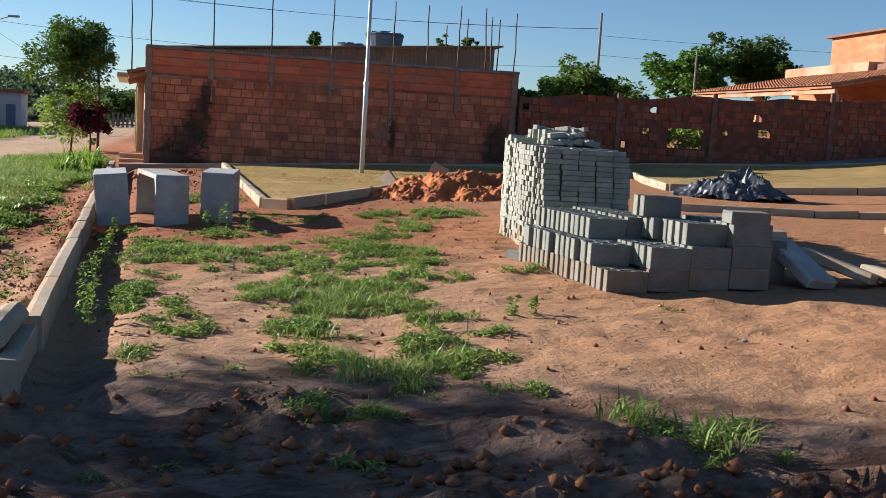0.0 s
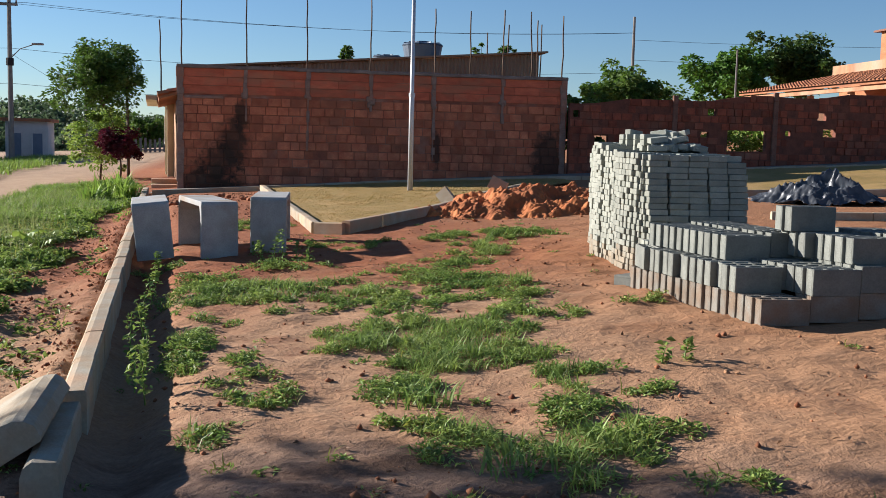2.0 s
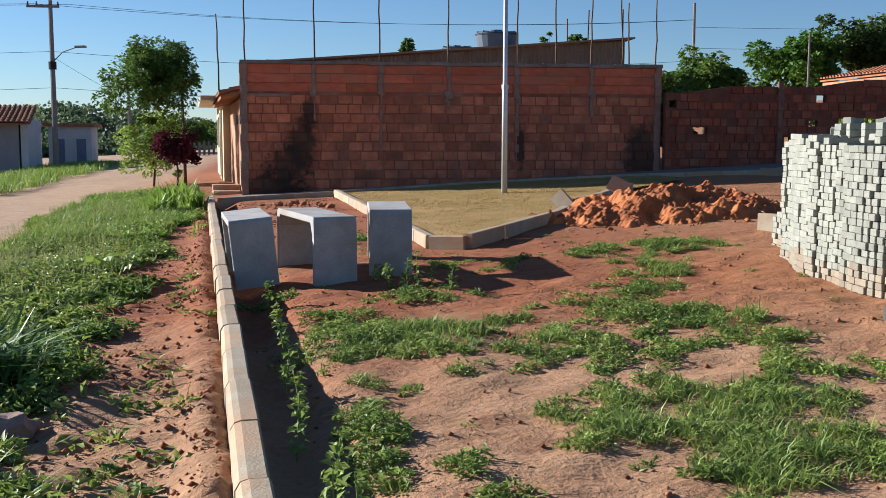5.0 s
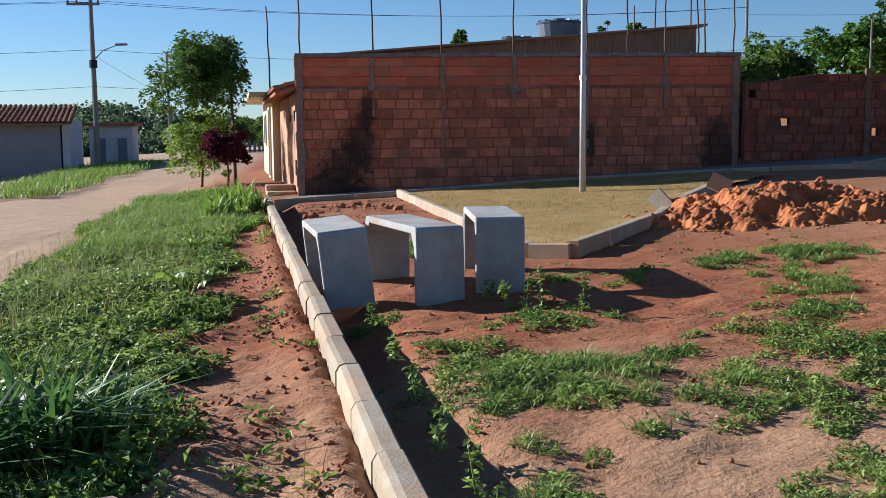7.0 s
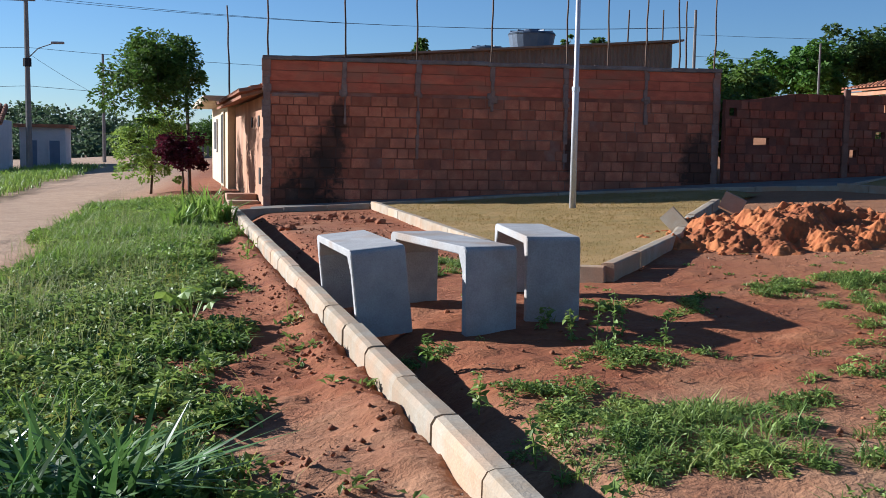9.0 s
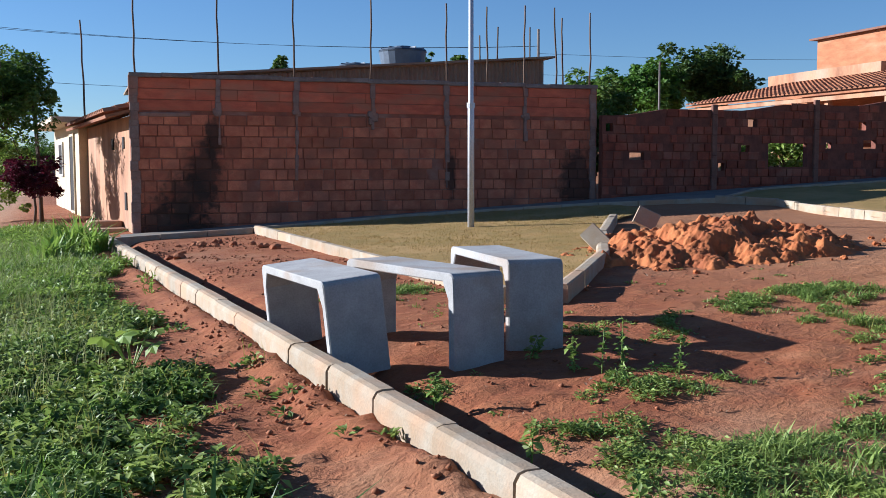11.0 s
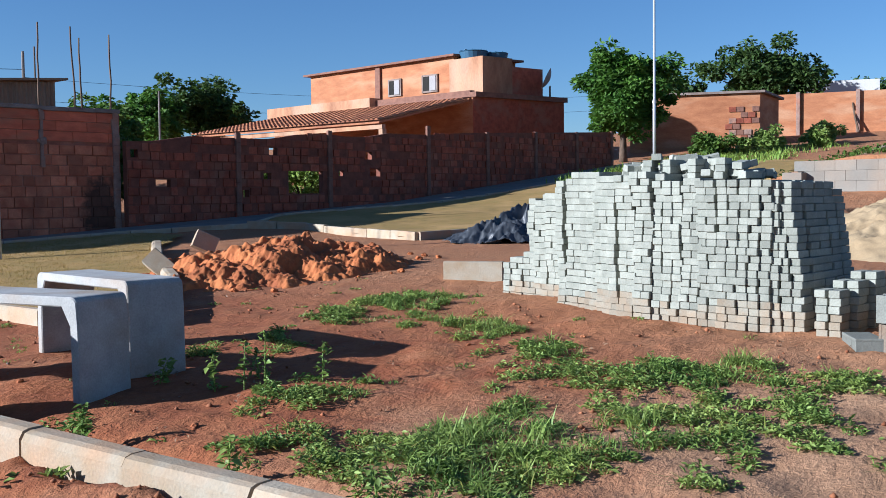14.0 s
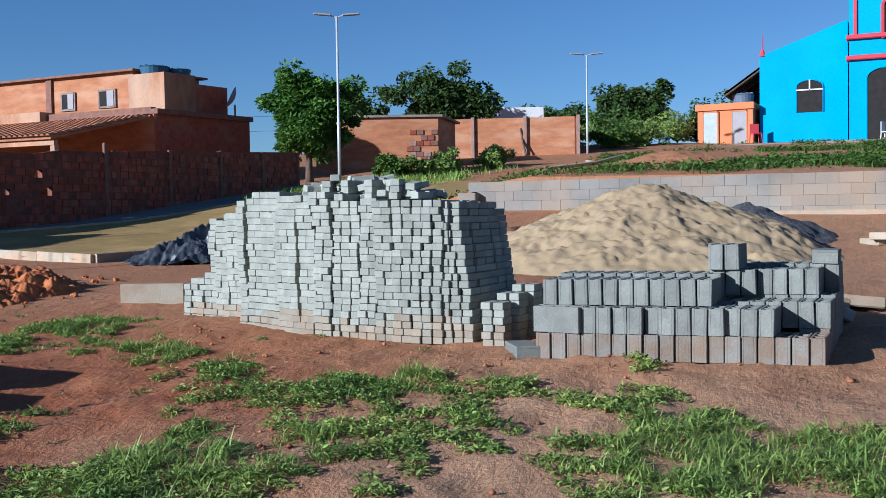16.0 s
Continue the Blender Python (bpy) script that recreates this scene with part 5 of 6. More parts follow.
def tree(name, x, y, crown_z, rx, ry, rz, label, material, clumps=60, per=90, size=0.16, seed=1, trunk_r=0.12, lean=(0, 0), z0=None, clump_r=0.34, category="tree", stems=1, holes=0.0, group=""):
    """A trunk with limbs reaching into an uneven crown of leaves."""
    rng = np.random.default_rng(seed)
    z0 = g1(x, y) if z0 is None else z0
    e = hold(name, (x, y, z0), label, category, group)
    cx, cy = x + lean[0], y + lean[1]
    pts = []
    while len(pts) < clumps:
        q = rng.normal(size=3)
        q /= np.linalg.norm(q)
        r = rng.uniform(0.12, 1.0) ** 0.5
        lump = 0.80 + 1.5 * float(fbm(np.array(q[0] * 2.1 + seed), np.array(q[2] * 2.1 + q[1] * 1.3), seed, 2))
        if rng.random() < holes:
            continue
        pts.append((cx + q[0] * r * rx * lump, cy + q[1] * r * ry * lump, crown_z + q[2] * r * rz * lump))
    pts = np.array(pts)
    mean = (rx + ry + rz) / 3
    rad = mean * clump_r * 0.8 * rng.uniform(0.45, 1.35, len(pts))
    v, f = leaf_cloud(pts, rad, per, size, rng)
    crown = new("crown", arr_mesh("crown", v, f, material))
    under(crown, e)
    b = B()
    for s in range(stems):
        ox, oy = (rng.uniform(-0.25, 0.25), rng.uniform(-0.2, 0.2)) if stems > 1 else (0, 0)
        top = Vector((cx + ox * 2.5, cy + oy * 2.5, crown_z - rz * 0.25))
        base = Vector((x + ox * 0.4, y + oy * 0.4, z0 - 0.1))
        mid = base.lerp(top, 0.5) + Vector((rng.uniform(-0.06, 0.06), rng.uniform(-0.06, 0.06), 0))
        b.tube([base, base.lerp(mid, 0.5), mid, top], [trunk_r * 1.25, trunk_r, trunk_r * 0.85, trunk_r * 0.5], 8)
    under(b.ob("trunk", M_BARK, smooth=True), e)
    b = B()
    fork = Vector((cx, cy, crown_z - rz * 0.55)).lerp(Vector((x, y, z0)), 0.1)
    for i in range(min(16, len(pts))):
        t = Vector(pts[i * len(pts) // 16 if len(pts) >= 16 else i])
        m = fork.lerp(t, 0.5) + Vector((0, 0, 0.12 * mean))
        b.tube([fork, m, t], [trunk_r * 0.5, trunk_r * 0.3, trunk_r * 0.12], 5)
    under(b.ob("limb", M_BARK, smooth=True), e)
    return e


tree("young_tree", -2.95, 27.4, 2.62, 1.3, 1.2, 1.05, "slender young tree with dense green crown beside the road", M_LEAF, 140, 130, 0.10, 3, 0.035, (-0.6, 0.4), stems=2, clump_r=0.30)
tree("burgundy_bush", -2.98, 26.8, 0.95, 0.62, 0.6, 0.48, "shrub with dark burgundy leaves at the roadside", M_LEAF_RED, 44, 120, 0.085, 5, 0.03, (0, 0), clump_r=0.38, category="bush")
tree("leafy_shrub", -3.9, 29.8, 1.0, 0.9, 0.8, 0.85, "yellowish-green shrub behind the burgundy bush", M_GRASS, 50, 90, 0.10, 8, 0.03, clump_r=0.36, category="bush")
tree("garden_tree", 11.5, 31.8, 2.75, 1.5, 1.3, 0.85, "rounded light green garden tree behind the far wall", M_LEAF, 80, 110, 0.17, 11, 0.12)
tree("garden_tree", 25.9, 47.5, 5.2, 2.7, 2.4, 1.55, "large dark green tree far behind the walls", M_LEAF_DARK, 120, 120, 0.28, 12, 0.2)
tree("garden_tree", 22.0, 46.5, 4.5, 2.2, 2.0, 1.6, "leafy light green tree beside a larger one", M_LEAF_MANGO, 100, 110, 0.26, 13, 0.16)
tree("garden_tree", 15.4, 40.0, 2.6, 2.4, 1.8, 1.0, "bushy trees rising behind the far wall", M_LEAF, 90, 100, 0.2, 24, 0.12)
tree("garden_bush", 13.3, 25.6, 1.45, 2.0, 0.9, 0.9, "green shrubs seen through the gaps in the wall", M_GRASS, 60, 90, 0.14, 13, 0.05, category="bush")
tree("garden_bush", 8.2, 26.0, 1.7, 1.0, 1.0, 0.85, "bushy greenery rising just behind the wall", M_LEAF, 50, 100, 0.14, 14, 0.05, category="bush")
for i, (x, y, z) in enumerate(((2.9, 33.0, 3.75), (7.15, 33.0, 4.0), (7.95, 33.0, 4.1))):
    tree("garden_shrub", x, y, z, 0.35, 0.35, 0.45, "thin green shrub top showing over the outbuilding roof", M_LEAF, 12, 40, 0.14, 70 + i, 0.03, category="bush", group="shrubs behind the outbuilding")
tree("mango_tree", 24.8, 23.75, 4.0, 1.5, 1.5, 1.75, "rounded mango tree in front of the brick shed", M_LEAF_MANGO, 150, 150, 0.2, 15, 0.12)
tree("spreading_tree", 39.6, 25.7, 6.2, 2.4, 2.5, 1.3, "wide spreading tree rising behind the brick shed", M_LEAF_DARK, 110, 110, 0.25, 16, 0.15)
tree("spreading_tree", 38.0, 30.0, 5.6, 2.4, 2.2, 1.1, "dark tree crown behind the brick shed", M_LEAF_DARK, 80, 100, 0.24, 17, 0.15)
tree("bank_tree", 48.0, 19.2, 6.2, 2.2, 2.2, 1.35, "broad dark tree beyond the brick boundary wall", M_LEAF_DARK, 110, 110, 0.26, 18, 0.16)
tree("bank_tree", 55.0, 25.5, 6.1, 3.0, 2.6, 1.3, "dark tree far up the bank", M_LEAF_DARK, 80, 100, 0.28, 19, 0.16)
tree("bank_tree", 52.5, 16.0, 5.4, 2.0, 2.0, 1.8, "tree close behind the orange annex", M_LEAF_DARK, 70, 100, 0.24, 20, 0.14)
for i, (x, y, s) in enumerate(((44.0, 17.6, 1.0), (42.5, 18.6, 0.9), (46.5, 16.6, 1.2), (47.5, 18.6, 1.4), (49.0, 21.0, 1.4), (45.5, 19.4, 1.1), (30.0, 19.6, 0.6), (26.0, 21.3, 0.7), (27.4, 20.4, 0.55))):
    tree("bank_bush", x, y, g1(x, y) + 0.55 * s, 1.5 * s, 1.3 * s, 0.9 * s, "lush green bush growing on the bank", M_LEAF if i % 2 else M_WEED, 40, 80, 0.16, 30 + i, 0.04, category="bush", group="bushes on the bank")
for i, (x, y, s) in enumerate(((-6.5, 63, 0.9), (-9.0, 72, 1.0), (-3.5, 66, 1.0), (-0.5, 60, 1.1), (-5.0, 80, 1.2))):
    tree("roadside_tree", x, y, g1(x, y) + 1.2 * s, 1.9 * s, 1.7 * s, 1.0 * s, "green tree standing at the end of the dirt road", M_LEAF_DARK if i % 2 else M_LEAF, 70, 110, 0.18, 50 + i, 0.12, group="trees at the end of the road")


def wooded_ridge(x0, y0, x1, y1, base, h, seed, n=420, per=26):
    """A far ridge covered by small tree crowns."""
    rng = np.random.default_rng(seed)
    t = rng.uniform(0, 1, n)
    depth = rng.uniform(0, 1, n)
    d = np.array([x1 - x0, y1 - y0]) / math.hypot(x1 - x0, y1 - y0)
    nn = np.array([-d[1], d[0]])
    top = h * (0.6 + 0.8 * (fbm(t * 5, t * 0, seed, 3) + 0.3))
    c = np.stack([x0 + (x1 - x0) * t + nn[0] * depth * 25, y0 + (y1 - y0) * t + nn[1] * depth * 25, base + top * (0.15 + 0.85 * depth)], 1)
    v, f = leaf_cloud(c, np.full(n, 2.2) * rng.uniform(0.7, 1.3, n), per * 6, 0.55, rng, aspect=0.8)
    o = new("wooded_ridge", arr_mesh("wooded_ridge", v, f, M_LEAF_HAZED))
    return tagged(o, "distant ridge covered with green trees, haze put into the leaf colour", "woods", kind="stuff")


wooded_ridge(-75, 105, 10, 125, -2.0, 6.5, 90)
wooded_ridge(10, 125, 100, 100, 0.0, 4.0, 91)
wooded_ridge(95, 100, 110, -20, 3.0, 4.0, 92)


# ---- weeds and grass ----
def blades(px, py, pz, n_per, h, w, spread, rng, bend=0.6, hvar=0.5):
    """Bent narrow blades rising from tufts at the given places."""
    n = len(px) * n_per
    x, y, z, hh = np.repeat(px, n_per), np.repeat(py, n_per), np.repeat(pz, n_per), np.repeat(h, n_per) if np.ndim(h) else np.full(n, h)
    a = rng.uniform(0, math.tau, n)
    r = spread * np.sqrt(rng.uniform(0, 1, n))
    o = rng.uniform(0, math.tau, n)
    bx, by = x + r * np.cos(o), y + r * np.sin(o)
    hh = hh * rng.uniform(1 - hvar, 1 + hvar, n)
    be = bend * rng.uniform(0.3, 1.3, n)
    dx, dy = np.cos(a), np.sin(a)
    sx, sy = -dy * w / 2, dx * w / 2
    P = []
    for t, ww in ((0, 0.7), (0.5, 1.0)):
        lx, lz = be * hh * t * t, hh * t * (1 - 0.25 * be * t)
        for sg in (-1, 1):
            P.append(np.stack([bx + dx * lx + sg * sx * ww, by + dy * lx + sg * sy * ww, z - 0.01 + lz], 1))
    P.append(np.stack([bx + dx * be * hh, by + dy * be * hh, z + hh * np.clip(1 - 0.45 * be, 0.15, 1)], 1))
    v = np.stack(P, 1).reshape(-1, 3)
    i = np.arange(n)[:, None] * 5
    f = np.concatenate([i + [0, 1, 3], i + [0, 3, 2], i + [2, 3, 4]], 1).reshape(-1, 3)
    return v, f


def broad(px, py, pz, n_per, size, spread, height, rng, aspect=0.3, rise=0.1):
    """Folded leaves held at several heights of a low dome, pointing outwards."""
    n = len(px) * n_per
    x, y, z = np.repeat(px, n_per), np.repeat(py, n_per), np.repeat(pz, n_per)
    hh = np.repeat(height, n_per) if np.ndim(height) else np.full(n, height)
    a, r = rng.uniform(0, math.tau, n), spread * np.sqrt(rng.uniform(0, 1, n))
    p = np.stack([x + r * np.cos(a), y + r * np.sin(a), z + hh * rng.uniform(0.1, 1.0, n) * (1.1 - r / spread * 0.6)], 1)
    ax = np.stack([np.cos(a), np.sin(a), rng.uniform(-0.35, 0.5, n) + rise], 1) + rng.normal(size=(n, 3)) * 0.4
    ax /= np.linalg.norm(ax, axis=1)[:, None]
    up = np.tile([0, 0, 1.0], (n, 1)) + rng.normal(size=(n, 3)) * 0.4
    side = np.cross(ax, up)
    side /= np.linalg.norm(side, axis=1)[:, None]
    top = np.cross(side, ax)
    s = size * rng.uniform(0.5, 1.5, n)[:, None]
    a0, b0 = p - ax * s * 0.5, p + ax * s * 0.5 - top * s * 0.12
    m1, m2 = p + side * s * aspect + top * s * 0.10, p - side * s * aspect + top * s * 0.10
    v = np.stack([a0, m1, b0, m2], 1).reshape(-1, 3)
    i = np.arange(n)[:, None] * 4
    f = np.concatenate([i + [0, 1, 2], i + [0, 2, 3]], 1).reshape(-1, 3)
    return v, f


def scatter(n, x0, x1, y0, y1, keep, rng):
    x, y = rng.uniform(x0, x1, n), rng.uniform(y0, y1, n)
    k = rng.uniform(0, 1, n) < keep(x, y)
    return x[k], y[k]


def stuff(name, parts, material, label, category):
    v, f, o = [], [], 0
    for a, b in parts:
        v.append(a)
        f.append(b + o)
        o += len(a)
    ob = new(name, arr_mesh(name, np.concatenate(v), np.concatenate(f), material))
    return tagged(ob, label, category, kind="stuff")


# centre and radii of the weed patches on the trodden earth: thick ones, and thin ones
THICK = [
    (0.55, 9.15, 0.8, 0.7), (1.75, 9.25, 0.75, 0.65), (1.75, 8.35, 0.75, 0.65), (0.4, 8.5, 0.32, 0.36), (1.5, 7.3, 0.6, 0.6), (1.55, 6.75, 0.55, 0.5),
    (1.35, 6.15, 0.3, 0.3), (1.4, 5.6, 0.36, 0.35), (2.15, 5.55, 0.42, 0.36), (1.75, 5.1, 0.5, 0.3), (2.65, 11.25, 0.4, 0.45), (3.1, 12.35, 0.75, 0.45), (1.4, 12.2, 0.4, 0.45),
]
THIN = [
    (1.5, 4.5, 0.4, 0.3), (2.1, 4.5, 0.2, 0.15), (2.75, 3.8, 0.4, 0.28), (1.4, 3.9, 0.17, 0.15), (0.5, 6.25, 0.25, 0.3), (0.25, 6.9, 0.2, 0.15), (0.35, 5.5, 0.12, 0.12),
    (0.75, 10.6, 0.4, 0.3), (2.2, 10.3, 0.45, 0.28), (-0.45, 11.3, 0.22, 0.25), (3.15, 7.95, 0.22, 0.12), (2.3, 7.8, 0.35, 0.3), (2.0, 6.2, 0.3, 0.25), (0.0, 10.0, 0.3, 0.3), (0.1, 7.4, 0.12, 0.6), (0.3, 14.6, 0.5, 0.5),
]


def weed_density(x, y):
    d = np.zeros_like(x)
    for spots, s in ((THICK, 1.0), (THIN, 0.72)):
        for cx, cy, rx, ry in spots:
            q = ((x - cx) / rx) ** 2 + ((y - cy) / ry) ** 2
            d = np.maximum(d, s * np.clip(1.5 - q, 0, 1))
    n = 1.9 * fbm(x * 2.1, y * 2.1, 101, 4) + 2.2 * fbm(x * 6.5, y * 6.5, 107, 3)
    return np.maximum(np.clip((0.50 * d + n - 0.30) * 2.6, 0, 1) * (d > 0.03), 0.005 * (fbm(x, y, 109, 3) > -0.05))


def verge_density(x, y):
    kx = KERB_A.x + (KERB_B.x - KERB_A.x) * (y - KERB_A.y) / (KERB_B.y - KERB_A.y)
    d = kx - x
    inner = 0.72 - 0.45 * step01((y - 13) / 5) + 0.9 * fbm(x * 1.3, y * 1.3, 131, 3)
    lush = step01((d - inner) / 0.3) * step01((2.7 + 0.25 * np.sin(y) - d) / 0.6)
    n = 1.8 * fbm(x * 2.0, y * 2.0, 139, 4) + 1.9 * fbm(x * 6.0, y * 6.0, 141, 3)
    thick = np.clip((0.56 * lush + n - 0.24 + 0.2 * step01((y - 12) / 4)) * 2.8, 0, 1) * (lush > 0.05)
    bare = 0.035 * np.clip(d * 4, 0, 1) * (d < 2.6) * (fbm(x * 2, y * 2, 137, 3) > 0.0)
    return np.clip(np.maximum(thick, bare) * (d > 0.12) * (y < 26), 0, 1)


def vegetation():
    rng = np.random.default_rng(7)
    # creeping weeds inside the kerb: leafy domes and grassy tufts in the same mats
    x, y = scatter(30000, -0.9, 4.2, 3.0, 15.5, weed_density, rng)
    z = ground_at(x, y)
    kind = fbm(x * 1.1, y * 1.1, 113, 3) + rng.normal(size=len(x)) * 0.09
    tall = 0.018 + 0.042 * weed_density(x, y) * rng.uniform(0.3, 1.4, len(x))
    leafy, grassy = kind > -0.13, kind <= -0.09
    parts = [broad(x[leafy], y[leafy], z[leafy], 20, 0.030, 0.055, tall[leafy], rng, 0.20, 0.2)]
    parts += [blades(x[grassy], y[grassy], z[grassy], 13, tall[grassy] * 1.35, 0.0065, 0.048, rng, 1.3), broad(x[grassy], y[grassy], z[grassy], 3, 0.03, 0.06, 0.03, rng, 0.2)]
    stuff("creeping_weeds", parts, M_WEED, "patches of low creeping green weeds on the red earth", "weeds")
    k = rng.uniform(0, 1, len(x)) < 0.10
    parts = [blades(x[k], y[k], z[k], 4, 0.075, 0.006, 0.07, rng, 1.2), broad(x[k], y[k], z[k], 3, 0.03, 0.08, 0.035, rng, 0.25)]
    stuff("yellowing_weeds", parts, M_YELLOW, "yellowing leaves and blades among the creeping weeds", "weeds")
    # verge outside the kerb
    x, y = scatter(36000, -4.6, 0.0, 4.5, 26, verge_density, rng)
    z = ground_at(x, y)
    near = y < 16
    far = ~near
    lift = vnoise(x * 0.9, y * 0.9, 151) * (0.4 + 0.6 * verge_density(x, y))
    hh = 0.03 + 0.17 * lift
    kind = fbm(x * 0.8, y * 0.8, 153, 3) + rng.normal(size=len(x)) * 0.10
    a, b = near & (kind > -0.17), near & (kind <= -0.10)
    parts = [broad(x[a], y[a], z[a], 15, 0.052, 0.085, hh[a] * 0.9, rng, 0.24, 0.2)]
    c = near & (rng.uniform(0, 1, len(x)) < 0.22)
    stuff("verge_underleaf", [broad(x[c], y[c], z[c], 9, 0.055, 0.1, hh[c] * 0.8, rng, 0.28, 0.1)], M_LEAF, "dark green lower leaves in the verge weeds", "weeds")
    stuff("verge_weeds", parts, M_WEED, "broad-leaved weeds spreading over the verge outside the kerb", "weeds")
    parts = [blades(x[b], y[b], z[b], 8, hh[b] * 1.1, 0.010, 0.08, rng, 1.1), broad(x[b], y[b], z[b], 4, 0.036, 0.08, hh[b] * 0.7, rng, 0.2)]
    parts += [blades(x[far], y[far], z[far], 6, 0.10 + 0.14 * lift[far], 0.011, 0.09, rng, 0.9), broad(x[far], y[far], z[far], 9, 0.06, 0.09, 0.13, rng, 0.25)]
    stuff("verge_grass", parts, M_GRASS, "lush green grass tufts on the verge outside the kerb", "grass")
    k = near & (rng.uniform(0, 1, len(x)) < 0.07)
    parts = [blades(x[k], y[k], z[k], 3, 0.2, 0.004, 0.08, rng, 0.5), broad(x[k], y[k], z[k], 5, 0.045, 0.09, 0.13, rng, 0.28, 0.3)]
    stuff("yellowing_verge", parts, M_YELLOW, "yellow-green shoots and dry stems standing in the verge", "weeds")
    # dead leaves and plant scraps on the bare strip by the kerb and the start
    x, y = scatter(5200, -2.0, 3.4, 4.6, 14.5, lambda a, b: np.where(a < kerb_x(b) - 0.1, 0.75, 0.16) * np.clip(0.3 + 3 * fbm(a * 2.2, b * 2.2, 157, 3), 0, 1), rng)
    stuff("leaf_litter", [broad(x, y, ground_at(x, y) + 0.004, 3, 0.026, 0.06, 0.012, rng, 0.25, -0.1)], M_LITTER, "dead leaves and scraps of dry weeds on the earth", "leaf litter")
    # hazy seed heads farther along the verge
    x, y = scatter(1000, -4.6, -1.6, 11.5, 22, lambda a, b: np.exp(-(((a + 3.0 + 0.03 * (b - 12)) / 0.75) ** 2)) * 0.9, rng)
    parts = [blades(x, y, ground_at(x, y), 9, 0.27, 0.0035, 0.1, rng, 0.5, 0.4)]
    stuff("seed_grass", parts, M_DRYGRASS, "tall pale seeding grass on the verge", "grass")
    # grass at the foot of houses and along the road
    x, y = scatter(3000, -14, -7.5, 30, 52, lambda a, b: np.clip(0.9 - np.abs(a + 9.3 + 0.06 * (b - 40)) / 2.2, 0, 1), rng)
    parts = [blades(x, y, gz(x, y), 12, 0.27, 0.022, 0.3, rng, 0.9)]
    stuff("roadside_grass", parts, M_GRASS, "rough green grass on the far side of the dirt road", "grass")
    # bank above the retaining wall
    x, y = scatter(15000, 17.0, 44, -4, 17, lambda a, b: np.clip(-0.08 + 0.3 * step01((12.5 - b) / 3) + 4.5 * fbm(a * 0.35, b * 0.35, 161, 3), 0, 1) * np.clip((a - 17) / 3, 0.15, 1), rng)
    parts = [blades(x, y, gz(x, y), 5, 0.16, 0.025, 0.22, rng, 0.9), broad(x, y, gz(x, y), 8, 0.10, 0.25, 0.2, rng)]
    stuff("bank_weeds", parts, M_LEAF, "weeds spreading over the red earth bank", "weeds")
    x, y = scatter(1500, 18.0, 30, 17, 22, lambda a, b: np.clip(0.35 + 2 * fbm(a * 0.5, b * 0.5, 163, 3), 0, 1) * (b > 18.5), rng)
    stuff("slope_grass", [blades(x, y, gz(x, y), 8, 0.22, 0.025, 0.2, rng, 0.7)], M_GRASS, "green grass on the slope below the shed", "grass")
    # short turf on the lawns
    x, y = scatter(26000, 0.4, 7.0, 13.2, 22.4, lambda a, b: in_poly(a, b, LAWN_A) * 0.6, rng)
    stuff("turf", [blades(x, y, gz(x, y) + 0.05, 4, 0.020, 0.005, 0.06, rng, 0.8)], M_TURF, "short dry turf blades on the lawn", "grass")


vegetation()


def sedge(x, y, n, h, label, seed, material=M_SEDGE, w=0.028, spread=0.14, bend=1.0):
    rng = np.random.default_rng(seed)
    e = hold("grass_tuft", (x, y, g1(x, y)), label, "plant", "long bladed tufts")
    for k in range(3):
        a = k * math.tau / 3 + seed
        px, py = x + 0.45 * spread * math.cos(a), y + 0.45 * spread * math.sin(a)
        v, f = blades(np.array([px]), np.array([py]), np.array([g1(px, py)]), n // 3, h, w, spread * 0.7, rng, bend, 0.35)
        under(new("blade_clump", arr_mesh("blade_clump", v, f, material)), e)
    return e


sedge(-1.95, 8.75, 250, 0.44, "dark glossy tuft of long blades on the verge", 201, spread=0.3)
sedge(-2.4, 8.3, 170, 0.38, "dark long bladed tuft at the edge of the verge", 202, spread=0.28)
sedge(-2.5, 9.6, 80, 0.26, "small dark long bladed tuft in the grass", 203, spread=0.2)
for i, (x, y) in enumerate(((1.28, 5.8), (1.5, 4.85), (1.95, 5.0), (0.75, 9.2), (0.55, 9.45), (2.6, 4.0), (2.85, 3.65))):
    sedge(x, y, 80, 0.12, "tuft of coarse grass growing on the red earth", 210 + i, M_WEED, 0.010, 0.16)
def gourd_plant(x, y):
    """A few large pale lobed leaves on short stalks."""
    rng = np.random.default_rng(260)
    z = g1(x, y) + 0.05
    e = hold("gourd_plant", (x, y, z), "young gourd plant with large pale green leaves in the verge", "plant")
    for k in range(7):
        a, r, h = k * 0.9 + rng.uniform(-0.3, 0.3), rng.uniform(0.06, 0.2), rng.uniform(0.12, 0.24)
        c = Vector((x + r * math.cos(a), y + r * math.sin(a), z + h))
        b = B()
        b.tube([(x, y, z - 0.05), c.lerp(Vector((x, y, z)), 0.4) + Vector((0, 0, 0.04)), c], [0.006, 0.005, 0.004], 5)
        under(b.ob("stalk", M_WEED), e)
        n, s = 11, rng.uniform(0.06, 0.1)
        tilt = Euler((rng.uniform(-0.5, 0.5), rng.uniform(-0.5, 0.5), a)).to_matrix()
        ring = [c + tilt @ Vector((math.cos(q) * s * (1.15 if j % 2 else 0.8), math.sin(q) * s * (1.1 if j % 2 else 0.8), -0.012 - 0.02 * (j % 2))) for j, q in enumerate([i * math.tau / n for i in range(n)])]
        b = B()
        b.add([c] + ring, [(0, 1 + i, 1 + (i + 1) % n) for i in range(n)])
        under(b.ob("leaf", M_GRASS), e)
    return e


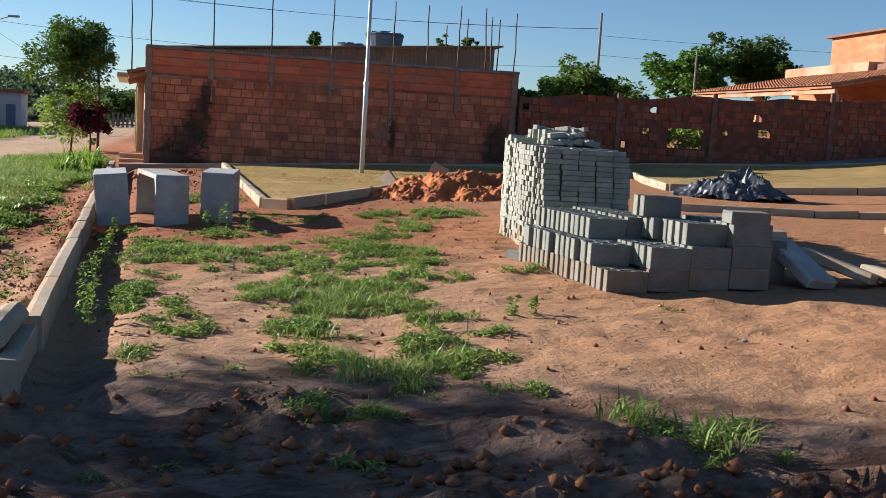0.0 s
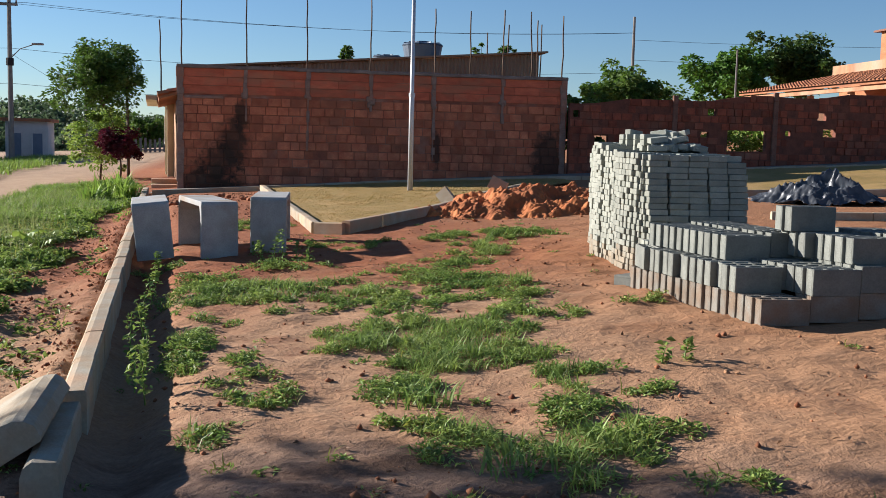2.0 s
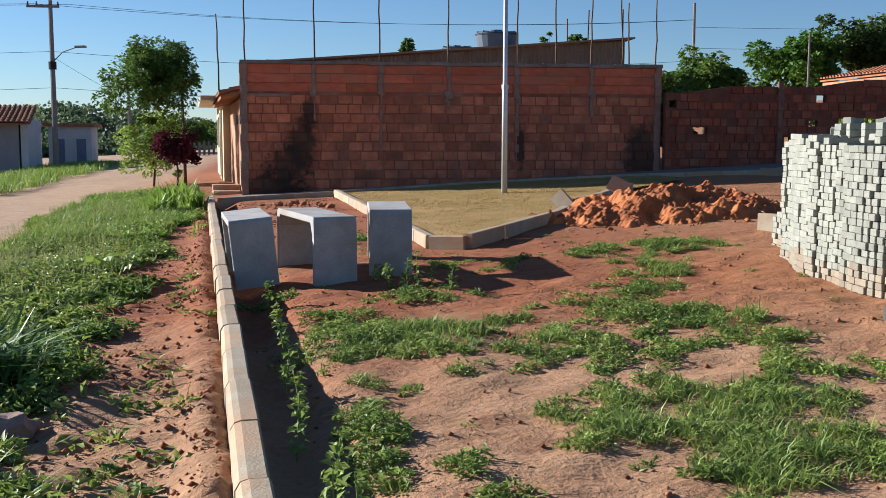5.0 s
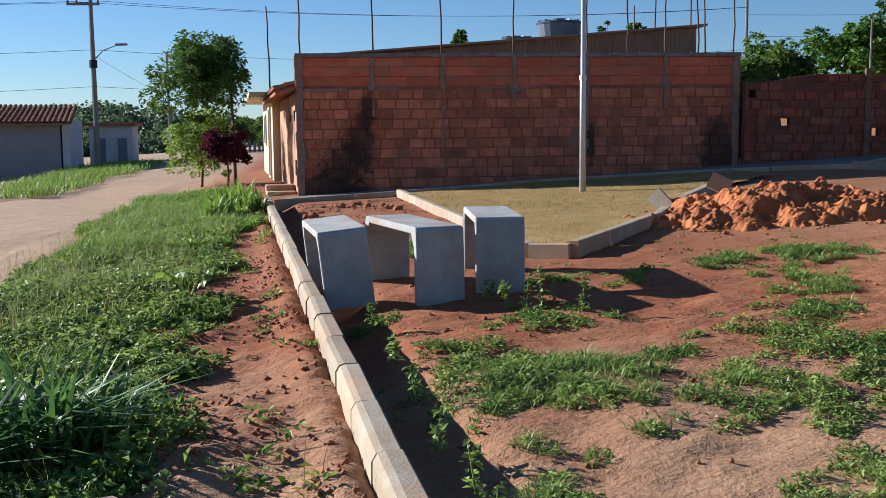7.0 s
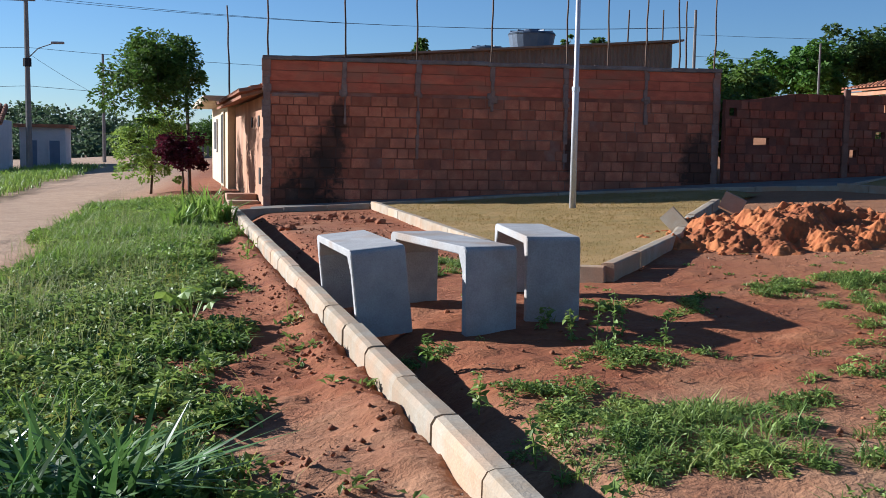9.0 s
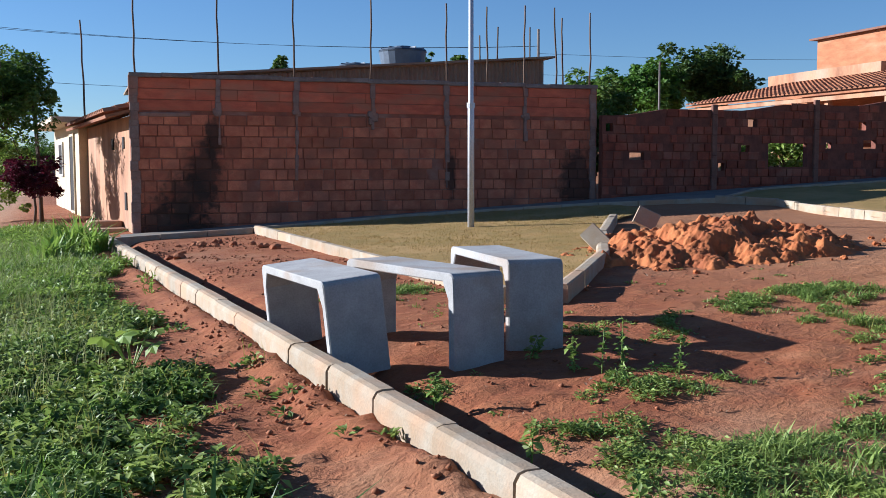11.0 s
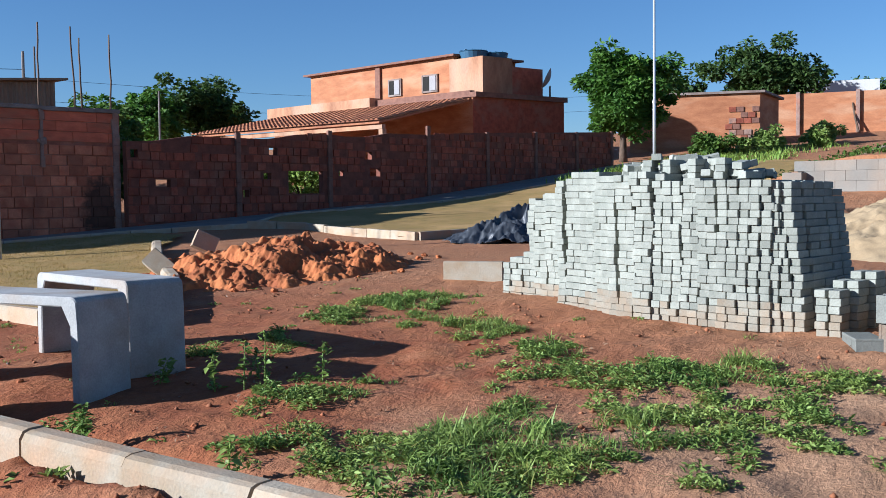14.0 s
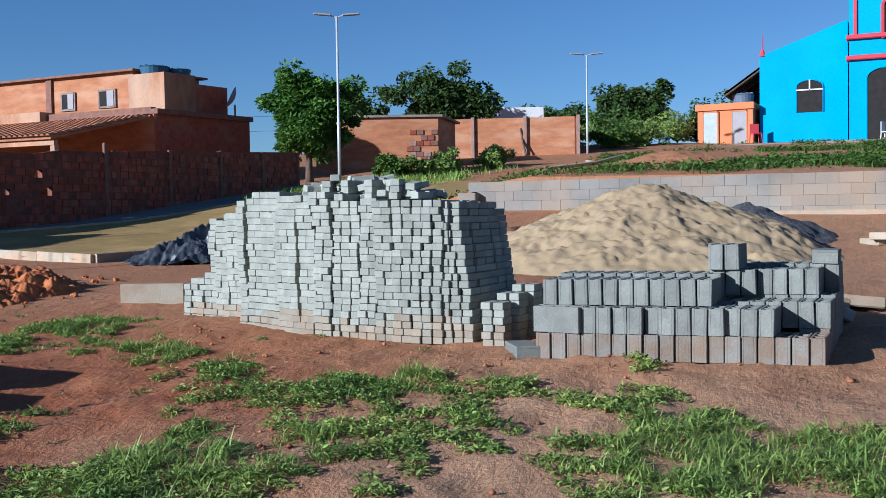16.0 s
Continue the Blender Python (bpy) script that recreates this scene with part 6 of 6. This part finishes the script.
gourd_plant(-1.85, 12.6)
for i, (x, y, s) in enumerate(((-2.15, 20.9, 0.55), (-2.35, 20.2, 0.5), (-1.95, 20.4, 0.45), (-2.5, 19.7, 0.4))):
    sedge(x, y, 60, s, "broad strap-leaved garden plant at the foot of the bush", 230 + i, M_GRASS, 0.045, 0.15, 0.7)


def seedling(x, y, h, seed, label):
    """An upright weed with paired leaves up its stem."""
    rng = np.random.default_rng(seed)
    z = g1(x, y) - 0.02
    e = hold("upright_weed", (x, y, z), label, "plant", "upright weeds")
    b = B()
    lx, ly = rng.uniform(-0.04, 0.04, 2)
    b.tube([(x, y, z), (x + lx * 0.4, y + ly * 0.4, z + h * 0.5), (x + lx, y + ly, z + h)], [0.005, 0.004, 0.002], 5)
    under(b.ob("stem", M_WEED), e)
    k = 9
    t = np.linspace(0.2, 1.0, k)
    v, f = broad(x + lx * t, y + ly * t, z + h * t - 0.01, 4, 0.044, 0.04, 0.03, rng)
    under(new("leaves", arr_mesh("leaves", v, f, M_WEED)), e)
    return e


for i, (x, y, h) in enumerate(((0.62, 11.1, 0.26), (0.70, 11.02, 0.32), (0.93, 10.8, 0.24), (0.50, 11.2, 0.2), (0.84, 11.25, 0.18), (-0.28, 8.3, 0.22), (-0.2, 7.7, 0.25), (-0.22, 7.2, 0.28), (-0.08, 6.7, 0.26), (-0.02, 6.2, 0.3), (-0.1, 6.45, 0.22), (-0.3, 9.1, 0.2), (-0.36, 9.9, 0.18), (-0.45, 10.9, 0.18), (2.6, 6.2, 0.14), (2.75, 6.25, 0.12), (0.4, 11.6, 0.16))):
    seedling(x, y, h, 300 + i, "upright leafy weed in the shade of the benches" if i < 5 else "upright leafy weed growing along the kerb")


# ---- stones and clods ----
def stone(x, y, s, seed, material, label, group):
    rng = random.Random(seed)
    bm = bmesh.new()
    bmesh.ops.create_icosphere(bm, subdivisions=2, radius=1)
    for v in bm.verts:
        k = 0.75 + 0.5 * noise.noise(v.co * 1.3 + Vector((seed, 0, 0)))
        v.co = Vector((v.co.x * s * k, v.co.y * s * 0.8 * k, v.co.z * s * 0.62 * k))
    me = bpy.data.meshes.new("stone")
    bm.to_mesh(me)
    bm.free()
    me.materials.append(material)
    o = new("stone", me)
    o.matrix_basis = Matrix.Translation((x, y, float(ground_at(x, y)) + s * 0.26)) @ Matrix.Rotation(rng.uniform(0, 6), 4, "Z")
    return tagged(o, label, "stone", group)


stone(-1.5, 7.85, 0.17, 5, M_ROCK, "weathered grey-brown rock lying in the verge", "stones on the ground")
rs = random.Random(4)
for i in range(46):
    x, y = rs.uniform(-1.6, 5.5), rs.uniform(3.2, 13.0)
    if abs(x - kerb_x(y)) < 0.2 or (x > 3.1 and y > 6.5):
        continue
    stone(x, y, rs.uniform(0.012, 0.035), 20 + i, M_SOIL if i % 3 else M_COLUMN, "small clod or pebble on the red earth", "stones on the ground")
for i in range(26):
    a = rs.uniform(0, math.tau)
    stone(4.3 + 1.9 * math.cos(a) * rs.uniform(0.85, 1.1), 15.2 + 1.35 * math.sin(a) * rs.uniform(0.85, 1.1), rs.uniform(0.025, 0.06), 80 + i, M_MOUND, "lump of orange clay fallen from the mound", "clay lumps round the mound")
for i in range(12):
    stone(0.0 + rs.uniform(-1.1, 0.4), 19.8 + rs.uniform(-1.2, 1.2), rs.uniform(0.04, 0.11), 120 + i, M_CRUMB, "rough lump of red earth before the footpath", "earth lumps by the footpath")


def clods():
    """Loose crumbs of red earth over the strip by the kerb, the churned start and the clearing."""
    rng = np.random.default_rng(17)

    def wanted(x, y):
        d = KERB_A.x + (KERB_B.x - KERB_A.x) * (y - KERB_A.y) / (KERB_B.y - KERB_A.y) - x
        strip = (d > 0.1) * np.clip(1.1 - d * 0.6, 0.05, 1)
        inner = (d < -0.25) * np.where((y > 14.5) & (x < 1.0), 0.9, 0.13)
        mud = 0.9 * step01((5.4 - y - 0.45 * (x - 0.5)) / 1.3)
        return np.maximum(np.maximum(strip, inner), mud) * np.clip(0.35 + 3.0 * fbm(x * 1.7, y * 1.7, 181, 3), 0, 1)

    x, y = scatter(44000, -2.2, 4.2, 2.6, 21.5, wanted, rng)
    n = len(x)
    s = 0.004 + 0.019 * rng.uniform(0, 1, n) ** 3
    s = s * (1 + 1.3 * step01((5.4 - y - 0.45 * (x - 0.5)) / 1.3))
    c = np.stack([x, y, ground_at(x, y) + s * 0.35], 1)
    base = np.array([(1, 0, 0), (0, 1, 0), (-1, 0, 0), (0, -1, 0), (0, 0, 0.8), (0, 0, -0.8)])
    a = rng.uniform(0, math.tau, n)
    rot = np.stack([np.cos(a), -np.sin(a), np.sin(a), np.cos(a)], 1).reshape(n, 2, 2)
    v = np.tile(base, (n, 1, 1)) * rng.uniform(0.6, 1.3, (n, 6, 1)) * s[:, None, None]
    v[:, :, :2] = np.einsum("nij,nkj->nki", rot, v[:, :, :2])
    v = (v + c[:, None, :]).reshape(-1, 3)
    f = np.array([(0, 1, 4), (1, 2, 4), (2, 3, 4), (3, 0, 4), (1, 0, 5), (2, 1, 5), (3, 2, 5), (0, 3, 5)])
    f = (f[None] + np.arange(n)[:, None, None] * 6).reshape(-1, 3)
    o = new("earth_crumbs", arr_mesh("earth_crumbs", v, f, M_CRUMB))
    tagged(o, "loose crumbs and clods of red earth", "soil", kind="stuff")


clods()


# ---- slabs and rubble beside the block stack ----
def slab(x, y, size, rz, tilt, lift, material, label):
    o = B().box((0, 0, 0), size, ch=0.012).ob("concrete_slab", material, None, label, "slab", "loose slabs beside the block stack")
    o.matrix_basis = Matrix.Translation((x, y, g1(x, y) + lift)) @ Matrix.Rotation(rz, 4, "Z") @ Euler(tilt).to_matrix().to_4x4()


slab(5.17, 7.12, (0.30, 0.60, 0.09), 0.30, (0.48, 0.10, 0), 0.17, M_BENCH, "pale concrete slab leaning beside the block stack")
slab(5.56, 7.18, (0.28, 0.6, 0.09), 0.75, (0.26, 0.12, 0), 0.14, M_KERB, "pale concrete slab tipped among other slabs")
slab(5.98, 6.95, (0.26, 0.6, 0.09), 0.5, (0.1, 0.1, 0), 0.08, M_KERB, "short concrete slab lying on the earth")
slab(6.3, 7.3, (0.3, 0.7, 0.1), -0.9, (0.05, 0.03, 0), 0.07, M_BENCH, "pale concrete slab lying flat on the earth")
slab(5.15, 7.62, (0.3, 0.12, 0.36), 0.1, (0.12, 0.0, 0), 0.19, M_BENCH, "white-faced slab upright behind another")
for i, (x, y, l) in enumerate(((12.2, 6.6, 0.05), (12.6, 6.9, 0.05), (12.35, 6.75, 0.16), (12.9, 6.5, 0.05))):
    slab(x, y, (0.4, 0.2, 0.1), i * 0.7, (0, 0, 0), l, M_KERB, "pale concrete offcut stacked on the clearing")


# ---- hollow concrete blocks ----
BL, BW, BH = 0.317, 0.092, 0.165


def block_mesh(material):
    """A hollow block: three cores with walls between, open at the top."""
    b = B()
    t, c = 0.018, 0.09
    hx, hy = BL / 2, BW / 2
    b.box((0, -hy + t / 2, 0), (BL, t, BH), ch=0.003)
    b.box((0, hy - t / 2, 0), (BL, t, BH), ch=0.003)
    for x in (-hx + t / 2, -c / 2 - t / 2, c / 2 + t / 2, hx - t / 2):
        b.box((x, 0, 0), (t, BW - 2 * t + 0.002, BH - 0.004))
    b.box((0, 0, -BH / 2 + 0.008), (BL - 2 * t, BW - 2 * t, 0.01))
    return b.mesh("hollow_block", material)


def block_stack():
    o = Vector((3.52, 6.90, 0))
    ex = Vector((1.0, -0.02, 0)).normalized()
    ey = Vector((-0.13, 1.0, 0)).normalized()
    e = hold("block_stack", (4.2, 7.7, g1(4.2, 7.7)), "stepped stack of grey hollow concrete blocks on the earth", "block stack")
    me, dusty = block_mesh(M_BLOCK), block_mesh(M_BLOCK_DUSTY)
    rng = random.Random(9)
    nj = 18
    rz = math.atan2(ex.y, ex.x)
    zb = g1(3.6, 7.6) - 0.01

    def put(i, j, k, turn=0.0, dx=0.0, dy=0.0, lying=False):
        p = o + ex * (BL * (i + 0.5) + i * 0.004 + dx) + ey * (0.0965 * (j + 0.5) + dy)
        m = Matrix.Translation((p.x + rng.uniform(-0.006, 0.006), p.y + rng.uniform(-0.003, 0.003), zb + 0.02 * i + BH * (k + 0.5) - (BH - BW) / 2 * lying))
        m = m @ Matrix.Rotation(rz + turn + rng.uniform(-0.02, 0.02), 4, "Z")
        m = m @ Matrix.Rotation(rng.uniform(-0.035, 0.035) * (k > 0), 4, "X")
        if lying:
            m = m @ Matrix.Rotation(-math.pi / 2, 4, "X")
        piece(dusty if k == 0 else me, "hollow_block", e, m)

    for i in range(5):
        for j in range(nj):
            if i == 4 and not 2 < j < 13:
                continue
            n = 2
            if i == 0 and j < 3:
                n = 1
            elif i == 3 and j < 8 or i == 2 and 0 < j < 8:
                n = 3
            if i < 2 and j >= 7:
                # the third course is set back half a block
                put(i, j, 2, dx=0.15)
            for k in range(n):
                if i in (1, 2) and k == 0 and 1 < j < nj - 1:
                    continue
                if i == 0 and k == 1 and j >= 15:
                    continue
                put(i, j, k, dx=0.03 * (k == 1 and i == 0) * (j % 5 == 0) - (0.06 if i == 2 and k == 2 and j > 4 else 0))
    # turned blocks at the end of the second course
    p = o + ey * (0.0965 * 16.6)
    for dx in (0.06, 0.17, 0.28):
        m = Matrix.Translation((p.x + dx, p.y, zb + BH * 1.5)) @ Matrix.Rotation(rz + math.pi / 2 - 0.13, 4, "Z")
        piece(me, "hollow_block", e, m)
    m = Matrix.Translation((o.x - 0.13 + 0.0, o.y + 1.84, zb + 0.035)) @ Matrix.Rotation(0.6, 4, "Z") @ Matrix.Rotation(math.pi / 2, 4, "X")
    piece(me, "hollow_block", e, m)
    for j in (6, 7):
        put(2, j, 3, dx=-0.1)
    put(3, 0.5, 3, lying=True, dx=-0.02)


block_stack()


# ---- stack of pavers ----
PL, PW, PH = 0.167, 0.0715, 0.0505


def paver_stack():
    e = hold("paver_stack", (3.9, 10.4, g1(3.9, 10.4)), "tall stack of pale grey concrete pavers tumbling at the top", "paver stack")
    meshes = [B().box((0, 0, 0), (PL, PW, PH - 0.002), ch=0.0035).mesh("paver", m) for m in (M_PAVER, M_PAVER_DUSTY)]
    rest, dust = B(), B()
    rng = random.Random(21)
    count = 0
    zb = g1(3.5, 10.0) + 0.0

    def front(y):
        return 3.61 + 0.12 * min(abs(y - 10.0), 1.3) ** 2 + 0.015 * math.sin(y * 7) + (0.30 if y > 11.28 else 0.06 * max(0.0, y - 10.4))

    def put(x, y, z, rz=0.0, single=True, tilt=(0, 0, 0)):
        nonlocal count
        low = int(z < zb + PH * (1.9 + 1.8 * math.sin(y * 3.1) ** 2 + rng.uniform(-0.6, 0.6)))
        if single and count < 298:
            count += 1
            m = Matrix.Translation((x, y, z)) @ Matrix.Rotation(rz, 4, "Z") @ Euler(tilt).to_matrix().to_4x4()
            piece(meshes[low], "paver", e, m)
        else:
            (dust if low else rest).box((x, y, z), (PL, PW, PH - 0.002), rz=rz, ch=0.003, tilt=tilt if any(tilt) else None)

    def courses(y):
        if y < 11.28:
            return 20 + (10.25 < y < 11.12)
        return 18 - (y > 11.65) if y < 11.8 else 8 - int((y - 11.8) / 0.09)

    # columns stand in small groups; each group leans and settles a little by itself
    pitch, ny, deep = 0.0738, 39, 5
    j, group_end = 0, 0
    for j in range(ny):
        y = 9.21 + (j + 0.5) * pitch
        if j >= group_end:
            group_end = j + rng.choice((2, 3, 3, 4, 5))
            settle, set_back = rng.uniform(-0.022, 0.014), rng.uniform(-0.024, 0.024)
            walk_y = [0.0]
            for k in range(24):
                walk_y.append(max(-0.026, min(0.026, walk_y[-1] + rng.uniform(-0.013, 0.013))))
        n = courses(y)
        base = zb - 0.03 + 0.0015 * j * pitch / 0.0755
        for i in range(deep):
            for k in range(n - (i == deep - 1 and j % 3 == 0)):
                if not (i == 0 or j < 2 or k >= n - 2 or i == deep - 1 or j > ny - 3):
                    continue
                end = 0.085 * max(0, k - 6) / 13 if j < 2 else 0.0
                yy = y + walk_y[k] * (0.9 if i == 0 else 0.5) + rng.uniform(-0.006, 0.006) + end
                x = front(y) + PL / 2 + set_back * (i == 0) + i * 0.175 + rng.uniform(-0.012, 0.012)
                put(x, yy, base + settle * min(1, k / 6) + PH * (k + 0.5), rng.uniform(-0.09, 0.09), i == 0 and y < 10.6 or j == 0)
    # loose pavers heaped on top
    for q in range(95):
        y = rng.uniform(9.7, 10.8)
        lvl = int(rng.random() * 2.6 * (1 - abs(y - 10.3) / 0.9)) if abs(y - 10.3) < 0.7 else 0
        x = front(y) + 0.30 + rng.uniform(0.0, 0.42)
        put(x, y, zb + PH * (20.3 + 1.3 * lvl) + 0.01, rng.uniform(-1.2, 1.2), False, (rng.uniform(-0.22, 0.22), rng.uniform(-0.28, 0.28), 0))
    for q in range(11):
        y = 9.7 + 0.1 * q
        for lvl in range(min(3, 6 - abs(q - 5)) - (q % 4 == 1)):
            put(front(y) + 0.3 + 0.1 * (q % 2), y, zb + PH * (20.3 + lvl), rng.uniform(-0.3, 0.3), False)
    # small stack before the end
    for j in range(2):
        for i in range(3):
            for k in range(6 + (i > 0) + (i == 2)):
                put(3.66 + 0.172 * i + rng.uniform(-0.012, 0.012), 8.98 + 0.088 * j - 0.05 * i, zb + PH * (k + 0.5) - 0.02, rng.uniform(-0.08, 0.08), False)
    tagged(under(rest.ob("paver_fill", M_PAVER), e), kind="stuff")
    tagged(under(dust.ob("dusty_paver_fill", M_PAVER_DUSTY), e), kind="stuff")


paver_stack()


# ---- trees outside the view that shade the start of the walk ----
tree("shade_tree", -7.8, 9.55, 3.6, 1.9, 1.75, 1.4, "leafy tree across the road, shading the ground", M_LEAF, 56, 50, 0.15, 401, 0.10)
tree("shade_tree", -7.2, 5.9, 3.7, 1.9, 1.8, 1.5, "broad tree across the road, shading the ground", M_LEAF, 52, 50, 0.15, 402, 0.11)


# ---- brick walls ----
def low_ok(x, z):
    return z < 2.05


W2_HOLES = [(10.93, 1.12, 11.88, 1.60), (7.76, 1.26, 8.08, 1.40), (10.43, 1.92, 10.64, 2.07), (13.14, 1.88, 13.36, 2.05), (13.30, 1.50, 13.62, 1.68), (9.75, 1.05, 9.9, 1.2), (10.28, 1.42, 10.48, 1.55), (12.35, 1.5, 12.5, 1.62), (7.25, 1.8, 7.4, 1.95)]
brick_wall("wall_north", W1X0, W1X1, W1Y, lambda x: 2.6, wall_base, 0.183, 0.285, M_BRICK, M_MORTAR, "tall red brick wall with rough grey columns and damp stains", part_x=(-1.3, 7.2), seed=3, row_ok=low_ok, rough=0.0105)
rb = random.Random(77)
band = B()
for k in range(3):
    x = W1X0 + 0.01
    while x < W1X1 - 0.05:
        ln = min(rb.uniform(0.5, 1.5), W1X1 - 0.01 - x)
        band.box((x + ln / 2, W1Y + rb.uniform(-0.002, 0.002), 2.145 + 0.178 * k), (ln - 0.004, 0.02, 0.168), ch=0.004)
        x += ln
tagged(band.ob("smooth_band", M_BRICK_BAND, bpy.data.objects["wall_north"]), "smooth red upper courses", kind="stuff")


def w2_top(x):
    return 2.13 + (x - 7.15) * 0.05 + 0.05 * math.sin(x * 2.3) if x < 15.3 else 2.55 + (x - 15.3) * 0.043


brick_wall("wall_east", 7.17, 23.3, 23.24, w2_top, wall_base, 0.165, 0.22, M_BRICK_DARK, M_MORTAR_DARK, "old uneven dark brick wall with gaps and a ragged opening", W2_HOLES, part_x=(7.2, 15.3), rough=0.022, seed=5)
for x, top in ((9.63, 2.34), (12.07, 2.48), (15.23, 2.72), (17.46, 2.66), (19.53, 2.75), (21.47, 2.82), (23.3, 2.92)):
    b = B()
    z = wall_base(x) - 0.1
    while z < top:
        h = min(0.4, top - z)
        b.box((x, 23.22, z + h / 2), (0.12, 0.075, h + 0.003), ch=0.012)
        z += h
    b.ob("wall_column", M_SMEAR_DARK, None, "dark concrete column of the old brick wall", "column", "columns of the old wall", "structure")


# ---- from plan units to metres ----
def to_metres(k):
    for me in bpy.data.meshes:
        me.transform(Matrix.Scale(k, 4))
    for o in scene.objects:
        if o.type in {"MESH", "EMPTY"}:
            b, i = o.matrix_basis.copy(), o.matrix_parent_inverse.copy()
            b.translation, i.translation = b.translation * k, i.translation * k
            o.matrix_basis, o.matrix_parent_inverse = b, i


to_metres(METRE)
